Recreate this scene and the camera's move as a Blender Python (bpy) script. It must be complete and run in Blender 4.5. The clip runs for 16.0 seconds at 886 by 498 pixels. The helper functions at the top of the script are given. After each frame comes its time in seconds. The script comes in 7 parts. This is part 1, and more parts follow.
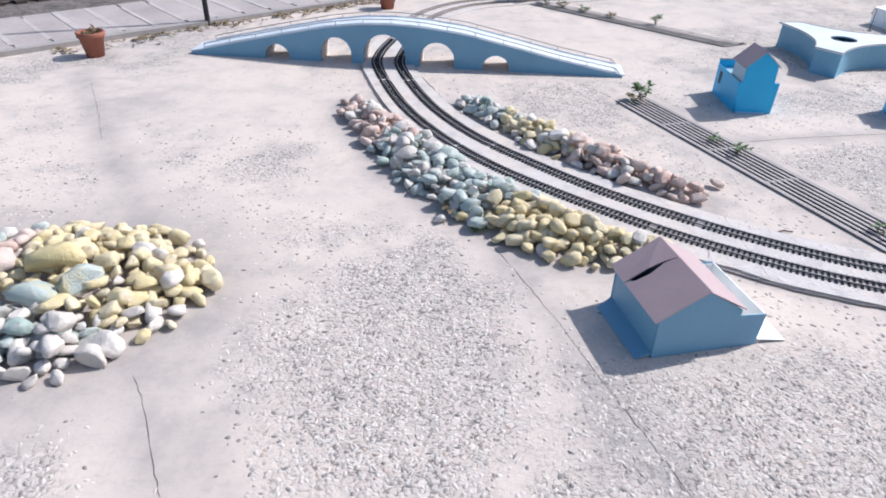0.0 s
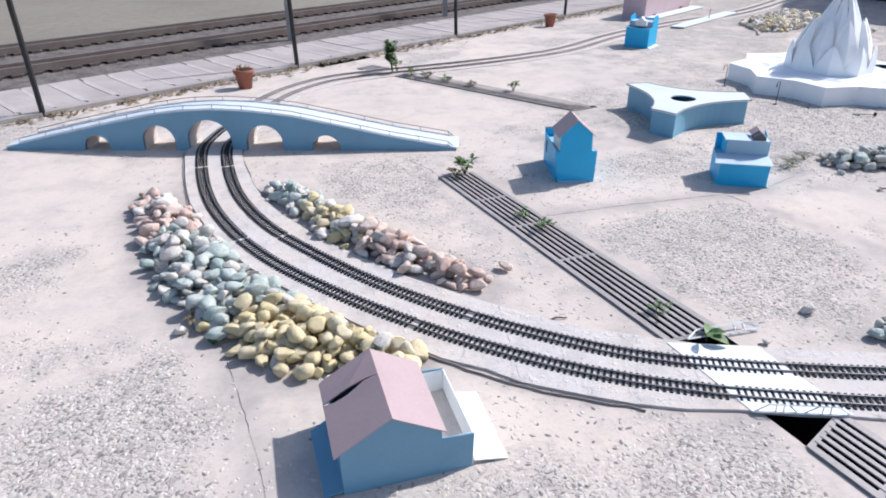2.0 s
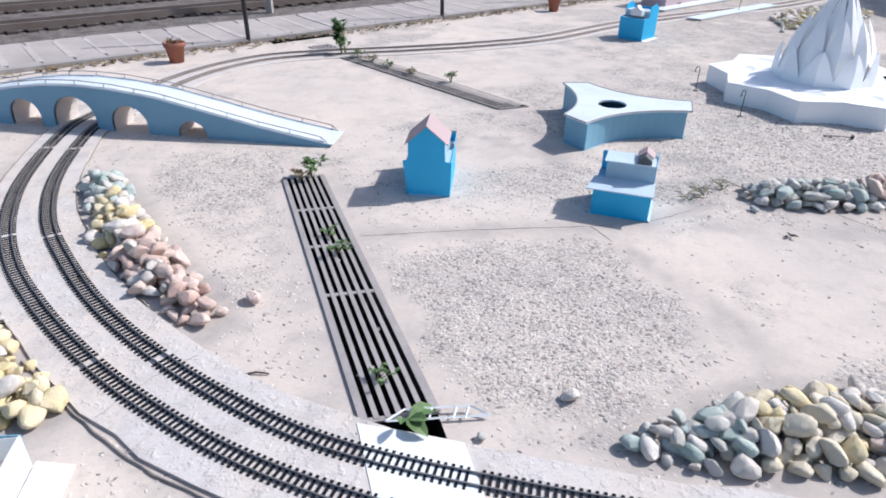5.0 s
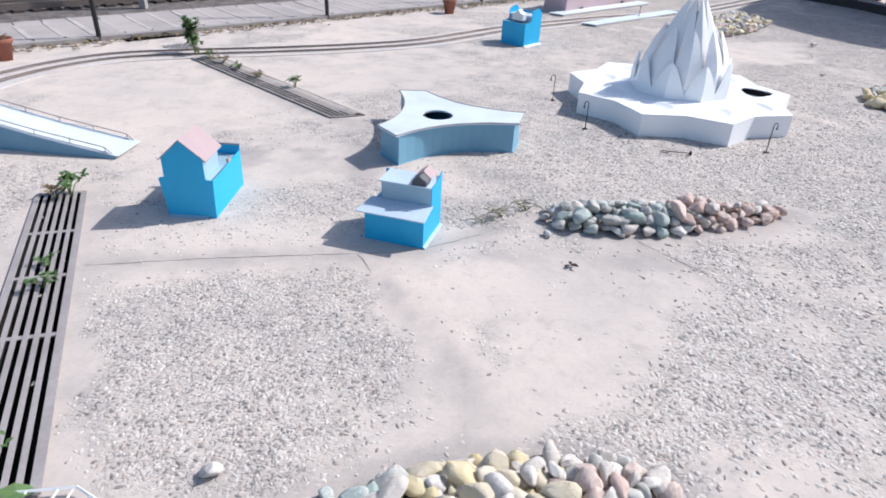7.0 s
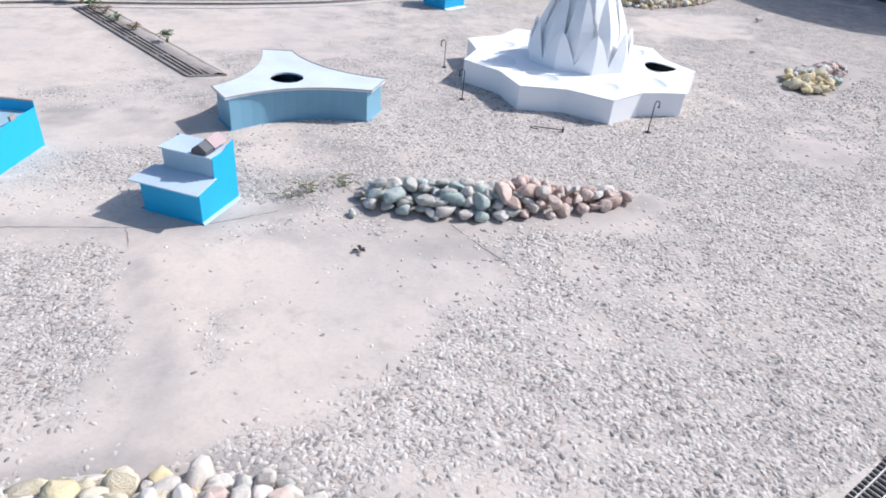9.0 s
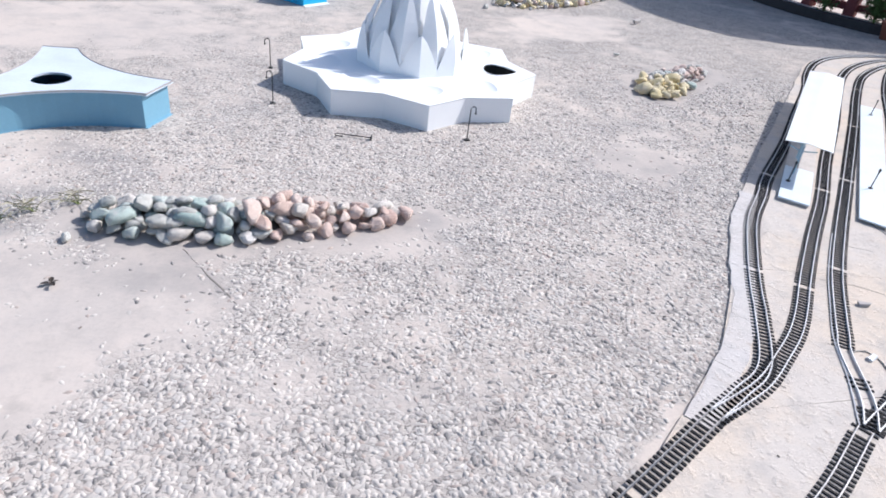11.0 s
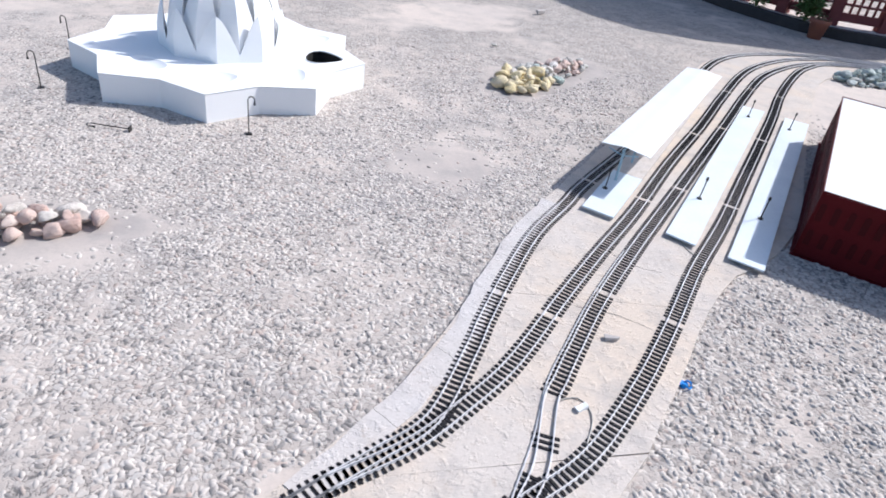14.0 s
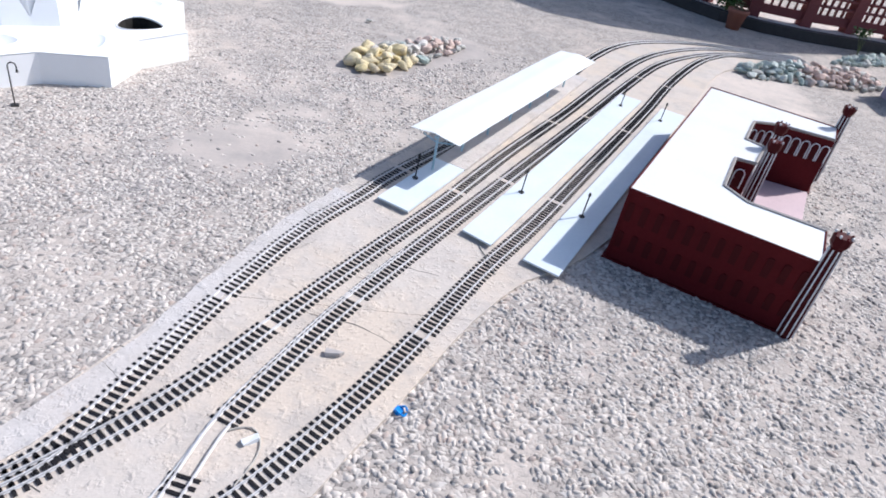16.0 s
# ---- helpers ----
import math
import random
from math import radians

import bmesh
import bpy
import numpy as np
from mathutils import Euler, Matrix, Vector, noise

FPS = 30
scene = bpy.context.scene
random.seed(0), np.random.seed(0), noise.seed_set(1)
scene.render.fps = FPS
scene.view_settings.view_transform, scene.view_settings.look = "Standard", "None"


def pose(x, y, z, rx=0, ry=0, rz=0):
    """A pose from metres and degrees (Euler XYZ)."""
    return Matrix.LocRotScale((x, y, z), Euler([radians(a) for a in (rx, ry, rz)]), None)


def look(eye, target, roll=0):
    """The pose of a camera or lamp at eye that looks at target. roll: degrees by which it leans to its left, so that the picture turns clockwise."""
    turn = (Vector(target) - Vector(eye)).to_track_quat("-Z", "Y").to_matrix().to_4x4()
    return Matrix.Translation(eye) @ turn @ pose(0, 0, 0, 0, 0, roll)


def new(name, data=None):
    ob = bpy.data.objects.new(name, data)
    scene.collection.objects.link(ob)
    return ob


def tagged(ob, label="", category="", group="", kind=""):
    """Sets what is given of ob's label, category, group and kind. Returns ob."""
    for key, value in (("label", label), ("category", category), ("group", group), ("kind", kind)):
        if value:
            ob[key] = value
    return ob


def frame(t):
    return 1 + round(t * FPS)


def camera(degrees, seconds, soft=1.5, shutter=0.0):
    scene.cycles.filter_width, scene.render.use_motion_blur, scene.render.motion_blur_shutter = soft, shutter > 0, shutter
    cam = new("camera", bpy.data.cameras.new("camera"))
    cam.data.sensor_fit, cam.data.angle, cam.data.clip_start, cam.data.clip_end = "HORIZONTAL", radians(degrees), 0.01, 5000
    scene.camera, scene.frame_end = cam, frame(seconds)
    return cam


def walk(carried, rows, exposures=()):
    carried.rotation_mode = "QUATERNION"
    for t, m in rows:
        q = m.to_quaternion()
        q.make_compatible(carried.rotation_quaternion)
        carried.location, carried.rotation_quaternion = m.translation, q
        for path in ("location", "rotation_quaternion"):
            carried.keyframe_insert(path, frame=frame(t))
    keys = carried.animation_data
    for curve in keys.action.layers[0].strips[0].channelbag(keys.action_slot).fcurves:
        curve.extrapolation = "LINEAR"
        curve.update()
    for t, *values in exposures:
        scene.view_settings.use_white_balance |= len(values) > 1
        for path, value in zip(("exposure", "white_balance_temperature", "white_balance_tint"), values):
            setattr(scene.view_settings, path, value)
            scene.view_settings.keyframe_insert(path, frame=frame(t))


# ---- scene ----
cam = camera(69.0, 16.0, soft=1.85)
PATH = [
    (0, (0.029, 0.009, 1.517), (0.051, 1.692, 0.436), 1.8),
    (0.5, (0.221, 0.069, 1.54), (0.24, 1.784, 0.511), -0.1),
    (1, (0.489, 0.12, 1.556), (0.538, 1.864, 0.579), 0.8),
    (1.5, (0.746, 0.209, 1.553), (0.953, 1.935, 0.565), 4.4),
    (2, (0.996, 0.296, 1.569), (1.117, 2.063, 0.64), -0.4),
    (2.5, (1.256, 0.385, 1.557), (1.295, 2.149, 0.615), 1.0),
    (3, (1.491, 0.476, 1.541), (1.536, 2.226, 0.572), 1.4),
    (3.5, (1.699, 0.588, 1.54), (1.724, 2.318, 0.536), 0.1),
    (6, (2.911, 1.047, 1.534), (2.768, 2.784, 0.553), 2.4),
    (6.5, (3.158, 1.171, 1.526), (3.155, 2.892, 0.507), 4.4),
    (7, (3.382, 1.255, 1.526), (3.39, 2.995, 0.54), 3.0),
    (7.5, (3.654, 1.311, 1.533), (3.652, 3.054, 0.552), 4.1),
    (8, (3.867, 1.372, 1.534), (3.833, 3.154, 0.626), 2.7),
    (8.5, (4.104, 1.471, 1.511), (4.166, 3.17, 0.459), 3.9),
    (9, (4.316, 1.559, 1.494), (4.336, 3.248, 0.423), 5.4),
    (9.5, (4.546, 1.655, 1.485), (4.527, 3.326, 0.386), 3.9),
    (10, (4.777, 1.761, 1.478), (4.996, 3.407, 0.363), 6.9),
    (12.5, (5.789, 2.037, 1.524), (5.812, 3.791, 0.564), 7.1),
    (13, (6.001, 2.102, 1.511), (6.009, 3.835, 0.513), 6.2),
    (13.5, (6.189, 2.197, 1.49), (6.306, 3.916, 0.474), 9.5),
    (14, (6.392, 2.278, 1.481), (6.571, 3.955, 0.406), 8.9),
    (14.5, (6.631, 2.331, 1.483), (6.8, 4.015, 0.416), 10.9),
    (15, (6.854, 2.405, 1.467), (7.068, 4.07, 0.38), 10.0),
    (15.5, (7.073, 2.497, 1.48), (7.408, 4.153, 0.409), 11.2),
    (16, (7.284, 2.561, 1.466), (7.543, 4.211, 0.365), 11.8),
]
walk(cam, [(t, look(eye, target, roll)) for t, eye, target, roll in PATH], [(0.0, 0.09, 5880, 10.3), (7.0, 0.05, 5910, 9.8), (12.5, 0.1, 5870, 9.8), (16.0, 0.06, 5880, 10)])

# ---- world and sun ----
SUN_AZ, SUN_EL = 66.0, 42.5          # from +y towards +x; degrees above the horizon
world = bpy.data.worlds.new("sky_world")
world.use_nodes = True
scene.world = world
wn = world.node_tree
sky = wn.nodes.new("ShaderNodeTexSky")
sky.sky_type = "NISHITA"
sky.sun_disc = False
sky.sun_elevation, sky.sun_rotation = radians(SUN_EL), radians(SUN_AZ)
sky.air_density, sky.dust_density, sky.ozone_density = 1.0, 2.0, 1.0
wn.links.new(sky.outputs[0], wn.nodes["Background"].inputs[0])
wn.nodes["Background"].inputs[1].default_value = 0.13
sun = new("sun", bpy.data.lights.new("sun", "SUN"))
sun.data.energy, sun.data.angle, sun.data.color = 4.6, radians(1.2), (1.0, 0.93, 0.86)
sa, se = radians(SUN_AZ), radians(SUN_EL)
sun.matrix_world = look((20 * math.sin(sa) * math.cos(se), 20 * math.cos(sa) * math.cos(se), 20 * math.sin(se)), (0, 0, 0))


# ---- materials ----
def nt(name):
    m = bpy.data.materials.new(name)
    m.use_nodes = True
    return m, m.node_tree.nodes, m.node_tree.links, m.node_tree.nodes["Principled BSDF"]


def mixc(n, l, fac, a, b, mode="MIX"):
    q = n.new("ShaderNodeMix")
    q.data_type, q.blend_type = "RGBA", mode
    for s, v in ((q.inputs[0], fac), (q.inputs[6], a), (q.inputs[7], b)):
        if hasattr(v, "is_linked"):
            l.new(v, s)
        elif isinstance(v, tuple):
            s.default_value = (*v, 1)
        else:
            s.default_value = v
    return q.outputs[2]


def ramp(n, l, fac, a, b, lo=0.0, hi=1.0):
    q = n.new("ShaderNodeMapRange")
    q.inputs[1].default_value, q.inputs[2].default_value = a, b
    q.inputs[3].default_value, q.inputs[4].default_value = lo, hi
    l.new(fac, q.inputs[0])
    return q.outputs[0]


def math2(n, l, op, a, b):
    q = n.new("ShaderNodeMath")
    q.operation = op
    for s, v in zip(q.inputs, (a, b)):
        if hasattr(v, "is_linked"):
            l.new(v, s)
        else:
            s.default_value = v
    return q.outputs[0]


def noise_n(n, l, scale, detail=4.0, rough=0.55, coord=None):
    q = n.new("ShaderNodeTexNoise")
    q.inputs["Scale"].default_value, q.inputs["Detail"].default_value, q.inputs["Roughness"].default_value = scale, detail, rough
    if coord is None:
        tc = n.new("ShaderNodeTexCoord")
        coord = tc.outputs["Object"]
    l.new(coord, q.inputs["Vector"])
    return q.outputs["Fac"]


def bump_n(n, l, bsdf, height, strength=0.3, dist=0.01):
    q = n.new("ShaderNodeBump")
    q.inputs["Strength"].default_value, q.inputs["Distance"].default_value = strength, dist
    l.new(height, q.inputs["Height"])
    l.new(q.outputs[0], bsdf.inputs["Normal"])


def surface(name, col, dark, rough=0.6, big=3.0, fine=60.0, wear=0.5, metal=0.0, bump=0.15, dist=0.002, vary=0.0):
    """A plain weathered surface: two scales of stain between col and dark, fine relief, and a tint by object."""
    m, n, l, b = nt(name)
    a, f = noise_n(n, l, big), noise_n(n, l, fine, 3.0)
    both = math2(n, l, "MULTIPLY", ramp(n, l, a, 0.4, 0.75), wear)
    c = mixc(n, l, both, col, dark)
    c = mixc(n, l, ramp(n, l, f, 0.35, 0.75, 0.0, wear * 0.5), c, dark)
    if vary:
        oi = n.new("ShaderNodeObjectInfo")
        hsv = n.new("ShaderNodeHueSaturation")
        l.new(c, hsv.inputs["Color"])
        l.new(ramp(n, l, oi.outputs["Random"], 0, 1, 1 - vary, 1 + vary), hsv.inputs["Value"])
        c = hsv.outputs[0]
    l.new(c, b.inputs["Base Color"])
    b.inputs["Metallic"].default_value = metal
    l.new(ramp(n, l, f, 0.2, 0.8, rough - 0.1, min(1.0, rough + 0.12)), b.inputs["Roughness"])
    bump_n(n, l, b, f, bump, dist)
    return m


def stone_mat(name, cols):
    """Painted river stones: a tint of its own for each stone, worn patches where bare stone shows."""
    m, n, l, b = nt(name)
    oi = n.new("ShaderNodeObjectInfo")
    r = oi.outputs["Random"]
    c = mixc(n, l, r, cols[0], cols[1])
    tc = n.new("ShaderNodeTexCoord")
    mp = n.new("ShaderNodeVectorMath")
    mp.operation = "MULTIPLY_ADD"
    l.new(tc.outputs["Object"], mp.inputs[0])
    mp.inputs[1].default_value = (1, 1, 1)
    cx = n.new("ShaderNodeCombineXYZ")
    for i, k in enumerate((37.0, 91.0, 13.0)):
        l.new(math2(n, l, "MULTIPLY", r, k), cx.inputs[i])
    l.new(cx.outputs[0], mp.inputs[2])
    a = noise_n(n, l, 2.6, 4.0, 0.6, mp.outputs[0])
    f = noise_n(n, l, 22.0, 4.0, 0.65, mp.outputs[0])
    c = mixc(n, l, ramp(n, l, a, 0.5, 0.72, 0.0, 0.75), c, cols[2])
    c = mixc(n, l, ramp(n, l, f, 0.5, 0.8, 0.0, 0.25), c, (0.16, 0.13, 0.11))
    l.new(c, b.inputs["Base Color"])
    b.inputs["Roughness"].default_value = 0.75
    bump_n(n, l, b, math2(n, l, "ADD", a, math2(n, l, "MULTIPLY", f, 0.5)), 0.4, 0.05)
    return m


M = {}
M["pale_blue"] = surface("pale_blue_paint", (0.18, 0.365, 0.5), (0.15, 0.3, 0.43), 0.5, 5, 90, 0.5)
M["blue"] = surface("bright_blue_paint", (0.024, 0.435, 0.76), (0.02, 0.36, 0.66), 0.45, 6, 80, 0.5)
M["sky_blue"] = surface("light_blue_paint", (0.36, 0.52, 0.64), (0.3, 0.42, 0.43), 0.5, 5, 80, 0.5)
M["hall_blue"] = surface("hall_blue_paint", (0.2, 0.40, 0.53), (0.17, 0.33, 0.44), 0.5, 5, 80, 0.5)
M["deck"] = surface("pale_deck_paint", (0.55, 0.66, 0.76), (0.4, 0.48, 0.54), 0.55, 5, 70, 0.5)
M["white"] = surface("white_paint", (0.76, 0.77, 0.79), (0.6, 0.6, 0.6), 0.5, 4, 60, 0.4)
M["platform_tin"] = surface("pale_blue_tin_sheet", (0.74, 0.81, 0.865), (0.6, 0.67, 0.73), 0.45, 5, 70, 0.5)
M["drift"] = surface("drifted_earth", (0.47, 0.415, 0.375), (0.3, 0.26, 0.235), 0.95, 7, 60, 0.9, bump=0.5, dist=0.006)
M["slate"] = surface("dark_slate_paint", (0.075, 0.085, 0.1), (0.12, 0.12, 0.125), 0.6, 8, 70, 0.5)
M["straw"] = surface("wispy_dry_grass", (0.5, 0.46, 0.34), (0.36, 0.33, 0.24), 0.8, 20, 80, 0.7)
M["withered"] = surface("withered_dark_leaf", (0.035, 0.027, 0.022), (0.07, 0.05, 0.04), 0.8, 20, 80, 0.7)
M["dusty_bar"] = surface("dusty_iron_bar", (0.3, 0.27, 0.25), (0.17, 0.15, 0.14), 0.85, 5, 50, 0.8)
M["white_tin"] = surface("white_tin_sheet", (0.84, 0.855, 0.86), (0.7, 0.73, 0.73), 0.45, 5, 70, 0.4)
M["pink"] = surface("pink_roof_paint", (0.44, 0.33, 0.335), (0.36, 0.265, 0.275), 0.6, 6, 90, 0.5)
M["pink_wall"] = surface("faded_pink_paint", (0.58, 0.435, 0.455), (0.46, 0.35, 0.375), 0.65, 4, 60, 0.5)
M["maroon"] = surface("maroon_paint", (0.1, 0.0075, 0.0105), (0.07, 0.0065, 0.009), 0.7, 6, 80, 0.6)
M["maroon_dark"] = surface("darker_maroon", (0.062, 0.005, 0.007), (0.045, 0.004, 0.006), 0.6, 6, 80, 0.5)
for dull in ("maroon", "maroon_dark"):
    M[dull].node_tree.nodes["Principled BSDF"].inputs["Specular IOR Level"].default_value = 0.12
M["black"] = surface("black_iron", (0.012, 0.012, 0.014), (0.03, 0.025, 0.02), 0.5, 12, 90, 0.5)
M["grate"] = surface("grey_painted_grating", (0.38, 0.345, 0.335), (0.24, 0.215, 0.205), 0.6, 5, 70, 0.7)
# near-black: the shade inside the pits is put into the concrete's colour
M["pit"] = surface("shaded_pit_concrete", (0.022, 0.02, 0.018), (0.012, 0.011, 0.01), 0.9, 5, 40, 0.7)
M["sleeper"] = surface("dusty_black_sleeper", (0.008, 0.008, 0.012), (0.038, 0.035, 0.036), 0.7, 6, 70, 0.5)
M["sleeper"].node_tree.nodes["Principled BSDF"].inputs["Specular IOR Level"].default_value = 0.2
M["rail"] = surface("worn_bright_rail", (0.71, 0.7, 0.705), (0.4, 0.37, 0.36), 0.45, 9, 60, 0.5, metal=0.15)
M["dull_rail"] = surface("dull_grey_rail", (0.2, 0.2, 0.21), (0.36, 0.34, 0.33), 0.4, 1.5, 40, 0.8, metal=0.6)
M["old_rail"] = surface("rusty_rail", (0.22, 0.18, 0.16), (0.13, 0.09, 0.07), 0.55, 4, 50, 0.6, metal=0.4)
M["vault"] = surface("cream_arch_plaster", (0.62, 0.56, 0.53), (0.48, 0.43, 0.4), 0.85, 5, 60, 0.6)
M["bridge_deck"] = surface("pale_bridge_deck", (0.68, 0.74, 0.8), (0.5, 0.54, 0.58), 0.55, 5, 70, 0.5)
M["lotus_white"] = surface("bright_white_paint", (0.94, 0.945, 0.95), (0.85, 0.855, 0.86), 0.5, 4, 60, 0.3)
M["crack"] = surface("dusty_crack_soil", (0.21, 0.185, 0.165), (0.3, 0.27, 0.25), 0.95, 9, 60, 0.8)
M["cable"] = surface("dusty_black_cable", (0.2, 0.18, 0.165), (0.34, 0.305, 0.28), 0.7, 9, 60, 0.7)
M["crumb"] = surface("earth_crumbs", (0.17, 0.14, 0.12), (0.32, 0.28, 0.25), 0.95, 9, 60, 0.8)
M["mortar"] = surface("pale_mortar", (0.52, 0.475, 0.45), (0.37, 0.335, 0.315), 0.9, 4, 40, 0.8)
M["paving"] = surface("grey_paving", (0.46, 0.405, 0.385), (0.31, 0.275, 0.26), 0.9, 2, 30, 0.8, bump=0.3, dist=0.004, vary=0.05)
M["ballast"] = surface("dusty_ballast", (0.2, 0.175, 0.16), (0.07, 0.06, 0.055), 0.95, 6, 18, 1.0, bump=0.9, dist=0.03)
M["sand"] = surface("sandy_earth", (0.25, 0.225, 0.18), (0.17, 0.15, 0.12), 0.95, 0.4, 6, 0.8, bump=0.4, dist=0.03)
M["wood"] = surface("weathered_wood_sleeper", (0.09, 0.07, 0.06), (0.04, 0.03, 0.03), 0.9, 3, 40, 0.8)
M["terracotta"] = surface("terracotta", (0.30, 0.11, 0.07), (0.2, 0.08, 0.06), 0.8, 8, 60, 0.6)
M["soil"] = surface("dry_soil", (0.09, 0.065, 0.045), (0.05, 0.04, 0.03), 0.95, 8, 60, 0.7)
M["red_fence"] = surface("red_sandstone_paint", (0.2, 0.045, 0.045), (0.13, 0.032, 0.034), 0.7, 3, 40, 0.6)
M["kerb"] = surface("dark_kerb", (0.05, 0.045, 0.047), (0.03, 0.027, 0.027), 0.9, 3, 30, 0.6)
M["concrete"] = surface("grey_concrete_post", (0.38, 0.35, 0.33), (0.25, 0.23, 0.22), 0.85, 4, 40, 0.7)
M["lavender"] = surface("lavender_paint", (0.3, 0.27, 0.38), (0.24, 0.21, 0.3), 0.6, 5, 60, 0.5)
M["leaf"] = surface("green_leaf", (0.11, 0.2, 0.06), (0.08, 0.12, 0.04), 0.5, 20, 80, 0.7)
M["dry_leaf"] = surface("dry_leaf", (0.24, 0.18, 0.1), (0.12, 0.085, 0.05), 0.8, 20, 80, 0.7)
M["stem"] = surface("plant_stem", (0.14, 0.18, 0.06), (0.12, 0.1, 0.05), 0.7, 20, 80, 0.7)
M["blue_plastic"] = surface("blue_plastic", (0.015, 0.26, 0.72), (0.01, 0.2, 0.6), 0.35, 20, 80, 0.2)
M["wire"] = surface("pale_wire", (0.45, 0.42, 0.38), (0.3, 0.27, 0.24), 0.5, 20, 80, 0.4)
M["stone_yellow"] = stone_mat("yellow_painted_stone", ((0.67, 0.55, 0.28), (0.75, 0.65, 0.44), (0.68, 0.58, 0.47)))
M["stone_teal"] = stone_mat("green_painted_stone", ((0.36, 0.45, 0.415), (0.54, 0.58, 0.54), (0.63, 0.59, 0.54)))
M["stone_pink"] = stone_mat("red_painted_stone", ((0.55, 0.38, 0.32), (0.7, 0.57, 0.5), (0.66, 0.57, 0.51)))
M["stone_white"] = stone_mat("pale_river_stone", ((0.6, 0.545, 0.49), (0.76, 0.71, 0.655), (0.5, 0.445, 0.4)))
M["stone_sand"] = stone_mat("washed_yellow_stone", ((0.62, 0.54, 0.38), (0.72, 0.65, 0.53), (0.66, 0.59, 0.5)))
M["stone_boulder"] = stone_mat("half_painted_stone", ((0.42, 0.48, 0.45), (0.5, 0.54, 0.5), (0.6, 0.5, 0.22)))
M["stone_grey"] = stone_mat("grey_river_stone", ((0.46, 0.455, 0.42), (0.6, 0.585, 0.54), (0.42, 0.39, 0.36)))


def cement_material(name, col, warm, grey):
    """Trowelled cement: warm dust, grey wet stains, brown specks and fine grit."""
    m, n, l, b = nt(name)
    tc = n.new("ShaderNodeTexCoord")
    co = tc.outputs["Object"]
    big, mid, fine = noise_n(n, l, 1.6, 7, 0.68, co), noise_n(n, l, 7.0, 7, 0.7, co), noise_n(n, l, 110.0, 4, 0.7, co)
    c = mixc(n, l, ramp(n, l, big, 0.42, 0.6), col, warm)
    c = mixc(n, l, ramp(n, l, mid, 0.48, 0.66, 0.0, 0.65), c, grey)
    c = mixc(n, l, ramp(n, l, noise_n(n, l, 22.0, 5, 0.7, co), 0.6, 0.7, 0.0, 0.5), c, (0.4, 0.31, 0.24))
    c = mixc(n, l, ramp(n, l, fine, 0.55, 0.75, 0.0, 0.5), c, (0.3, 0.27, 0.245))
    l.new(c, b.inputs["Base Color"])
    b.inputs["Roughness"].default_value = 0.9
    b.inputs["Specular IOR Level"].default_value = 0.25
    lumps = math2(n, l, "ADD", math2(n, l, "MULTIPLY", mid, 1.5), ramp(n, l, noise_n(n, l, 32.0, 4, 0.6, co), 0.52, 0.72, 0.0, 0.9))
    bump_n(n, l, b, math2(n, l, "ADD", lumps, math2(n, l, "MULTIPLY", fine, 0.4)), 0.55, 0.006)
    return m


M["bed"] = cement_material("smooth_cement_bed", (0.6, 0.56, 0.54), (0.63, 0.56, 0.5), (0.44, 0.405, 0.385))
M["bed_cream"] = cement_material("cream_cement_bed", (0.6, 0.54, 0.488), (0.64, 0.545, 0.455), (0.45, 0.41, 0.38))
M["apron"] = cement_material("pale_cement_edge", (0.6, 0.565, 0.545), (0.6, 0.55, 0.515), (0.47, 0.44, 0.42))


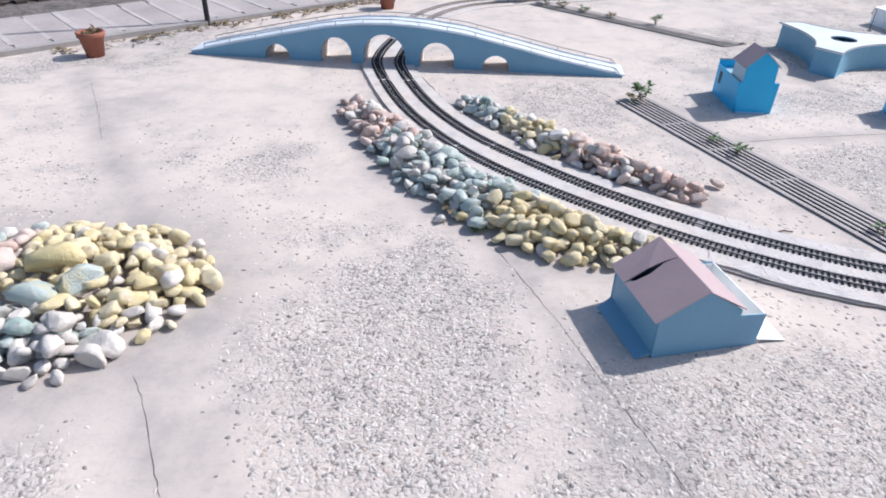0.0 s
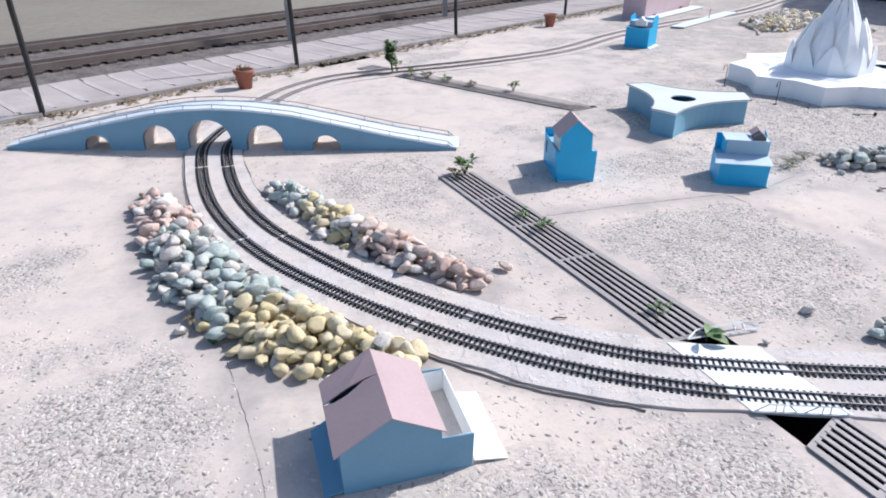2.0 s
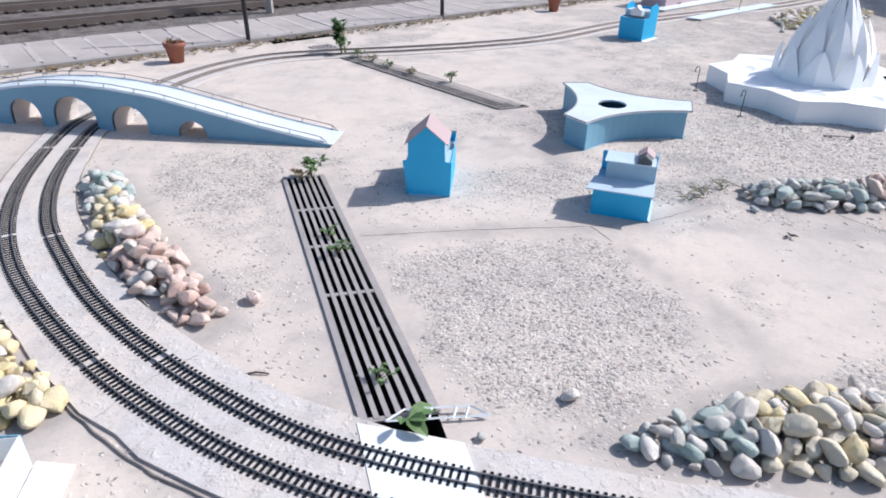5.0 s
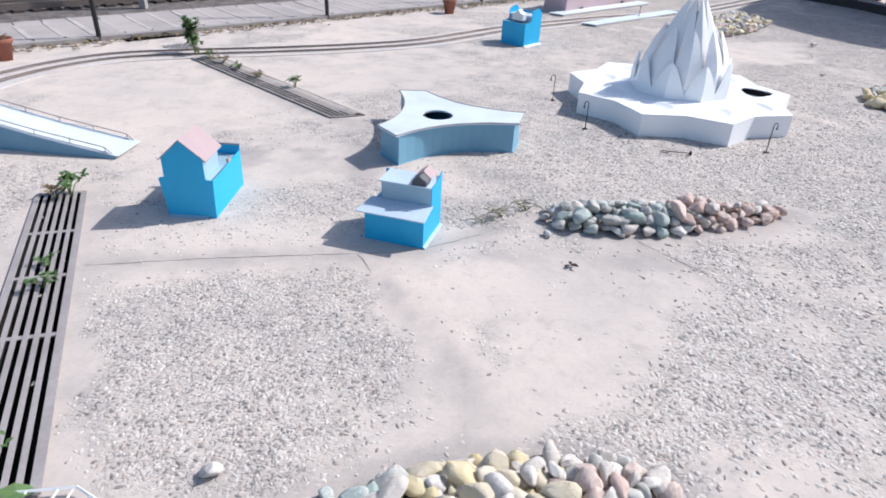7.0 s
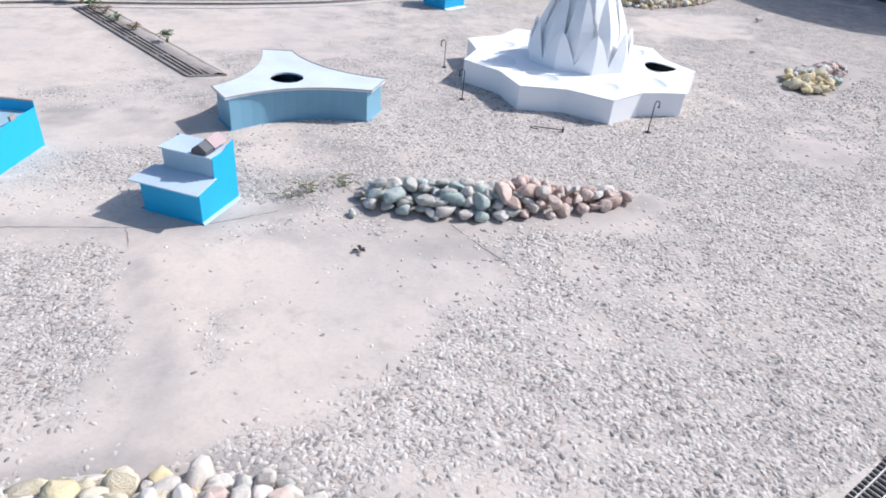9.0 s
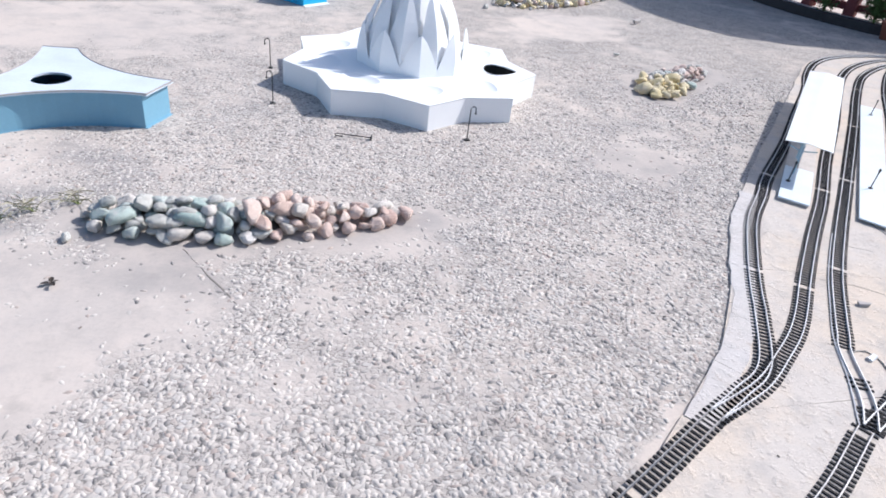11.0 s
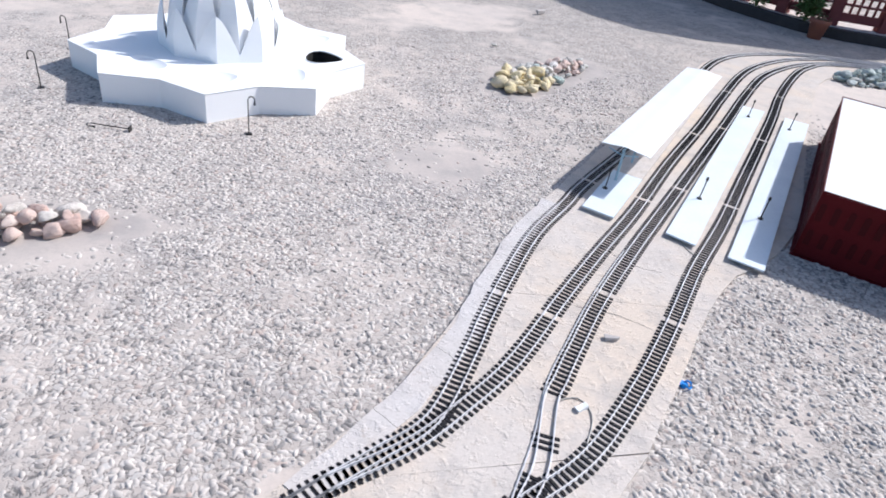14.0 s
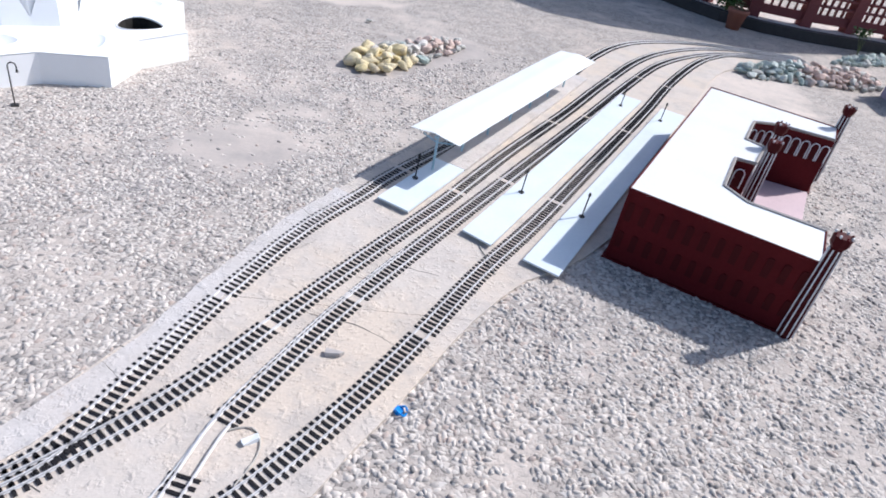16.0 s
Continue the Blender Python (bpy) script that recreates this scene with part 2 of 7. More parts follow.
def ground_material():
    m, n, l, b = nt("exposed_aggregate_concrete")
    at = n.new("ShaderNodeAttribute")
    at.attribute_name = "aggregate"
    tc = n.new("ShaderNodeTexCoord")
    co = tc.outputs["Object"]
    n1, n2, n3 = noise_n(n, l, 0.7, 5, 0.6, co), noise_n(n, l, 4.0, 6, 0.65, co), noise_n(n, l, 50.0, 5, 0.7, co)
    warp = n.new("ShaderNodeTexNoise")
    warp.inputs["Scale"].default_value = 35.0
    l.new(co, warp.inputs["Vector"])
    wv = n.new("ShaderNodeVectorMath")
    wv.operation = "MULTIPLY_ADD"
    l.new(warp.outputs["Color"], wv.inputs[0])
    wv.inputs[1].default_value = (0.045, 0.045, 0.0)
    l.new(co, wv.inputs[2])
    vo = n.new("ShaderNodeTexVoronoi")
    vo.inputs["Scale"].default_value = 46.0
    l.new(wv.outputs[0], vo.inputs["Vector"])
    sep = n.new("ShaderNodeSeparateColor")
    l.new(vo.outputs["Color"], sep.inputs[0])
    cement = mixc(n, l, ramp(n, l, n1, 0.35, 0.7), (0.68, 0.585, 0.51), (0.6, 0.53, 0.475))
    cement = mixc(n, l, ramp(n, l, n2, 0.5, 0.75, 0.0, 0.55), cement, (0.43, 0.39, 0.365))
    cement = mixc(n, l, ramp(n, l, n3, 0.5, 0.8, 0.0, 0.35), cement, (0.3, 0.27, 0.25))
    n0 = noise_n(n, l, 0.45, 6, 0.7, co)
    cement = mixc(n, l, ramp(n, l, n0, 0.45, 0.68, 0.0, 0.42), cement, (0.44, 0.405, 0.385))
    n4 = noise_n(n, l, 1.7, 9, 0.72, co)
    n5 = noise_n(n, l, 9.0, 5, 0.6, co)
    chip = mixc(n, l, sep.outputs[0], (0.5, 0.455, 0.415), (0.68, 0.615, 0.555))
    chip = mixc(n, l, ramp(n, l, sep.outputs[1], 0.75, 0.9, 0.0, 0.8), chip, (0.58, 0.55, 0.52))
    chip = mixc(n, l, ramp(n, l, sep.outputs[2], 0.8, 1.0, 0.0, 0.5), chip, (0.36, 0.28, 0.24))
    body = ramp(n, l, vo.outputs["Distance"], 0.62, 0.35)
    ve = n.new("ShaderNodeTexVoronoi")
    ve.feature = "DISTANCE_TO_EDGE"
    ve.inputs["Scale"].default_value = 46.0
    l.new(wv.outputs[0], ve.inputs["Vector"])
    # broken dark dashes between chips: gaps plus the chips' shade, as colour
    joint = math2(n, l, "MULTIPLY", ramp(n, l, ve.outputs["Distance"], 0.16, 0.03), ramp(n, l, noise_n(n, l, 60.0, 3, 0.6, co), 0.44, 0.56))
    joint = math2(n, l, "MULTIPLY", joint, ramp(n, l, noise_n(n, l, 6.5, 6, 0.7, co), 0.36, 0.56, 0.15, 1.0))
    mask = ramp(n, l, math2(n, l, "ADD", at.outputs["Fac"], math2(n, l, "MULTIPLY", math2(n, l, "SUBTRACT", n2, 0.5), 1.0)), 0.25, 0.75)
    some = ramp(n, l, sep.outputs[1], 0.25, 0.3)
    fac = math2(n, l, "MULTIPLY", math2(n, l, "MULTIPLY", body, some), mask)
    dirt = mixc(n, l, math2(n, l, "MULTIPLY", mask, ramp(n, l, n4, 0.4, 0.65, 0.15, 0.7)), cement, (0.45, 0.405, 0.37))
    full = mixc(n, l, fac, dirt, chip)
    full = mixc(n, l, ramp(n, l, n4, 0.5, 0.7, 0.0, 0.4), full, (0.34, 0.32, 0.31))
    full = mixc(n, l, ramp(n, l, n5, 0.58, 0.72, 0.0, 0.3), full, (0.3, 0.265, 0.24))
    mottle = noise_n(n, l, 2.6, 9, 0.72, co)
    full = mixc(n, l, ramp(n, l, mottle, 0.5, 0.68, 0.0, 0.35), full, (0.37, 0.335, 0.31))
    # small dark blotches that imitate shade among the chips
    full = mixc(n, l, math2(n, l, "MULTIPLY", mask, ramp(n, l, noise_n(n, l, 13.0, 4, 0.6, co), 0.5, 0.66, 0.0, 0.3)), full, (0.26, 0.24, 0.225))
    full = mixc(n, l, math2(n, l, "MULTIPLY", math2(n, l, "MULTIPLY", joint, mask), 0.95), full, (0.15, 0.14, 0.135))
    co2 = n.new("ShaderNodeAttribute")
    co2.attribute_name = "coarse"
    # painted gap shade, deeper towards the east, over the bare matrix
    worn = math2(n, l, "MULTIPLY", math2(n, l, "MULTIPLY", co2.outputs["Fac"], mask), math2(n, l, "SUBTRACT", 1.0, fac))
    full = mixc(n, l, math2(n, l, "MULTIPLY", worn, 0.25), full, (0.17, 0.155, 0.145))
    st = n.new("ShaderNodeAttribute")
    st.attribute_name = "stain"
    smear = math2(n, l, "MULTIPLY", st.outputs["Fac"], ramp(n, l, n2, 0.3, 0.6, 0.45, 1.0))
    full = mixc(n, l, math2(n, l, "MULTIPLY", smear, 0.7), full, (0.29, 0.27, 0.265))
    l.new(full, b.inputs["Base Color"])
    b.inputs["Roughness"].default_value = 0.9
    b.inputs["Specular IOR Level"].default_value = 0.25
    h = math2(n, l, "SUBTRACT", math2(n, l, "ADD", math2(n, l, "MULTIPLY", fac, 0.7), math2(n, l, "MULTIPLY", n3, 0.35)), math2(n, l, "MULTIPLY", joint, mask))
    bump_n(n, l, b, h, 0.4, 0.006)
    return m


def chip_material():
    m, n, l, b = nt("stone_chips")
    ge = n.new("ShaderNodeNewGeometry")
    r = ge.outputs["Random Per Island"]
    c = mixc(n, l, ramp(n, l, r, 0.11, 0.2), (0.21, 0.195, 0.185), (0.55, 0.5, 0.455))
    c = mixc(n, l, ramp(n, l, r, 0.4, 0.75), c, (0.645, 0.585, 0.53))
    c = mixc(n, l, ramp(n, l, r, 0.9, 0.92), c, (0.46, 0.37, 0.32))
    c = mixc(n, l, ramp(n, l, noise_n(n, l, 180.0, 3), 0.4, 0.8, 0, 0.35), c, (0.52, 0.475, 0.435))
    c = mixc(n, l, ramp(n, l, noise_n(n, l, 1.7, 9, 0.72), 0.5, 0.7, 0, 0.35), c, (0.36, 0.34, 0.33))
    c = mixc(n, l, ramp(n, l, noise_n(n, l, 2.6, 9, 0.72), 0.5, 0.66, 0.0, 0.3), c, (0.36, 0.325, 0.3))
    # same blotches of painted shade as on the ground
    c = mixc(n, l, ramp(n, l, noise_n(n, l, 13.0, 4, 0.6), 0.5, 0.66, 0.0, 0.25), c, (0.28, 0.26, 0.245))
    l.new(c, b.inputs["Base Color"])
    b.inputs["Roughness"].default_value = 0.8
    return m


M["ground"] = ground_material()
M["chips"] = chip_material()


# ---- mesh helpers ----
def mesh_of(name, bm, material=None, smooth=False):
    me = bpy.data.meshes.new(name)
    bmesh.ops.recalc_face_normals(bm, faces=bm.faces[:])
    bm.to_mesh(me)
    bm.free()
    if material is not None:
        me.materials.append(material)
    if smooth:
        me.polygons.foreach_set("use_smooth", [True] * len(me.polygons))
    return me


def part(name, bm, material, parent=None, label="", smooth=False):
    ob = new(name, mesh_of(name, bm, material, smooth))
    if parent is not None:
        ob.parent = parent
    if label:
        tagged(ob, label)
    return ob


def base(name, m, label, category, group="", kind=""):
    ob = new(name)
    ob.empty_display_size = 0.05
    ob.matrix_world = m
    return tagged(ob, label, category, group, kind)


def at2(origin, u, z=0.0):
    """A pose with x along u in plan."""
    a = math.degrees(math.atan2(u[1], u[0]))
    return pose(origin[0], origin[1], z, 0, 0, a)


def box(bm, x0, x1, y0, y1, z0, z1):
    v = [bm.verts.new(p) for p in ((x0, y0, z0), (x1, y0, z0), (x1, y1, z0), (x0, y1, z0), (x0, y0, z1), (x1, y0, z1), (x1, y1, z1), (x0, y1, z1))]
    for f in ((0, 3, 2, 1), (4, 5, 6, 7), (0, 1, 5, 4), (1, 2, 6, 5), (2, 3, 7, 6), (3, 0, 4, 7)):
        bm.faces.new([v[i] for i in f])
    return v


def sheet(bm, pts, th):
    """A flat polygon of 3D points, given a thickness against its normal."""
    p = [Vector(q) for q in pts]
    nrm = Vector((0, 0, 0))
    for i in range(len(p)):
        nrm += (p[i] - p[0]).cross(p[(i + 1) % len(p)] - p[0])
    nrm.normalize()
    a = [bm.verts.new(q) for q in p]
    b = [bm.verts.new(q - nrm * th) for q in p]
    bm.faces.new(a)
    bm.faces.new(b[::-1])
    k = len(p)
    for i in range(k):
        bm.faces.new((a[i], b[i], b[(i + 1) % k], a[(i + 1) % k]))


def prism(bm, plan, z0, z1):
    a = [bm.verts.new((x, y, z0)) for x, y in plan]
    b = [bm.verts.new((x, y, z1)) for x, y in plan]
    k = len(plan)
    bm.faces.new(a[::-1])
    bm.faces.new(b)
    for i in range(k):
        bm.faces.new((a[i], a[(i + 1) % k], b[(i + 1) % k], b[i]))


def tube(bm, pts, r, seg=6, close=False):
    """A round bar along points."""
    p = [Vector(q) for q in pts]
    rings = []
    for i, q in enumerate(p):
        d = (p[min(i + 1, len(p) - 1)] - p[max(i - 1, 0)]).normalized()
        s = d.cross(Vector((0, 0, 1)) if abs(d.z) < 0.9 else Vector((1, 0, 0))).normalized()
        t = d.cross(s)
        rr = r[i] if isinstance(r, (list, tuple)) else r
        rings.append([bm.verts.new(q + (s * math.cos(a) + t * math.sin(a)) * rr) for a in [2 * math.pi * k / seg for k in range(seg)]])
    for A, B in zip(rings, rings[1:]):
        for k in range(seg):
            bm.faces.new((A[k], A[(k + 1) % seg], B[(k + 1) % seg], B[k]))
    bm.faces.new(rings[0][::-1])
    bm.faces.new(rings[-1])


def shell(bm, rows, th, closed=False):
    """One bent sheet through rows of 3D points, given a thickness."""
    vs = [[bm.verts.new(q) for q in row] for row in rows]
    if closed:
        vs.append(vs[0])
    for a, b in zip(vs, vs[1:]):
        for j in range(len(a) - 1):
            bm.faces.new((a[j], b[j], b[j + 1], a[j + 1]))
    bmesh.ops.recalc_face_normals(bm, faces=bm.faces[:])
    bmesh.ops.solidify(bm, geom=bm.faces[:], thickness=th)


def spline(pts, step=0.03):
    """Evenly spaced points on a smooth line through pts (Catmull-Rom)."""
    p = [np.array(q, float) for q in pts]
    p = [2 * p[0] - p[1], *p, 2 * p[-1] - p[-2]]
    out = []
    for i in range(1, len(p) - 2):
        a, b, c, d = p[i - 1:i + 3]
        for t in np.linspace(0, 1, 40, endpoint=False):
            out.append(0.5 * (2 * b + (c - a) * t + (2 * a - 5 * b + 4 * c - d) * t * t + (3 * b - a - 3 * c + d) * t ** 3))
    out.append(p[-2])
    out = np.array(out)
    s = np.concatenate([[0], np.cumsum(np.linalg.norm(np.diff(out, axis=0), axis=1))])
    k = max(2, int(round(s[-1] / step)) + 1)
    q = np.linspace(0, s[-1], k)
    return np.stack([np.interp(q, s, out[:, j]) for j in range(out.shape[1])], 1)


def normals2(line):
    d = np.gradient(line, axis=0)
    d /= np.linalg.norm(d, axis=1)[:, None]
    return np.stack([-d[:, 1], d[:, 0]], 1)


def edge_distance(poly, x, y):
    """Distance to the outline of a plan; minus outside."""
    px, py = np.array(poly, float).T
    qx, qy = np.roll(px, -1), np.roll(py, -1)
    x, y = np.asarray(x, float)[..., None], np.asarray(y, float)[..., None]
    dx, dy = qx - px, qy - py
    t = np.clip(((x - px) * dx + (y - py) * dy) / (dx * dx + dy * dy), 0, 1)
    dist = np.sqrt((x - px - t * dx) ** 2 + (y - py - t * dy) ** 2).min(-1)
    cross = ((py > y) != (qy > y)) & (x < (qx - px) * (y - py) / np.where(qy == py, 1e-9, qy - py) + px)
    return np.where(cross.sum(-1) % 2 == 1, dist, -dist)


def line_distance(line, x, y):
    """Distance to an open line in plan."""
    best = np.full(np.shape(x), 1e9)
    for (ax, ay), (bx, by) in zip(line[:-1], line[1:]):
        dx, dy = bx - ax, by - ay
        t = np.clip(((x - ax) * dx + (y - ay) * dy) / (dx * dx + dy * dy), 0, 1)
        best = np.minimum(best, np.hypot(x - ax - t * dx, y - ay - t * dy))
    return best


# ---- plan ----
TRACK_OUT = [(-0.388, 5.710), (-0.457, 5.317), (-0.452, 4.924), (-0.245, 4.186), (-0.004, 3.665), (0.300, 3.233), (0.654, 2.884), (1.043, 2.574), (1.374, 2.363), (1.696, 2.200),
             (2.050, 2.078), (2.399, 2.001), (2.827, 1.935), (3.518, 1.896), (4.157, 1.906), (4.845, 2.033), (5.434, 2.289), (5.996, 2.669), (6.488, 3.043), (6.802, 3.337)]
TRACK_IN = [(-0.211, 5.710), (-0.275, 5.317), (-0.275, 4.924), (-0.063, 4.196), (0.207, 3.665), (0.546, 3.252), (0.910, 2.898), (1.308, 2.603), (1.687, 2.387),
            (1.986, 2.265), (2.366, 2.178), (2.916, 2.097), (3.518, 2.063), (4.059, 2.082), (4.599, 2.190), (5.139, 2.446), (5.631, 2.795), (5.933, 3.047), (6.291, 3.362)]
TRACK_1 = [(6.291, 3.362), (6.429, 3.475), (6.588, 3.626), (6.720, 3.940), (6.784, 4.122), (6.902, 4.416), (7.069, 4.780), (7.270, 5.099), (7.414, 5.340), (7.850, 5.968), (8.282, 6.646), (8.724, 7.334), (9.03, 7.88), (9.39, 8.39), (9.8, 8.735), (10.4, 8.99), (11.1, 9.11), (11.622, 9.12)]
TRACK_2 = [(6.291, 3.362), (6.529, 3.523), (6.691, 3.690), (6.818, 3.837), (6.931, 4.004), (7.092, 4.272), (7.341, 4.664), (7.628, 5.098), (8.02, 5.745), (8.497, 6.48), (8.94, 7.2), (9.461, 7.995), (9.9, 8.48), (10.4, 8.83), (10.95, 9.02), (11.622, 9.06)]
TRACK_3 = [(6.828, 3.346), (6.897, 3.483), (6.964, 3.729), (7.017, 3.837), (7.087, 3.977), (7.260, 4.301), (7.521, 4.722), (7.74, 5.06), (8.054, 5.545), (8.734, 6.6), (9.193, 7.325), (9.631, 7.96), (10.044, 8.39), (10.454, 8.69), (11.0, 8.91), (11.622, 8.98)]
TRACK_4 = [(6.828, 3.346), (7.049, 3.523), (7.285, 3.824), (7.516, 4.180), (7.766, 4.595), (8.072, 5.047), (8.446, 5.645), (9.125, 6.73), (9.575, 7.48), (10.045, 8.165), (10.386, 8.55), (10.75, 8.78), (11.622, 8.9)]
FAR_MID = [(-0.289, 5.757), (-0.269, 6.192), (-0.071, 6.747), (0.295, 7.212), (0.889, 7.499), (1.622, 7.767), (2.414, 8.113), (3.117, 8.549), (3.949, 9.391), (4.593, 9.935), (5.286, 10.450), (7.266, 11.847), (10.316, 15.065), (11.920, 16.847)]
DRAIN_1 = ((1.255, 4.295), (1.468, 4.365), (2.3, 2.447), (2.06, 2.38))
DRAIN_GAP = ((2.06, 2.38), (2.3, 2.447), (2.49, 1.915), (2.297, 1.775))
DRAIN_2 = ((2.297, 1.775), (2.49, 1.915), (2.87, 1.0), (2.64, 0.93))
DRAIN_3 = ((0.98, 7.3), (1.15, 7.45), (2.76, 5.89), (2.535, 5.8))
DRAIN_5 = ((0.032, 7.949), (0.588, 8.452), (0.695, 8.333), (0.139, 7.83))
DRAIN_4 = ((0.55, 7.72), (0.72, 7.87), (0.9, 7.7), (0.75, 7.54))
PILES = {}
PILES["left"] = [(-2.0, 1.56), (-1.34, 1.47), (-1.17, 1.48), (-1.05, 1.63), (-0.86, 1.81), (-0.79, 2.02), (-0.9, 2.31), (-1.17, 2.5), (-1.56, 2.47), (-1.95, 2.37), (-2.3, 1.95)]
PILES["outside"] = [(-0.62, 3.88), (-0.22, 3.0), (0.1, 2.63), (0.38, 2.31), (0.62, 2.22), (0.98, 2.21), (1.12, 2.36), (0.81, 2.6), (0.33, 3.02), (-0.14, 3.72), (-0.43, 4.16), (-0.63, 4.16)]
PILES["inside"] = [(0.1, 4.15), (0.55, 3.43), (0.86, 3.1), (1.2, 2.86), (1.37, 2.76), (1.43, 2.92), (1.19, 3.19), (0.75, 3.7), (0.34, 4.2), (0.17, 4.23)]
PILES["middle"] = [(2.86, 2.32), (2.97, 2.44), (3.29, 2.6), (3.58, 2.68), (3.9, 2.7), (4.1, 2.64), (4.16, 2.52), (3.95, 2.3), (3.5, 2.24), (3.05, 2.24)]
PILES["centre"] = [(3.87, 4.31), (3.97, 4.18), (4.22, 4.145), (4.5, 4.15), (4.85, 4.245), (5.1, 4.355), (5.38, 4.54), (5.2, 4.56), (4.95, 4.56), (4.62, 4.53), (4.2, 4.45), (3.95, 4.42)]
PILES["yellow"] = [(7.01, 6.83), (7.14, 6.66), (7.4, 6.75), (7.62, 7.08), (7.94, 7.55), (7.88, 7.76), (7.47, 7.5), (7.16, 7.17)]
PILES["far"] = [(6.13, 9.56), (6.6, 9.47), (7.42, 10.18), (7.98, 10.93), (7.63, 11.5), (6.65, 10.78), (6.25, 10.35)]
PILES["corner"] = [(10.42, 8.25), (10.6, 8.05), (11.0, 8.12), (11.35, 8.17), (11.75, 8.2), (12.1, 8.4), (12.3, 8.75), (11.9, 8.82), (11.4, 8.72), (11.0, 8.62), (10.65, 8.45)]
PILES["fence"] = [(11.95, 9.13), (12.3, 9.2), (12.85, 9.45), (13.2, 9.75), (12.9, 9.8), (12.35, 9.5)]
KERB = [(9.45, 14.0), (9.95, 13.3), (10.25, 12.6), (10.4, 11.9), (10.6, 11.3), (10.9, 10.8), (11.2, 10.4), (11.65, 10.15), (12.3, 10.05), (13.1, 10.1), (14.2, 10.1)]
# The stretch before (10.85, 13.5) is hidden, added to shade the yard's far corner.
FENCE = [(14.4, 17.6), (12.5, 15.6), (10.85, 13.5), (10.68, 12.75), (10.82, 12.0), (11.0, 11.45), (11.27, 11.0), (11.5, 10.72), (11.85, 10.55), (12.4, 10.47), (13.1, 10.52), (14.2, 10.52)]
BED_MAIN_L = spline([(-0.522, 5.752), (-0.591, 5.355), (-0.581, 4.959), (-0.358, 4.186), (-0.115, 3.641), (0.202, 3.175), (0.559, 2.799), (0.935, 2.482), (1.302, 2.239), (1.649, 2.065), (2.015, 1.955), (2.2, 1.95),
                     (2.382, 1.928), (2.56, 1.895), (2.838, 1.838), (3.510, 1.779), (4.154, 1.789), (4.897, 1.918), (5.541, 2.185), (6.147, 2.565), (6.741, 2.991), (7.237, 3.552)], 0.4)
BED_MAIN_R = spline([(-0.105, 5.752), (-0.175, 5.355), (-0.175, 4.959), (0.033, 4.275), (0.281, 3.790), (0.618, 3.373), (0.975, 3.017), (1.371, 2.719), (1.738, 2.501),
                     (2.025, 2.392), (2.392, 2.303), (2.927, 2.224), (3.510, 2.175), (4.025, 2.195), (4.530, 2.304), (5.045, 2.542), (5.491, 2.789), (5.919, 3.051), (6.186, 3.362)], 0.4)
BED_YARD_L = spline([(6.186, 3.362), (6.394, 3.618), (6.646, 4.046), (6.854, 4.561), (7.052, 4.957), (7.498, 5.650), (8.191, 6.710), (8.934, 7.849), (9.360, 8.463), (9.974, 8.909), (10.816, 9.156), (11.658, 9.186)], 0.4)
BED_YARD_R = spline([(7.239, 3.555), (7.448, 3.874), (7.637, 4.194), (7.785, 4.442), (8.072, 4.670), (8.488, 5.076), (9.330, 6.561), (9.974, 7.651), (10.420, 8.245), (10.915, 8.542), (11.658, 8.691)], 0.4)


# ---- ground: one sheet, dense near the models, with the drain pits cut through ----
def ground_axis(lo, hi, step):
    mid = list(np.arange(lo, hi + step / 2, step))
    far, d = [], step
    while d < 160:
        d *= 1.6
        far.append(d)
    c = np.cumsum(far)
    return np.array(list(lo - c[::-1]) + mid + list(hi + c))


def ground_height(x, y):
    return 0.0 * x


def patchy(x, y, cell, seed):
    """Smooth random field, 0 to 1, with lumps about one cell wide."""
    def h(i, j):
        v = np.sin(i * 127.1 + j * 311.7 + seed * 74.7) * 43758.5453
        return v - np.floor(v)
    u, v = np.asarray(x) / cell, np.asarray(y) / cell
    i, j = np.floor(u), np.floor(v)
    f, g = u - i, v - j
    f, g = f * f * (3 - 2 * f), g * g * (3 - 2 * g)
    return (h(i, j) * (1 - f) + h(i + 1, j) * f) * (1 - g) + (h(i, j + 1) * (1 - f) + h(i + 1, j + 1) * f) * g


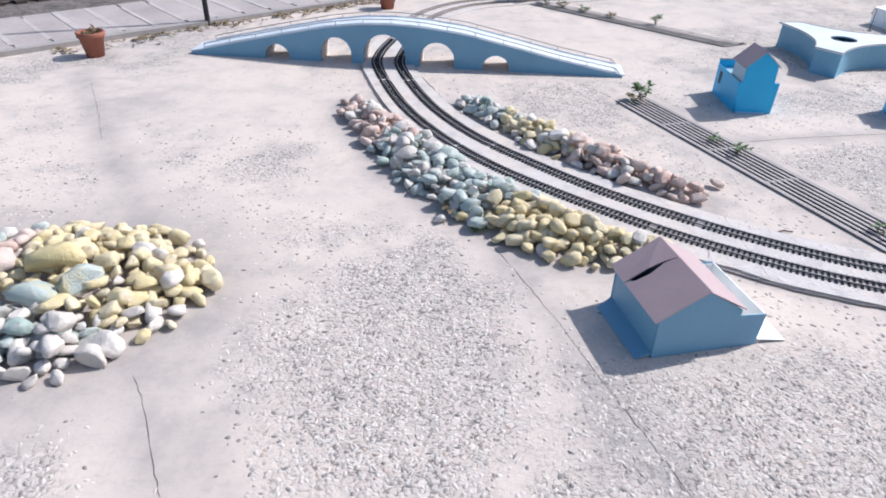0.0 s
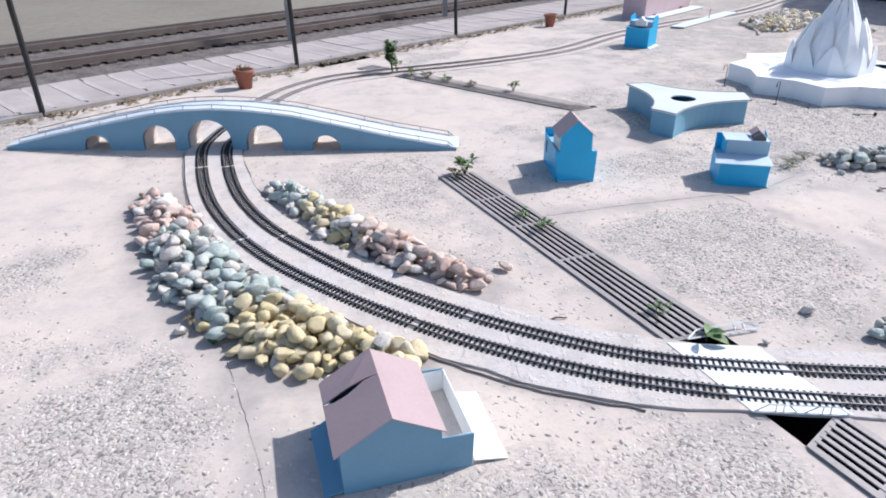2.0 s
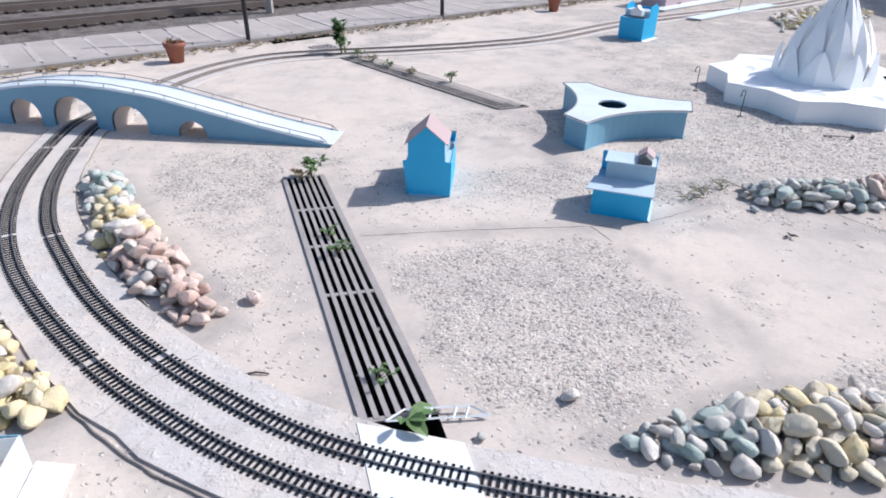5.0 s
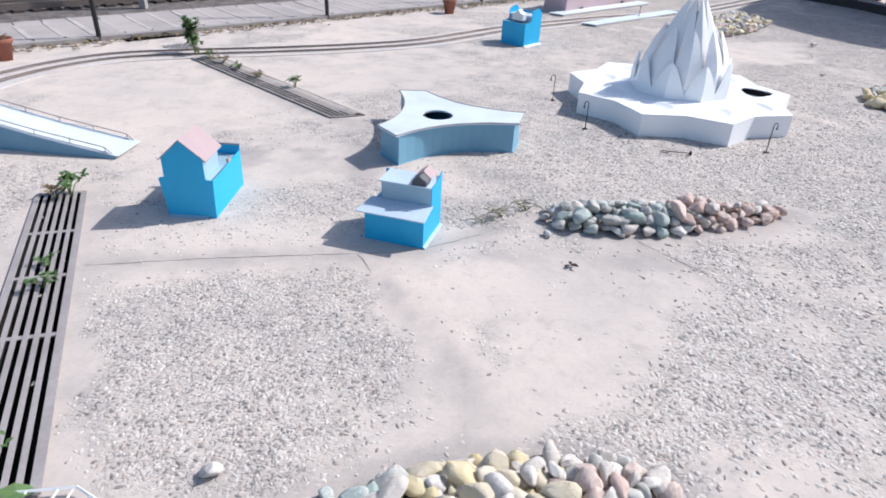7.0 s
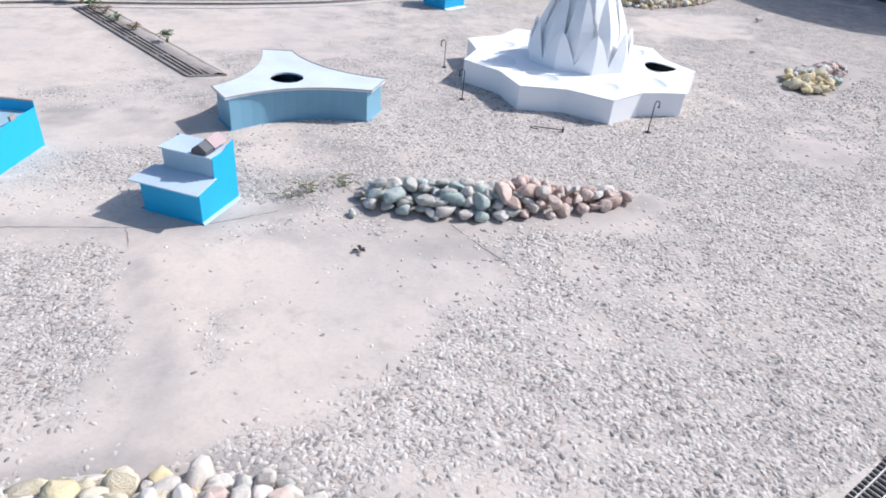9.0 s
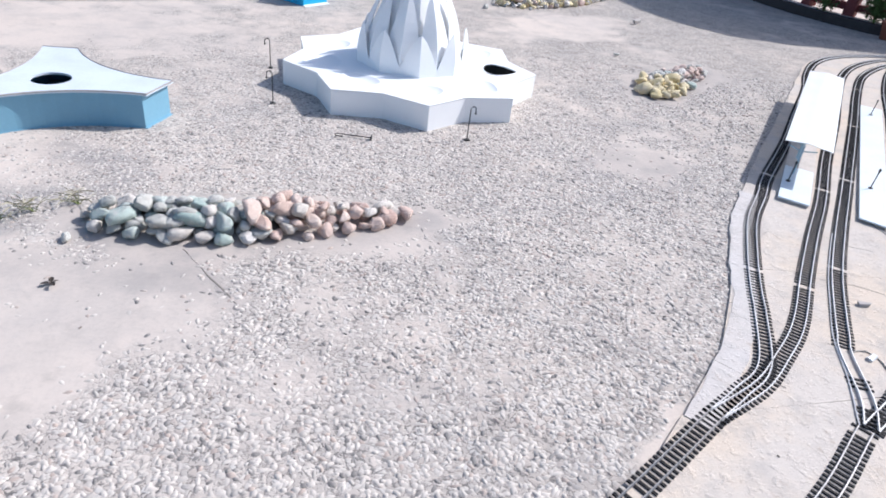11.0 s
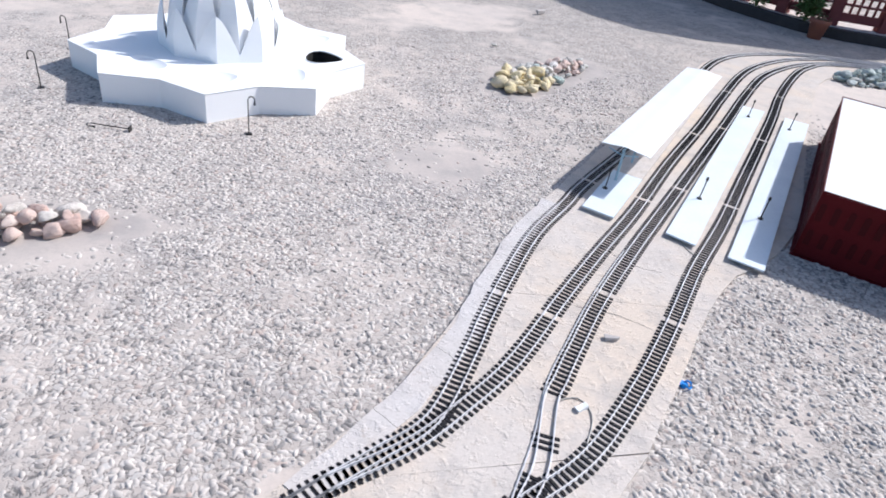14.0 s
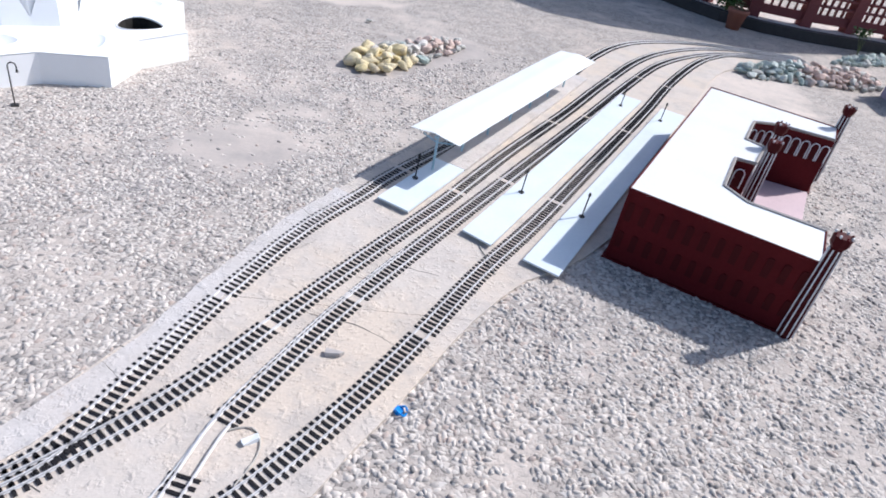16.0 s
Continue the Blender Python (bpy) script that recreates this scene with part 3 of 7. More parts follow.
def aggregate(x, y):
    """1 where the stone chips are exposed, 0 on smooth cement."""
    x, y = np.asarray(x, float), np.asarray(y, float)
    x0, y0 = x, y
    x = x + 0.16 * (patchy(x0, y0, 0.3, 5) - 0.5) + 0.07 * (patchy(x0, y0, 0.1, 6) - 0.5)
    y = y + 0.16 * (patchy(x0, y0, 0.3, 7) - 0.5) + 0.07 * (patchy(x0, y0, 0.1, 8) - 0.5)
    field = 0.45 * patchy(x0, y0, 1.1, 1) + 0.3 * patchy(x0, y0, 0.45, 2) + 0.25 * patchy(x0, y0, 0.17, 3)
    east = np.clip((x0 - 2.5) / 2.5, 0, 1)
    a = np.clip((field - 0.42 + 0.34 * east) / 0.3, 0.0, 1)
    wash = 0.35 * patchy(x0, y0, 0.7, 21) + 0.35 * patchy(x0, y0, 0.24, 22) + 0.3 * patchy(x0, y0, 0.1, 23)
    a *= 1 - (0.75 - 0.25 * east) * np.clip((wash - 0.49) / 0.18, 0, 1)
    a = np.maximum(a, 0.24)
    a = np.maximum(a, np.clip(1.6 - np.hypot((x - 2.75) / 0.75, (y - 3.2) / 0.5), 0, 1))
    a = np.maximum(a, np.clip(1.5 - np.hypot((x - 2.9) / 0.5, (y - 4.45) / 0.35), 0, 0.8))
    a = np.maximum(a, np.clip(1.4 - np.hypot((x - 1.3) / 0.9, (y - 1.35) / 0.45), 0, 0.9))
    a = np.maximum(a, np.clip(1.4 - np.hypot((x + 0.1) / 0.5, (y - 1.6) / 0.7), 0, 0.9))

    a = np.maximum(a, np.clip(1.5 - np.hypot((x + 1.25) / 0.45, (y - 1.05) / 0.4), 0, 0.6))
    a = np.maximum(a, np.clip(1.5 - np.hypot((x - 2.75) / 0.4, (y - 2.75) / 0.3), 0, 0.9))
    a = np.maximum(a, np.clip(1.5 - np.hypot((x - 2.0) / 0.35, (y - 1.55) / 0.35), 0, 0.8))
    a = np.maximum(a, np.clip(1.5 - np.hypot((x - 3.3) / 0.5, (y - 1.45) / 0.3), 0, 0.8))

    def clear(d, near, far):
        return np.clip((d - near) / (far - near), 0, 1)
    d = line_distance([(-0.4, 5.7), (-0.39, 5.0), (-0.18, 4.25), (0.4, 3.3), (1.2, 2.5), (2.3, 2.1), (3.4, 1.97), (4.6, 2.1), (5.9, 2.9), (6.4, 3.4)], x, y)
    a *= np.where(x0 > 4.3, clear(d, 0.1, 0.15), clear(d, 0.19, 0.26))
    for d in (DRAIN_1, DRAIN_GAP, DRAIN_2, DRAIN_3):
        a *= clear(-edge_distance(d, x, y), 0.03, 0.1)
    for k, g in (("outside", 0.25), ("inside", 0.2), ("centre", 0.16), ("left", 0.2), ("yellow", 0.15)):
        a *= clear(-edge_distance(PILES[k], x, y), 0.02, g)
    # the worn smooth floor between the heaps
    a *= 0.12 + 0.88 * np.clip((0.1 - edge_distance([(3.06, 3.8), (3.97, 3.98), (4.32, 4.1), (4.62, 3.75), (4.3, 3.25), (4.1, 2.85), (3.7, 2.72), (3.24, 2.69), (3.4, 2.95), (3.57, 3.12), (3.4, 3.35), (3.27, 3.45)], x, y)) / 0.24, 0, 1)
    # strips of smooth cement along the old joints and bare patches
    a *= clear(line_distance([(-2.56, 4.6), (-1.73, 3.2), (-1.41, 2.7), (-0.89, 1.47), (-0.7, 1.1)], x, y), 0.08, 0.25)
    a *= clear(line_distance([(1.83, 3.64), (2.38, 3.76), (2.99, 3.86), (3.27, 3.93), (3.58, 4.11)], x, y), 0.04, 0.16)
    a *= clear(line_distance([(3.0, 3.8), (3.2, 3.5), (3.45, 3.1), (3.55, 2.9)], x, y), 0.05, 0.14)
    for cx, cy, rx, ry, rot in ((-0.3, 3.0, 0.4, 0.3, 60), (2.5, 4.9, 0.6, 0.25, 10),
                                (2.3, 6.9, 1.2, 0.5, 30), (1.2, 5.6, 0.9, 0.5, 20), (6.9, 8.9, 0.9, 0.35, 40), (-1.4, 4.2, 0.6, 0.5, 0), (6.65, 5.4, 0.3, 0.2, 20), (10.2, 7.5, 1.1, 0.55, 55)):
        c, s = math.cos(radians(rot)), math.sin(radians(rot))
        q = np.hypot(((x - cx) * c + (y - cy) * s) / rx, (-(x - cx) * s + (y - cy) * c) / ry)
        a *= np.clip((q - 0.6) / 0.9, 0.15 if cx > 5 else 0.0, 1)
    return a


def soil_stain(x, y):
    """Dirt washed out round the stone heaps and along the old joints."""
    a = 0.0 * x
    for k, far in (("left", 0.34), ("outside", 0.12), ("inside", 0.1), ("centre", 0.14), ("yellow", 0.2), ("middle", 0.12)):
        d = -edge_distance(PILES[k], x, y)
        a = np.maximum(a, np.clip(1 - d / far, 0, 1))
    for line, far in (([(-2.56, 4.6), (-1.73, 3.2), (-1.41, 2.7), (-0.89, 1.47), (-0.7, 1.1)], 0.14), ([(1.83, 3.64), (2.38, 3.76), (2.99, 3.863), (3.27, 3.93), (3.58, 4.11), (3.85, 4.4)], 0.12),
                      ([(2.99, 3.863), (3.155, 3.576), (3.396, 3.222), (3.51, 2.96), (3.5, 2.75)], 0.09), ([(4.3, 4.2), (4.48, 4.0), (4.662, 3.797)], 0.1), ([(0.24, 2.5), (0.37, 2.19), (0.496, 1.846), (0.56, 1.45), (0.75, 1.1)], 0.11),
                      ([(3.2, 4.3), (3.6, 4.45), (3.85, 4.5), (4.0, 4.75), (3.5, 5.0)], 0.16), ([(2.9, 4.7), (2.8, 5.3), (2.7, 5.7), (2.1, 6.2), (1.2, 7.1)], 0.16), ([(5.5, 4.6), (6.2, 4.85), (6.9, 5.2)], 0.08)):
        a = np.maximum(a, 0.9 * np.clip(1 - line_distance(line, x, y) / far, 0, 1))
    a = np.maximum(a, 0.4 * np.clip((0.17 + edge_distance(DRAIN_1, x, y)) / 0.04, 0, 1))
    a = np.maximum(a, 0.7 * np.clip(2.0 * (1.2 - np.hypot((x - 6.65) / 0.34, (y - 5.42) / 0.2)), 0, 1))
    rag = 0.05 * (patchy(x, y, 0.12, 31) - 0.5) + 0.03 * (patchy(x, y, 0.05, 32) - 0.5)
    for poly, deep in (([(1.89, 5.12), (2.21, 5.2), (2.33, 4.9), (2.25, 4.83), (2.06, 4.85)], 1.0), ([(2.39, 5.17), (2.58, 5.16), (2.7, 4.97), (2.51, 4.96)], 0.8),
                       ([(3.47, 3.97), (3.94, 4.1), (4.35, 4.12), (4.65, 3.8), (4.26, 3.84), (3.79, 3.88), (3.54, 3.82)], 0.55), ([(6.08, 5.13), (6.44, 5.32), (6.79, 5.5), (6.82, 5.25), (6.5, 5.03)], 0.55),
                       ([(0.5, 1.6), (0.62, 1.6), (0.78, 1.25), (0.72, 1.1), (0.55, 1.25)], 0.6), ([(-0.75, 1.4), (-0.55, 1.35), (-0.45, 1.0), (-0.75, 1.0)], 0.5), ([(-2.2, 4.1), (-1.85, 4.3), (-1.6, 3.9), (-1.95, 3.6)], 0.5)):
        a = np.maximum(a, deep * np.clip((edge_distance(poly, x, y) + rag + 0.02) / 0.04, 0, 1))
    d = np.minimum(line_distance(BED_MAIN_L, x, y), line_distance(BED_YARD_L, x, y))
    a = np.maximum(a, 0.7 * np.clip(1 - d / 0.07, 0, 1))
    return a


def ground_sheet():
    xs, ys = ground_axis(-4.0, 13.0, 0.07), ground_axis(-0.6, 13.0, 0.07)
    gx, gy = np.meshgrid(xs, ys)
    verts = np.stack([gx.ravel(), gy.ravel(), ground_height(gx, gy).ravel()], 1)
    nx, ny = len(xs), len(ys)
    i = np.arange(nx - 1)[None, :] + nx * np.arange(ny - 1)[:, None]
    quads = np.stack([i, i + 1, i + nx + 1, i + nx], -1).reshape(-1, 4)
    me = bpy.data.meshes.new("ground")
    me.from_pydata(verts.tolist(), [], quads.tolist())
    bm = bmesh.new()
    bm.from_mesh(me)
    for d in (DRAIN_1, DRAIN_GAP, DRAIN_2, DRAIN_3, DRAIN_4, DRAIN_5):
        lo, hi = np.min(d, 0) - 0.2, np.max(d, 0) + 0.2
        for k in range(4):
            p, q = Vector((*d[k], 0)), Vector((*d[(k + 1) % 4], 0))
            near = [f for f in bm.faces if lo[0] < f.calc_center_median().x < hi[0] and lo[1] < f.calc_center_median().y < hi[1]]
            geom = near + list({e for f in near for e in f.edges}) + list({v for f in near for v in f.verts})
            dirn = (q - p).normalized()
            bmesh.ops.bisect_plane(bm, geom=geom, dist=1e-5, plane_co=p, plane_no=Vector((-dirn.y, dirn.x, 0)))
        near = [f for f in bm.faces if lo[0] < f.calc_center_median().x < hi[0] and lo[1] < f.calc_center_median().y < hi[1]]
        dead = [f for f in near if edge_distance(d, f.calc_center_median().x, f.calc_center_median().y) > 1e-4]
        bmesh.ops.delete(bm, geom=dead, context="FACES")
    bm.to_mesh(me)
    bm.free()
    co = np.empty(len(me.vertices) * 3)
    me.vertices.foreach_get("co", co)
    co = co.reshape(-1, 3)
    me.attributes.new("aggregate", "FLOAT", "POINT").data.foreach_set("value", aggregate(co[:, 0], co[:, 1]).astype(np.float32))
    me.attributes.new("coarse", "FLOAT", "POINT").data.foreach_set("value", np.clip((co[:, 0] - 4.2) / 2.6, 0, 1).astype(np.float32))
    me.attributes.new("stain", "FLOAT", "POINT").data.foreach_set("value", soil_stain(co[:, 0], co[:, 1]).astype(np.float32))
    me.materials.append(M["ground"])
    return tagged(new("ground", me), "pale pebbledash concrete yard with worn smooth patches", "ground", kind="structure")


ground = ground_sheet()


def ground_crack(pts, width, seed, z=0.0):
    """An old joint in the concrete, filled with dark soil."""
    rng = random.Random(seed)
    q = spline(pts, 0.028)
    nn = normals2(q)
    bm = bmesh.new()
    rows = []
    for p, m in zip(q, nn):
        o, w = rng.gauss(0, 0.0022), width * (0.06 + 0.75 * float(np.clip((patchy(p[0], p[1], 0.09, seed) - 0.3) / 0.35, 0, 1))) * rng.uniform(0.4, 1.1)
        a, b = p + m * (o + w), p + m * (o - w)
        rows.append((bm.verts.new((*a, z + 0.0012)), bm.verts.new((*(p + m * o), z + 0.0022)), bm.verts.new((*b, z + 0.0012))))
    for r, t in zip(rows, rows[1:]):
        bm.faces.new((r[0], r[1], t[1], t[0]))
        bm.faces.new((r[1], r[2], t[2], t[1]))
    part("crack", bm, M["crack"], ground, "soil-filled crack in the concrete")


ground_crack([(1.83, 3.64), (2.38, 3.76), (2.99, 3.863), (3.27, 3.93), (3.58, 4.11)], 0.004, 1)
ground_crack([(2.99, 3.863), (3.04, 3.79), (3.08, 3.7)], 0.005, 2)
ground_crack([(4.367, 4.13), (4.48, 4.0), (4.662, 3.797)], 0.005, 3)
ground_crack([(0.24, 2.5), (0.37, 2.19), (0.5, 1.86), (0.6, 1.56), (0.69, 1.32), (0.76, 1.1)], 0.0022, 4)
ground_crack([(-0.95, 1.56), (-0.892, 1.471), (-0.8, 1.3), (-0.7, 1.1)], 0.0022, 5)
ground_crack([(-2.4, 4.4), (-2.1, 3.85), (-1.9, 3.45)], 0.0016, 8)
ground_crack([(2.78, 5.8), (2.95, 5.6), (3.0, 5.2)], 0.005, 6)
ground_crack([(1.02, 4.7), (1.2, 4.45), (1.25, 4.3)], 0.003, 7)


def stone_chips():
    """The chips that stand out of the concrete near the walk."""
    rng = np.random.default_rng(4)
    k = 340000
    x, y = rng.uniform(-2.6, 11.0, k), rng.uniform(0.3, 7.6, k)
    path = [(0.0, 0.0), (1.67, 0.58), (3.85, 1.34), (5.75, 2.02), (7.28, 2.54)]
    far = line_distance(path, x, y)
    a = aggregate(x, y)
    for d in (DRAIN_1, DRAIN_GAP, DRAIN_2, DRAIN_3):
        a *= edge_distance(d, x, y) < -0.02
    keep = (far < 5.2) & (rng.uniform(0, 1, k) < np.clip(a * 0.9 - 0.05, 0.002, 1)) & (rng.uniform(0, 1, k) < np.clip((5.6 - far) / 2.6, 0.15, 1))
    x, y = x[keep], y[keep]
    k = len(x)
    grade = np.clip(0.76 + 0.26 * (x - 3.0) / 2.0, 0.76, 0.97)
    L, W, H = grade * rng.uniform(0.0095, 0.021, k), grade * rng.uniform(0.006, 0.0115, k), grade * (1 + 0.2 * np.clip((x - 4.5) / 2.5, 0, 1) + 0.5 * np.clip((x - 7.0) / 0.6, 0, 1)) * rng.uniform(0.0012, 0.0053, k)
    th = rng.uniform(0, math.pi, k)
    tp = np.array([(1, 0.1, 0), (0.35, 1, 0), (-0.6, 0.8, 0), (-1, -0.1, 0), (-0.3, -1, 0), (0.6, -0.8, 0), (0.62, 0.1, 0.95), (-0.05, 0.6, 1), (-0.68, 0.05, 0.9), (0.05, -0.6, 0.85)])
    tf = np.array([(0, 1, 6), (1, 7, 6), (1, 2, 7), (2, 8, 7), (2, 3, 8), (3, 4, 8), (4, 9, 8), (4, 5, 9), (5, 6, 9), (5, 0, 6), (6, 7, 9), (7, 8, 9)])
    jit = rng.uniform(0.75, 1.2, (k, 10, 3))
    p = tp[None] * jit * np.stack([L, W, H], 1)[:, None, :]
    c, s = np.cos(th)[:, None], np.sin(th)[:, None]
    v = np.stack([x[:, None] + p[..., 0] * c - p[..., 1] * s, y[:, None] + p[..., 0] * s + p[..., 1] * c, p[..., 2] - 0.0008], -1).reshape(-1, 3)
    f = (tf[None] + 10 * np.arange(k)[:, None, None]).reshape(-1)
    me = bpy.data.meshes.new("stone_chips")
    me.vertices.add(len(v))
    me.vertices.foreach_set("co", v.ravel())
    me.loops.add(len(f))
    me.loops.foreach_set("vertex_index", f)
    me.polygons.add(len(f) // 3)
    me.polygons.foreach_set("loop_start", np.arange(0, len(f), 3))
    me.update()
    me.materials.append(M["chips"])
    tagged(new("stone_chips", me), "grey and white stone chips set in concrete", "gravel", kind="stuff")


stone_chips()


def strip_slabs(left, right, z, material, thing, gap=0.004, count=40, run=2, later=None, turn=0):
    """Slabs cast one after the other between two lines of the plan, each run steps long."""
    def even(a):
        return np.stack([np.interp(np.linspace(0, len(a) - 1, count), np.arange(len(a)), a[:, j]) for j in (0, 1)], 1)
    a, b = even(left), even(right)
    wob = np.random.default_rng(9)
    a, b = a + normals2(a) * wob.normal(0, 0.004, (count, 1)), b + normals2(b) * wob.normal(0, 0.004, (count, 1))
    rng = random.Random(5)
    skew = 0.0
    for i in range(0, count - 1, run):
        k = min(i + run, count - 1)
        g = gap / max(0.05, np.linalg.norm(a[i + 1] - a[i]))
        nxt = rng.uniform(-0.25, 0.25) if k < count - 1 else 0.0
        A, B = a[i:k + 1].copy(), b[i:k + 1].copy()
        da, db = a[min(i + 1, count - 1)] - a[i], b[min(i + 1, count - 1)] - b[i]
        A[0] += da * (g + skew)
        B[0] += db * (g - skew)
        if k < count - 1:
            A[-1] += (a[k + 1] - a[k]) * nxt
            B[-1] -= (b[k + 1] - b[k]) * nxt
        skew = nxt
        bm = bmesh.new()
        prism(bm, [tuple(q) for q in A] + [tuple(q) for q in B[::-1]], -0.002, z + rng.uniform(-0.0008, 0.0008))
        part("slab", bm, later if later and i >= turn else material, thing)


bed = base("track_bed", pose(0, 0, 0), "smooth pale cement track bed laid in slabs", "track bed", kind="structure")
BED_Z = 0.011
strip_slabs(BED_MAIN_L, BED_MAIN_R, BED_Z, M["bed"], bed, 0.001, count=60, run=6, later=M["bed_cream"], turn=42)
strip_slabs(BED_YARD_L, BED_YARD_R, BED_Z, M["bed_cream"], bed, 0.0012, count=40, run=5)
APRON = spline([tuple(q) for q in BED_YARD_L[:6]], 0.15)
strip_slabs(APRON, APRON - normals2(APRON) * 0.1, BED_Z + 0.0025, M["apron"], bed, 0.0012, count=24, run=4)
FM = spline(FAR_MID, 0.45)
strip_slabs(FM + normals2(FM) * 0.22, FM - normals2(FM) * 0.22, BED_Z * 0.6, M["bed"], bed, 0.002, count=60, run=3)


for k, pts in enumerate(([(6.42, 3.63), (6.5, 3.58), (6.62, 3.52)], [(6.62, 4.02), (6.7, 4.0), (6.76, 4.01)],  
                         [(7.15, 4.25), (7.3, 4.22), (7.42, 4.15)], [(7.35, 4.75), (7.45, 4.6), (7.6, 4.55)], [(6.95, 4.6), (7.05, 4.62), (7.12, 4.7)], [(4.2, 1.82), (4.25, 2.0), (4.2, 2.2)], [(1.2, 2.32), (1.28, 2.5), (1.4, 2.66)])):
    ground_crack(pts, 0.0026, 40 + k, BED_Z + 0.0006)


# ---- drains ----
def drain(corners, bars, label, depth=0.4, ties=(0.0, 0.25, 0.5, 0.75, 1.0), grated=True, pit="pit", bar="grate"):
    a, b, c, d = [Vector((*q, 0)) for q in corners]
    thing = base("drain_grating", pose(0, 0, 0), label, "drain", kind="structure")
    bm = bmesh.new()
    top = [a, b, c, d]
    low = [q - Vector((0, 0, depth)) for q in top]
    tv, lv = [bm.verts.new(q) for q in top], [bm.verts.new(q) for q in low]
    bm.faces.new(lv)
    for i in range(4):
        bm.faces.new((tv[i], tv[(i + 1) % 4], lv[(i + 1) % 4], lv[i]))
    # pit walls and floor carry their shade in the colour
    part("pit", bm, M[pit], thing, "concrete pit below the grating, coloured dark for its shade")
    if not grated:
        return thing
    across, along = (b - a), (d - a)
    w = across.length
    for i in range(bars + 1):
        s0 = i / (bars + 0.49)
        s1 = s0 + 0.49 / (bars + 0.49)
        if i == 0:
            s0 = -0.04
        if i == bars:
            s1 = 1.05
        bm = bmesh.new()
        P = lambda s, t, z: (a + (b - a) * s) * (1 - t) + (d + (c - d) * s) * t + Vector((0, 0, z))
        q = [P(s0, 0, 0.006), P(s1, 0, 0.006), P(s1, 1, 0.006), P(s0, 1, 0.006)]
        sheet(bm, q, 0.005)
        part("grating_bar", bm, M[bar], thing)
    for t in ties:
        bm = bmesh.new()
        e = 0.011 / along.length
        t0, t1 = max(-0.01, t - e), min(1.01, t + e)
        sheet(bm, [P(-0.02, t0, 0.0035), P(1.02, t0, 0.0035), P(1.02, t1, 0.0035), P(-0.02, t1, 0.0035)], 0.005)
        part("grating_tie", bm, M["grate"], thing)
    return thing


drain(DRAIN_1, 6, "grey painted steel drain grating with weeds growing through", ties=(0.0, 0.22, 0.42, 0.63, 1.0))
drain(DRAIN_2, 6, "grey painted steel drain grating beside the track")
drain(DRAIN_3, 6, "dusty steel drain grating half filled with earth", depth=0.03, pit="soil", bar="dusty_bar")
def dust_drift():
    """Earth blown over the far side of the half-filled grating."""
    a, b, c, d = [Vector((*q, 0)) for q in DRAIN_3]
    bm = bmesh.new()
    rows = []
    for i in range(41):
        t = i / 40
        row = []
        for j in range(9):
            edge = 0.42 + 0.16 * float(patchy(t * 9.0, 0.0, 1.0, 12)) + 0.4 * max(0.0, t - 0.72)
            q = edge + (1.1 - edge) * j / 8
            p = (a + (b - a) * q) * (1 - t) + (d + (c - d) * q) * t
            rise = math.sin(math.pi * min(1.0, j / 8 + 0.08)) * (0.008 + 0.014 * float(patchy(p.x, p.y, 0.07, 13)))
            row.append(bm.verts.new((p.x, p.y, 0.004 + rise)))
        rows.append(row)
    for A, B in zip(rows, rows[1:]):
        for j in range(8):
            bm.faces.new((A[j], A[j + 1], B[j + 1], B[j]))
    tagged(part("dust_drift", bm, M["drift"], None, smooth=True), "grey-brown earth drifted over the grating", "soil", kind="stuff")


dust_drift()
drain(DRAIN_4, 5, "short dusty drain grating by the paving", depth=0.1)
drain(DRAIN_5, 0, "open dark drain mouth beside the paving", depth=0.35, grated=False)
drain(DRAIN_GAP, 0, "open drain pit below the small girder bridge", depth=0.25, grated=False)


# ---- tracks ----
SLEEPER = None


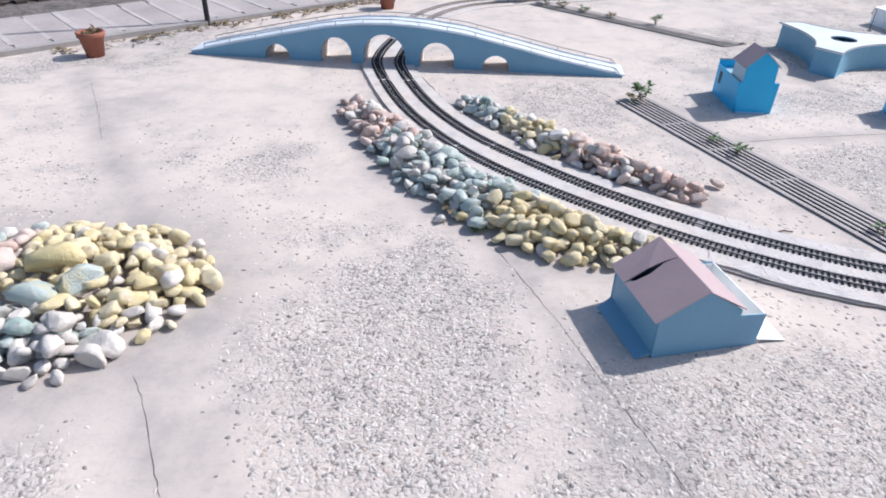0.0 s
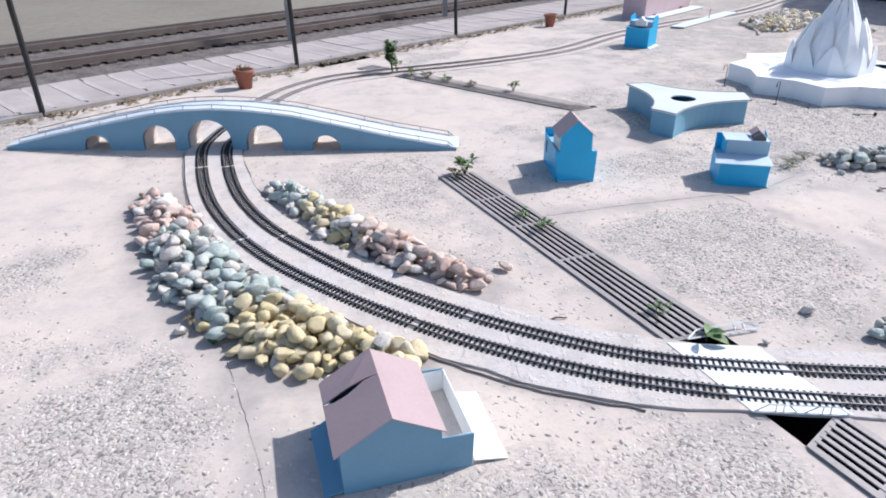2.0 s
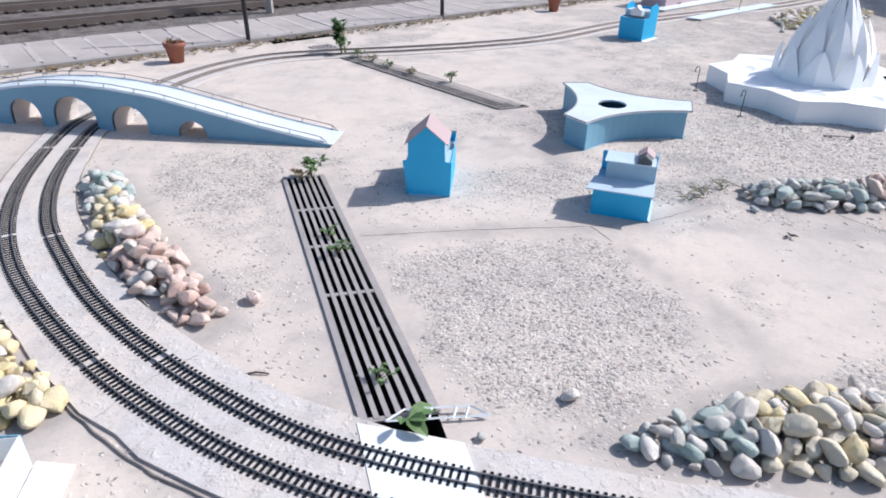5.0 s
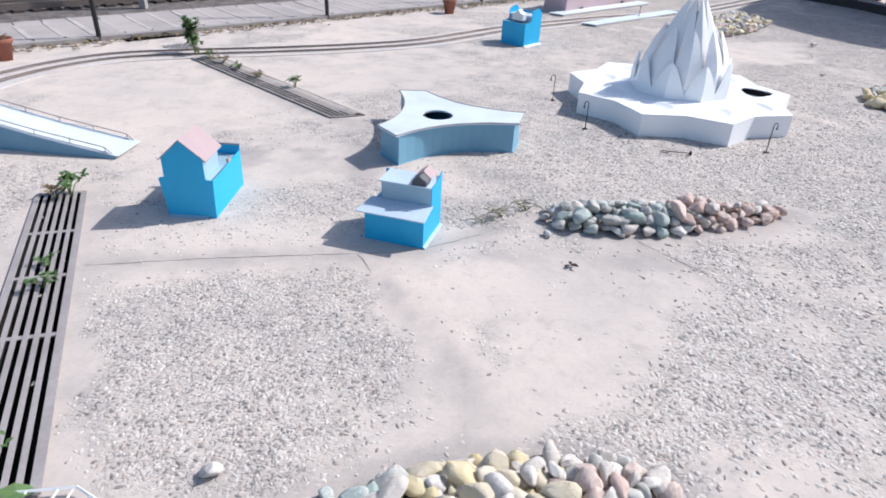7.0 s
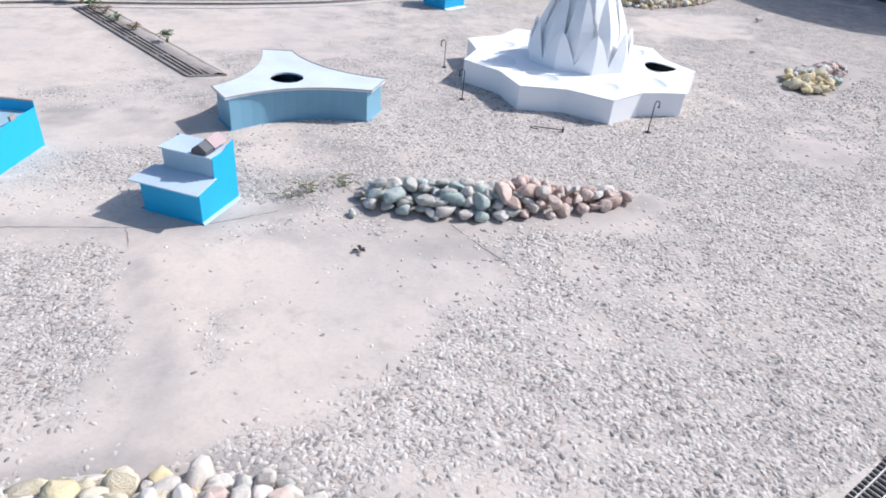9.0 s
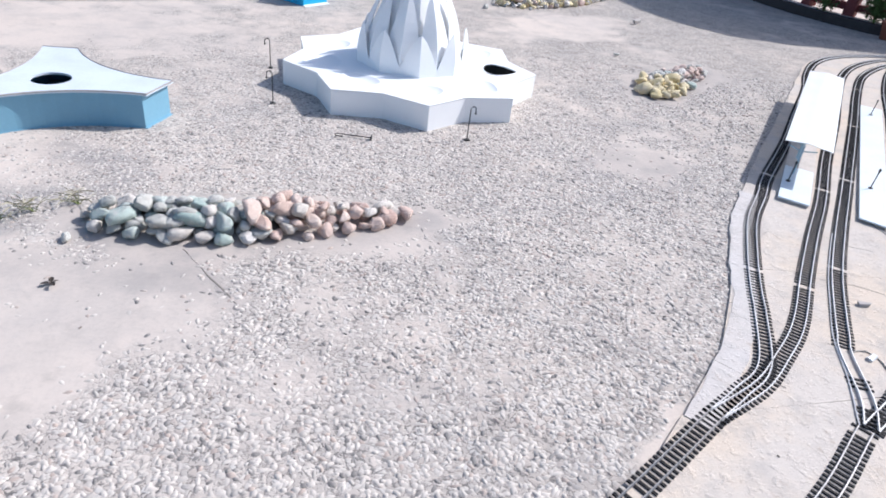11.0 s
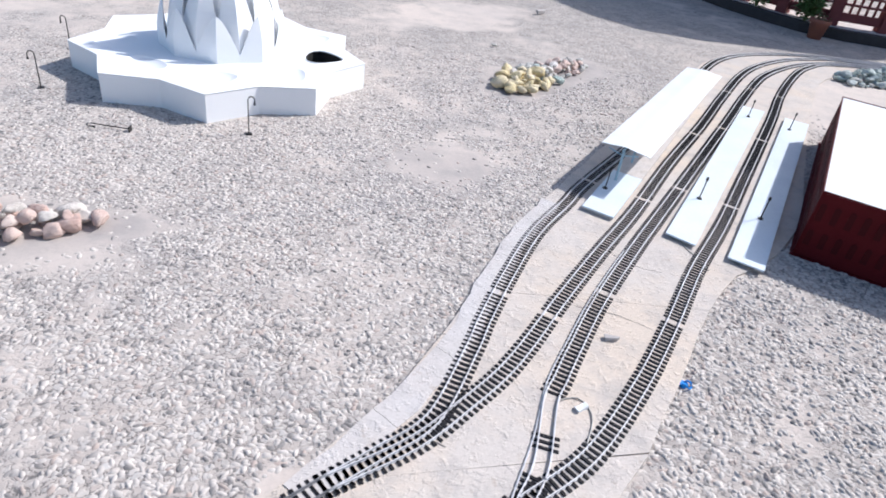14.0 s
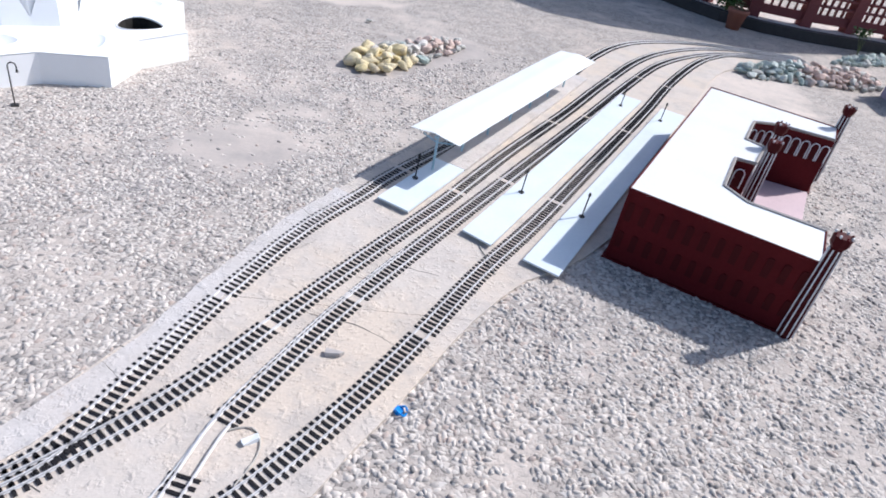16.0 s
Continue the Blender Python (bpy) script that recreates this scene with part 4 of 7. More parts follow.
def track(name_label, pts, z, singles=True, lo=0.0, hi=1e9, rails="rail", bare=(), wood="sleeper"):
    global SLEEPER
    if SLEEPER is None:
        bm = bmesh.new()
        box(bm, -0.0051, 0.0051, -0.0425, 0.0425, 0.0, 0.006)
        for s in (-1, 1):
            box(bm, -0.004, 0.004, s * 0.0225 - 0.005, s * 0.0225 + 0.005, 0.0062, 0.0078)
        SLEEPER = mesh_of("sleeper", bm, M["sleeper"])
    z -= 0.0018
    thing = base("model_railway_track", pose(0, 0, 0), name_label, "model railway")
    fine = spline(pts, 0.02)
    nn = normals2(fine)
    for s in (-1, 1):
        bm = bmesh.new()
        c = fine + nn * 0.0225 * s
        prof = ((-0.0036, 0.0058), (-0.0016, 0.0078), (-0.0019, 0.0142), (0.0019, 0.0142), (0.0016, 0.0078), (0.0036, 0.0058))
        rows = [[bm.verts.new((p[0] + q[0] * o, p[1] + q[1] * o, z + h)) for o, h in prof] for p, q in zip(c, nn)]
        for A, B in zip(rows, rows[1:]):
            for k in range(len(prof)):
                bm.faces.new((A[k], A[(k + 1) % 6], B[(k + 1) % 6], B[k]))
        part("rail", bm, M[rails], thing)
    ties = spline(pts, 0.0238)
    tn = normals2(ties)
    rest = bmesh.new()
    rng = random.Random(len(pts))
    for i, (p, q) in enumerate(zip(ties, tn)):
        a = math.degrees(math.atan2(q[1], q[0])) - 90 + rng.uniform(-1.5, 1.5)
        if i % 53 == 47 or i in bare:
            continue
        m = pose(p[0], p[1], z, 0, 0, a)
        if singles and lo <= i < hi:
            ob = new("sleeper", SLEEPER)
            ob.parent = thing
            ob.matrix_basis = m
        else:
            v = box(rest, -0.0051, 0.0051, -0.0425, 0.0425, 0.0, 0.006)
            for w in v:
                w.co = m @ w.co
    if rest.verts:
        tagged(part("sleeper_rest", rest, M[wood], thing), kind="stuff")
    else:
        rest.free()
    return thing


track("outer model railway track of black sleepers, curving through the blue bridge", TRACK_OUT, BED_Z, True, 40, 335, rails="dull_rail")
track("inner model railway track of black sleepers, curving beside painted stones", TRACK_IN, BED_Z, True, 40, 335, rails="dull_rail")
track("model railway siding running behind the canopied platform", TRACK_1, BED_Z, True, 0, 230)
track("model railway track between the station platforms", TRACK_2, BED_Z, True, 0, 230)
track("model railway track with a missing stretch of sleepers by the platforms", TRACK_3, BED_Z, True, 0, 230, bare=set(range(5, 19)) - {9, 10, 11})
track("model railway track running past the maroon station", TRACK_4, BED_Z, True, 0, 230)
FL = spline(FAR_MID, 0.2)
track("dusty far model railway track along the yard's edge", [tuple(q) for q in FL + normals2(FL) * 0.09], BED_Z * 0.6, False, rails="old_rail", wood="mortar")
track("dusty far model railway track beside its twin", [tuple(q) for q in FL - normals2(FL) * 0.09], BED_Z * 0.6, False, rails="old_rail", wood="mortar")


# ---- stones ----
def stone_shapes(count, seed):
    out = []
    for i in range(count):
        bm = bmesh.new()
        bmesh.ops.create_icosphere(bm, subdivisions=2, radius=0.5)
        rng = random.Random(seed + i)
        sx, sy, sz = 1.08, rng.uniform(0.7, 0.98), rng.uniform(0.5, 0.74)
        off = Vector((rng.uniform(0, 50), rng.uniform(0, 50), rng.uniform(0, 50)))
        cuts = [(Vector((rng.uniform(-1, 1), rng.uniform(-1, 1), rng.uniform(-1, 1))).normalized(), rng.uniform(0.22, 0.37)) for _ in range(8)]
        hit = {}
        for v in bm.verts:
            d = v.co.normalized()
            d = Vector([math.copysign(abs(e) ** 0.8, e) for e in d])
            q = d * 0.46 * (1 + 0.18 * noise.noise(d * 1.3 + off) + 0.07 * noise.noise(d * 3.1 + off))
            for number, (cut, depth) in enumerate(cuts):
                over = q.dot(cut) - depth
                if over > 0:
                    hit[v] = number
                    q -= cut * over * 0.96
            v.co = Vector((q.x * sx, q.y * sy, q.z * sz))
        for f in bm.faces:
            kinds = {hit.get(v, -1) for v in f.verts}
            f.smooth = len(kinds) > 1 or -1 in kinds
        out.append(bm)
    return out


STONE = {}


def stone_mesh(colour, i):
    key = (colour, i % 14)
    if key not in STONE:
        bm = stone_shapes(1, 100 + 7 * (i % 14))[0]
        STONE[key] = mesh_of("stone", bm, M["stone_" + colour])
    return STONE[key]


def stone_pile(poly, label, colour, size=0.07, layers=3, seed=1, slope=0.06):
    """A heap of stones in layers, each drawn in from the one below."""
    rng = random.Random(seed)
    c = np.mean(poly, 0)
    thing = base("stone_pile", pose(c[0], c[1], 0), label, "stone pile", "heaps of painted stones")
    lo, hi = np.min(poly, 0), np.max(poly, 0)
    for k in range(layers):
        inset = size * 0.28 + slope * k
        want = size * (0.58 if k == 0 else 0.55)
        cx = np.array([rng.uniform(lo[0], hi[0]) for _ in range(7000)])
        cy = np.array([rng.uniform(lo[1], hi[1]) for _ in range(7000)])
        e = edge_distance(poly, cx, cy) - inset
        clear = np.minimum(line_distance(TRACK_OUT, cx, cy), line_distance(TRACK_IN, cx, cy))
        ok = (e > 0) & (clear > 0.09 + size * 0.5) & ((e < slope + size * 1.2) | (k == layers - 1))
        px, py = np.full(900, 1e6), np.full(900, 1e6)
        n = 0
        for x, y in zip(cx[ok], cy[ok]):
            if n < 900 and np.min((px[:n + 1] - x) ** 2 + (py[:n + 1] - y) ** 2) >= want * want:
                px[n], py[n] = x, y
                n += 1
        pts = list(zip(px[:n], py[:n]))
        for x, y in pts:
            s = size * rng.choice((0.65, 0.75, 0.85, 0.95, 1.0, 1.1, 1.35)) * rng.uniform(0.95, 1.08)
            ob = new("stone", stone_mesh(colour(x, y, rng), rng.randrange(14)))
            ob.parent = thing
            z = s * 0.25 + k * size * 0.36
            ob.matrix_basis = pose(x - c[0], y - c[1], z, rng.gauss(0, 13), rng.gauss(0, 13), rng.uniform(0, 360)) @ Matrix.Diagonal((s, s, s, 1))
    return thing


def pick(rng, *options):
    r = rng.random()
    for name, share in options:
        if r < share:
            return name
        r -= share
    return options[-1][0]


def col_left(x, y, rng):
    if y < 1.78 - 0.25 * (x + 1.2):
        return pick(rng, ("white", 0.55), ("grey", 0.2), ("teal", 0.25))
    if x < -1.6:
        return pick(rng, ("white", 0.4), ("pink", 0.4), ("teal", 0.2))
    return pick(rng, ("yellow", 0.92), ("white", 0.08))


def col_outside(x, y, rng):
    s = y - 0.6 * x + rng.gauss(0, 0.06)
    if s > 3.55:
        return pick(rng, ("pink", 0.85), ("white", 0.15))
    if s > 2.5:
        return pick(rng, ("teal", 0.62), ("white", 0.2), ("grey", 0.18))
    return pick(rng, ("yellow", 0.93), ("white", 0.07))


def col_inside(x, y, rng):
    s = y - x + rng.gauss(0, 0.08)
    if s > 3.35:
        return pick(rng, ("teal", 0.75), ("white", 0.25))
    if s > 2.6:
        return pick(rng, ("yellow", 0.7), ("white", 0.3))
    return pick(rng, ("pink", 0.85), ("white", 0.15))


def col_middle(x, y, rng):
    s = x + rng.gauss(0, 0.05)
    if s < 3.3:
        return pick(rng, ("teal", 0.28), ("white", 0.42), ("grey", 0.3))
    if s < 3.72:
        return pick(rng, ("yellow", 0.22), ("sand", 0.45), ("white", 0.28), ("pink", 0.05))
    return pick(rng, ("white", 0.55), ("pink", 0.25), ("grey", 0.2))


def col_centre(x, y, rng):
    s = x + rng.gauss(0, 0.05)
    if s < 4.62:
        return pick(rng, ("teal", 0.3), ("grey", 0.5), ("white", 0.2))
    return pick(rng, ("pink", 0.85), ("white", 0.15)) if s < 4.95 else pick(rng, ("pink", 0.55), ("white", 0.45))


def col_yellow(x, y, rng):
    s = y + 0.4 * (x - 7) + rng.gauss(0, 0.05)
    return "yellow" if s < 7.2 else (pick(rng, ("teal", 0.25), ("grey", 0.45), ("white", 0.3)) if s < 7.4 else pick(rng, ("pink", 0.5), ("grey", 0.3), ("white", 0.2)))


def col_far(x, y, rng):
    return pick(rng, ("yellow", 0.42), ("white", 0.36), ("pink", 0.12), ("grey", 0.1))


def col_corner(x, y, rng):
    return pick(rng, ("teal", 0.85), ("grey", 0.15)) if x + rng.gauss(0, 0.06) < 11.15 else pick(rng, ("pink", 0.7), ("grey", 0.3))


def col_fence(x, y, rng):
    return pick(rng, ("teal", 0.9), ("grey", 0.1))


stone_pile(PILES["left"], "heap of yellow and white painted river stones on concrete", col_left, 0.092, 3, 11, 0.085)
stone_pile(PILES["outside"], "long heap of red, green and yellow painted stones", col_outside, 0.09, 3, 12, 0.055)
stone_pile(PILES["inside"], "heap of green, yellow and red painted stones", col_inside, 0.09, 3, 13, 0.045)
stone_pile(PILES["middle"], "heap of pale blue, yellow and grey river stones", col_middle, 0.086, 3, 14, 0.055)
stone_pile(PILES["centre"], "long heap of grey-green and reddish river stones", col_centre, 0.1, 3, 15, 0.04)
stone_pile(PILES["yellow"], "small heap of yellow and green painted stones", col_yellow, 0.105, 3, 16, 0.1)
stone_pile(PILES["far"], "wide far heap of yellowish river stones", col_far, 0.095, 2, 17, 0.12)
stone_pile(PILES["corner"], "heap of teal and reddish stones near the fence", col_corner, 0.095, 3, 18, 0.07)


stone_pile(PILES["fence"], "low heap of teal painted stones below the fence", col_fence, 0.095, 2, 19, 0.07)


def boulder(x, y, z, size, turn, colour, seed, label):
    """A large stone on top of a heap."""
    ob = new("stone", stone_mesh(colour, seed))
    ob.matrix_world = pose(x, y, z, 8, -10, turn) @ Matrix.Diagonal((size, size * 0.9, size * 1.05, 1))
    tagged(ob, label, "stone", "large stones")


boulder(-1.41, 2.05, 0.12, 0.23, 15, "yellow", 3, "large yellow-brown painted stone on the heap")
boulder(-1.255, 1.92, 0.115, 0.19, 70, "boulder", 6, "large blue-grey stone with yellow paint")
boulder(-1.39, 1.84, 0.11, 0.2, 10, "boulder", 9, "large grey stone smeared with yellow paint")


def lone_stone(x, y, size, colour, seed, label):
    ob = new("stone", stone_mesh(colour, seed))
    ob.matrix_world = pose(x, y, size * 0.27, 0, 0, seed * 47) @ Matrix.Diagonal((size, size, size, 1))
    tagged(ob, label, "stone", "loose stones")


lone_stone(1.484, 3.03, 0.085, "pink", 3, "single reddish stone lying on concrete")
lone_stone(2.75, 2.55, 0.082, "white", 5, "single pale rounded stone on concrete")
lone_stone(0.045, 2.605, 0.07, "white", 5, "single pale stone lying near the heap")
lone_stone(3.915, 4.13, 0.06, "grey", 2, "single grey stone beside the heap")
lone_stone(7.15, 7.88, 0.06, "grey", 7, "small dark stone on the yard")
lone_stone(2.45, 2.34, 0.04, "grey", 4, "small dark stone beside the drain")
lone_stone(6.05, 9.35, 0.09, "grey", 8, "grey stone lying by the far heap")


# ---- road bridge over the tracks ----
def road_bridge():
    a, b = np.array((-1.94, 5.16)), np.array((1.41, 4.845))
    u = (b - a) / np.linalg.norm(b - a)
    L = float(np.linalg.norm(b - a))
    thing = base("road_bridge", at2(a, u), "blue arched model road bridge with pale deck and thin railings", "bridge")
    W = 0.25

    def top(s):
        keys = [(0.0, 0.02), (0.35, 0.1), (0.75, 0.185), (1.1, 0.255), (1.35, 0.288), (1.6, 0.298), (1.85, 0.286), (2.16, 0.25), (2.5, 0.18), (2.9, 0.095), (3.36, 0.015)]
        return float(np.interp(s, [k[0] for k in keys], [k[1] for k in keys]))
    arches = [(0.596, 0.79, 0.115), (1.042, 1.283, 0.19), (1.38, 1.706, 0.23), (1.815, 2.085, 0.19), (2.3, 2.51, 0.115)]

    def outline():
        """The front: profile on top, arches cut out below."""
        pts = [(0.0, 0.0)]
        for s0, s1, h in arches:
            r = (s1 - s0) / 2
            spring = max(0.0, h - r)
            pts += [(s0, 0.0)]
            for k in range(0, 13):
                t = math.pi * (1 - k / 12)
                pts.append(((s0 + s1) / 2 + r * math.cos(t), spring + min(r, h) * math.sin(t)))
            pts += [(s1, 0.0)]
        pts += [(L, 0.0)]
        return pts
    low = outline()
    for y0, y1, nm in ((0.0, 0.012, "side_wall"), (W - 0.012, W, "side_wall")):
        bm = bmesh.new()
        xs = sorted({round(p[0], 4) for p in low} | {round(v, 4) for v in np.linspace(0, L, 40)})

        def under(s):
            for s0, s1, h in arches:
                if s0 < s < s1:
                    r = (s1 - s0) / 2
                    spring = max(0.0, h - r)
                    return spring + min(r, h) * math.sqrt(max(0.0, 1 - ((s - (s0 + s1) / 2) / r) ** 2))
            return 0.0
        for s0, s1 in zip(xs, xs[1:]):
            e = 1e-5
            z = [under(s0 + e), under(s1 - e), top(s1), top(s0)]
            sheet(bm, [(s0, y0, z[0]), (s1, y0, z[1]), (s1, y0, z[2]), (s0, y0, z[3])], -(y1 - y0))
        bmesh.ops.remove_doubles(bm, verts=bm.verts[:], dist=1e-5)
        part(nm, bm, M["pale_blue"], thing)
    for s0, s1, h in arches:
        bm = bmesh.new()
        r = (s1 - s0) / 2
        spring = max(0.0, h - r)
        ring = [(s0, 0.0)] + [((s0 + s1) / 2 + r * math.cos(math.pi * (1 - k / 12)), spring + min(r, h) * math.sin(math.pi * (1 - k / 12))) for k in range(13)] + [(s1, 0.0)]
        ring = [q for i, q in enumerate(ring) if i == 0 or abs(q[0] - ring[i - 1][0]) + abs(q[1] - ring[i - 1][1]) > 1e-4]
        shell(bm, [[(p, 0.013, q), (p, W - 0.013, q)] for p, q in ring], 0.004)
        part("arch_vault", bm, M["vault"], thing, "cream plastered inside of an arch")
    bm = bmesh.new()
    xs = np.linspace(-0.01, L + 0.02, 44)
    shell(bm, [[(q, -0.008, top(q) + 0.008), (q, W + 0.008, top(q) + 0.008)] for q in xs], 0.007)
    part("deck", bm, M["bridge_deck"], thing, "pale blue-white road deck")
    for y in (0.004, W - 0.004):
        posts = np.linspace(0.1, L - 0.06, 16)
        for s in posts:
            bm = bmesh.new()
            tube(bm, [(s, y, top(s) + 0.006), (s, y, top(s) + 0.042)], 0.003, 5)
            part("railing_post", bm, M["grate"], thing)
        bm = bmesh.new()
        tube(bm, [(s, y, top(s) + 0.042) for s in np.linspace(0.1, L - 0.06, 60)] + [(L - 0.02, y, top(L) + 0.012)], 0.0034, 5)
        part("handrail", bm, M["grate"], thing, "thin grey handrail")
        bm = bmesh.new()
        tube(bm, [(s, y, top(s) + 0.013) for s in np.linspace(0.1, L - 0.04, 60)], 0.0045, 5)
        part("kerb", bm, M["white_tin"], thing)


road_bridge()


# ---- houses ----
def house_pink_roof():
    """Pale blue house with a pink gable roof, an open terrace and a loose white base sheet."""
    a, b = (0.787, 1.703), (1.186, 1.791)
    th = base("model_house", at2(a, (b[0] - a[0], b[1] - a[1])), "pale blue sheet-metal model house with torn pink gable roof", "model house", "model houses")
    D, W, E, R, X, H = 0.33, 0.31, 0.17, 0.268, 0.408, 0.136
    for y0, t, nm in ((0.0, 0.004, "front_wall"), (D, -0.004, "back_wall")):
        bm = bmesh.new()
        pts = [(0, y0, 0), (X, y0, 0), (X + 0.006, y0, H), (W, y0, H + 0.008), (W, y0, E), (0.16, y0, R - 0.004), (-0.002, y0, E)]
        sheet(bm, pts, -t)
        part(nm, bm, M["pale_blue"], th)
    bm = bmesh.new()
    box(bm, 0.0, 0.004, 0.004, D - 0.004, 0, E)
    part("side_wall", bm, M["pale_blue"], th)
    bm = bmesh.new()
    box(bm, W - 0.004, W, 0.004, D - 0.004, 0, E - 0.002)
    part("terrace_wall", bm, M["white_tin"], th)
    bm = bmesh.new()
    box(bm, X, X + 0.005, 0.0, D, 0, H)
    part("parapet_wall", bm, M["white_tin"], th)
    bm = bmesh.new()
    box(bm, W, X, 0.004, D - 0.004, 0.045, 0.05)
    part("terrace_floor", bm, M["bed"], th, "dusty terrace floor")
    for y0 in (0.0045, D - 0.0065):
        bm = bmesh.new()
        box(bm, W + 0.001, X - 0.001, y0, y0 + 0.002, 0.05, H - 0.001)
        part("terrace_lining", bm, M["white_tin"], th, "cream-white inside of the terrace wall")
    # roof: right slope whole, left slope torn open along a curved slit
    bm = bmesh.new()
    sheet(bm, [(0.158, -0.012, R + 0.002), (W + 0.012, -0.012, E + 0.006), (W + 0.012, D + 0.012, E + 0.006), (0.158, D + 0.012, R + 0.002)], 0.004)
    part("roof_slope", bm, M["pink"], th, "faded pink roof sheet")
    P = lambda f, y, up=0.0: (0.16 - f * 0.18, y, R + 0.002 - f * (R - E + 0.012) + up)
    bm = bmesh.new()
    sheet(bm, [P(0, -0.012), P(0, 0.2), P(0.25, 0.212), P(0.55, 0.2), P(0.8, 0.205), P(1, 0.225), P(1, -0.012)][::-1], 0.004)
    part("roof_slope", bm, M["pink"], th, "torn pink roof sheet")
    bm = bmesh.new()
    sheet(bm, [P(0, 0.201), P(0, D + 0.012), P(1, D + 0.012), P(1, 0.228), P(0.85, 0.226, 0.004), P(0.55, 0.224, 0.006), P(0.25, 0.218, 0.002)][::-1], 0.004)
    part("roof_slope", bm, M["pink"], th, "torn pink roof sheet")
    bm = bmesh.new()
    sheet(bm, [(-0.06, 0.0, 0.004), (0.0, -0.004, 0.02), (0.0, D, 0.02), (-0.07, D - 0.03, 0.004)][::1], 0.004)
    part("base_flange", bm, M["pale_blue"], th)
    bm = bmesh.new()
    sheet(bm, [(X + 0.012, 0.0, 0.018), (0.53, -0.01, 0.006), (0.535, D - 0.01, 0.008), (X + 0.014, D + 0.01, 0.02)], 0.004)
    part("base_sheet", bm, M["white_tin"], th, "loose white tin base sheet")
    bm = bmesh.new()
    box(bm, X + 0.02, 0.525, 0.01, D - 0.02, 0.0, 0.004)
    part("base_support", bm, M["white_tin"], th)


house_pink_roof()


def house_tall_gable():
    """Bright blue house: tall gable in front, open terrace behind."""
    a, b = (1.998, 4.154), (2.245, 4.148)
    th = base("model_house", at2(a, (b[0] - a[0], b[1] - a[1])), "bright blue sheet-metal model house with pink gable and rear terrace", "model house", "model houses")
    W, D, S, E, R = 0.247, 0.43, 0.205, 0.322, 0.408
    bm = bmesh.new()
    sheet(bm, [(0.01, 0, 0), (W, 0, 0), (W + 0.006, 0, S), (W - 0.03, 0, S + 0.004), (W - 0.034, 0, E), (0.112, 0, R), (0.012, 0, E - 0.005), (0.012, 0, S + 0.01), (-0.018, 0, S)], -0.004)
    part("front_wall", bm, M["blue"], th)
    for x0, nm in ((0.0, "side_wall"), (W - 0.004, "side_wall")):
        bm = bmesh.new()
        box(bm, x0, x0 + 0.004, 0.004, D - 0.004, 0, S)
        part(nm, bm, M["blue"], th)
    bm = bmesh.new()
    box(bm, 0.0, W, D - 0.004, D, 0, S + 0.03)
    part("back_wall", bm, M["blue"], th)
    bm = bmesh.new()
    box(bm, -0.004, W + 0.004, D - 0.012, D + 0.002, S + 0.03, S + 0.038)
    part("parapet_cap", bm, M["grate"], th, "dark grey parapet cap")
    bm = bmesh.new()
    box(bm, 0.004, W - 0.004, 0.2, D - 0.004, S - 0.03, S - 0.025)
    part("terrace_floor", bm, M["sky_blue"], th)
    bm = bmesh.new()
    sheet(bm, [(0.012, 0.2, S - 0.02), (W - 0.034, 0.2, S - 0.02), (W - 0.034, 0.2, E), (0.112, 0.2, R - 0.002), (0.012, 0.2, E)], -0.004)
    part("inner_gable", bm, M["sky_blue"], th)
    for x0 in (0.012, W - 0.038):
        bm = bmesh.new()
        box(bm, x0, x0 + 0.004, 0.004, 0.2, S - 0.002, E - 0.004)
        part("upper_wall", bm, M["sky_blue"], th)
    bm = bmesh.new()
    box(bm, W - 0.033, W, 0.004, 0.2, S - 0.006, S)
    part("ledge", bm, M["sky_blue"], th)
    bm = bmesh.new()
    box(bm, 0.0, 0.012, 0.03, 0.2, S - 0.006, S)
    part("ledge", bm, M["sky_blue"], th)
    bm = bmesh.new()
    box(bm, W - 0.008, W + 0.003, 0.235, 0.275, S - 0.002, S + 0.022)
    part("vent_box", bm, M["grate"], th, "small dark vent on the terrace wall")
    for pts in ([(0.112, -0.01, R + 0.004), (0.112, 0.215, R + 0.004), (-0.006, 0.215, E - 0.02), (-0.006, -0.01, E - 0.02)],
                [(0.112, -0.01, R + 0.004), (W - 0.012, -0.01, E - 0.015), (W - 0.012, 0.215, E - 0.015), (0.112, 0.215, R + 0.004)]):
        bm = bmesh.new()
        sheet(bm, pts, 0.004)
        part("roof_slope", bm, M["pink"], th, "pink roof sheet")
    bm = bmesh.new()
    box(bm, -0.003, 0.001, 0.33, 0.365, 0.09, 0.17)
    part("side_window", bm, M["black"], th, "small dark side window")
    bm = bmesh.new()
    sheet(bm, [(0.02, -0.024, 0.003), (W - 0.05, -0.024, 0.003), (W - 0.03, 0.0, 0.012), (0.01, 0.0, 0.012)], 0.003)
    part("base_flange", bm, M["sky_blue"], th)


house_tall_gable()


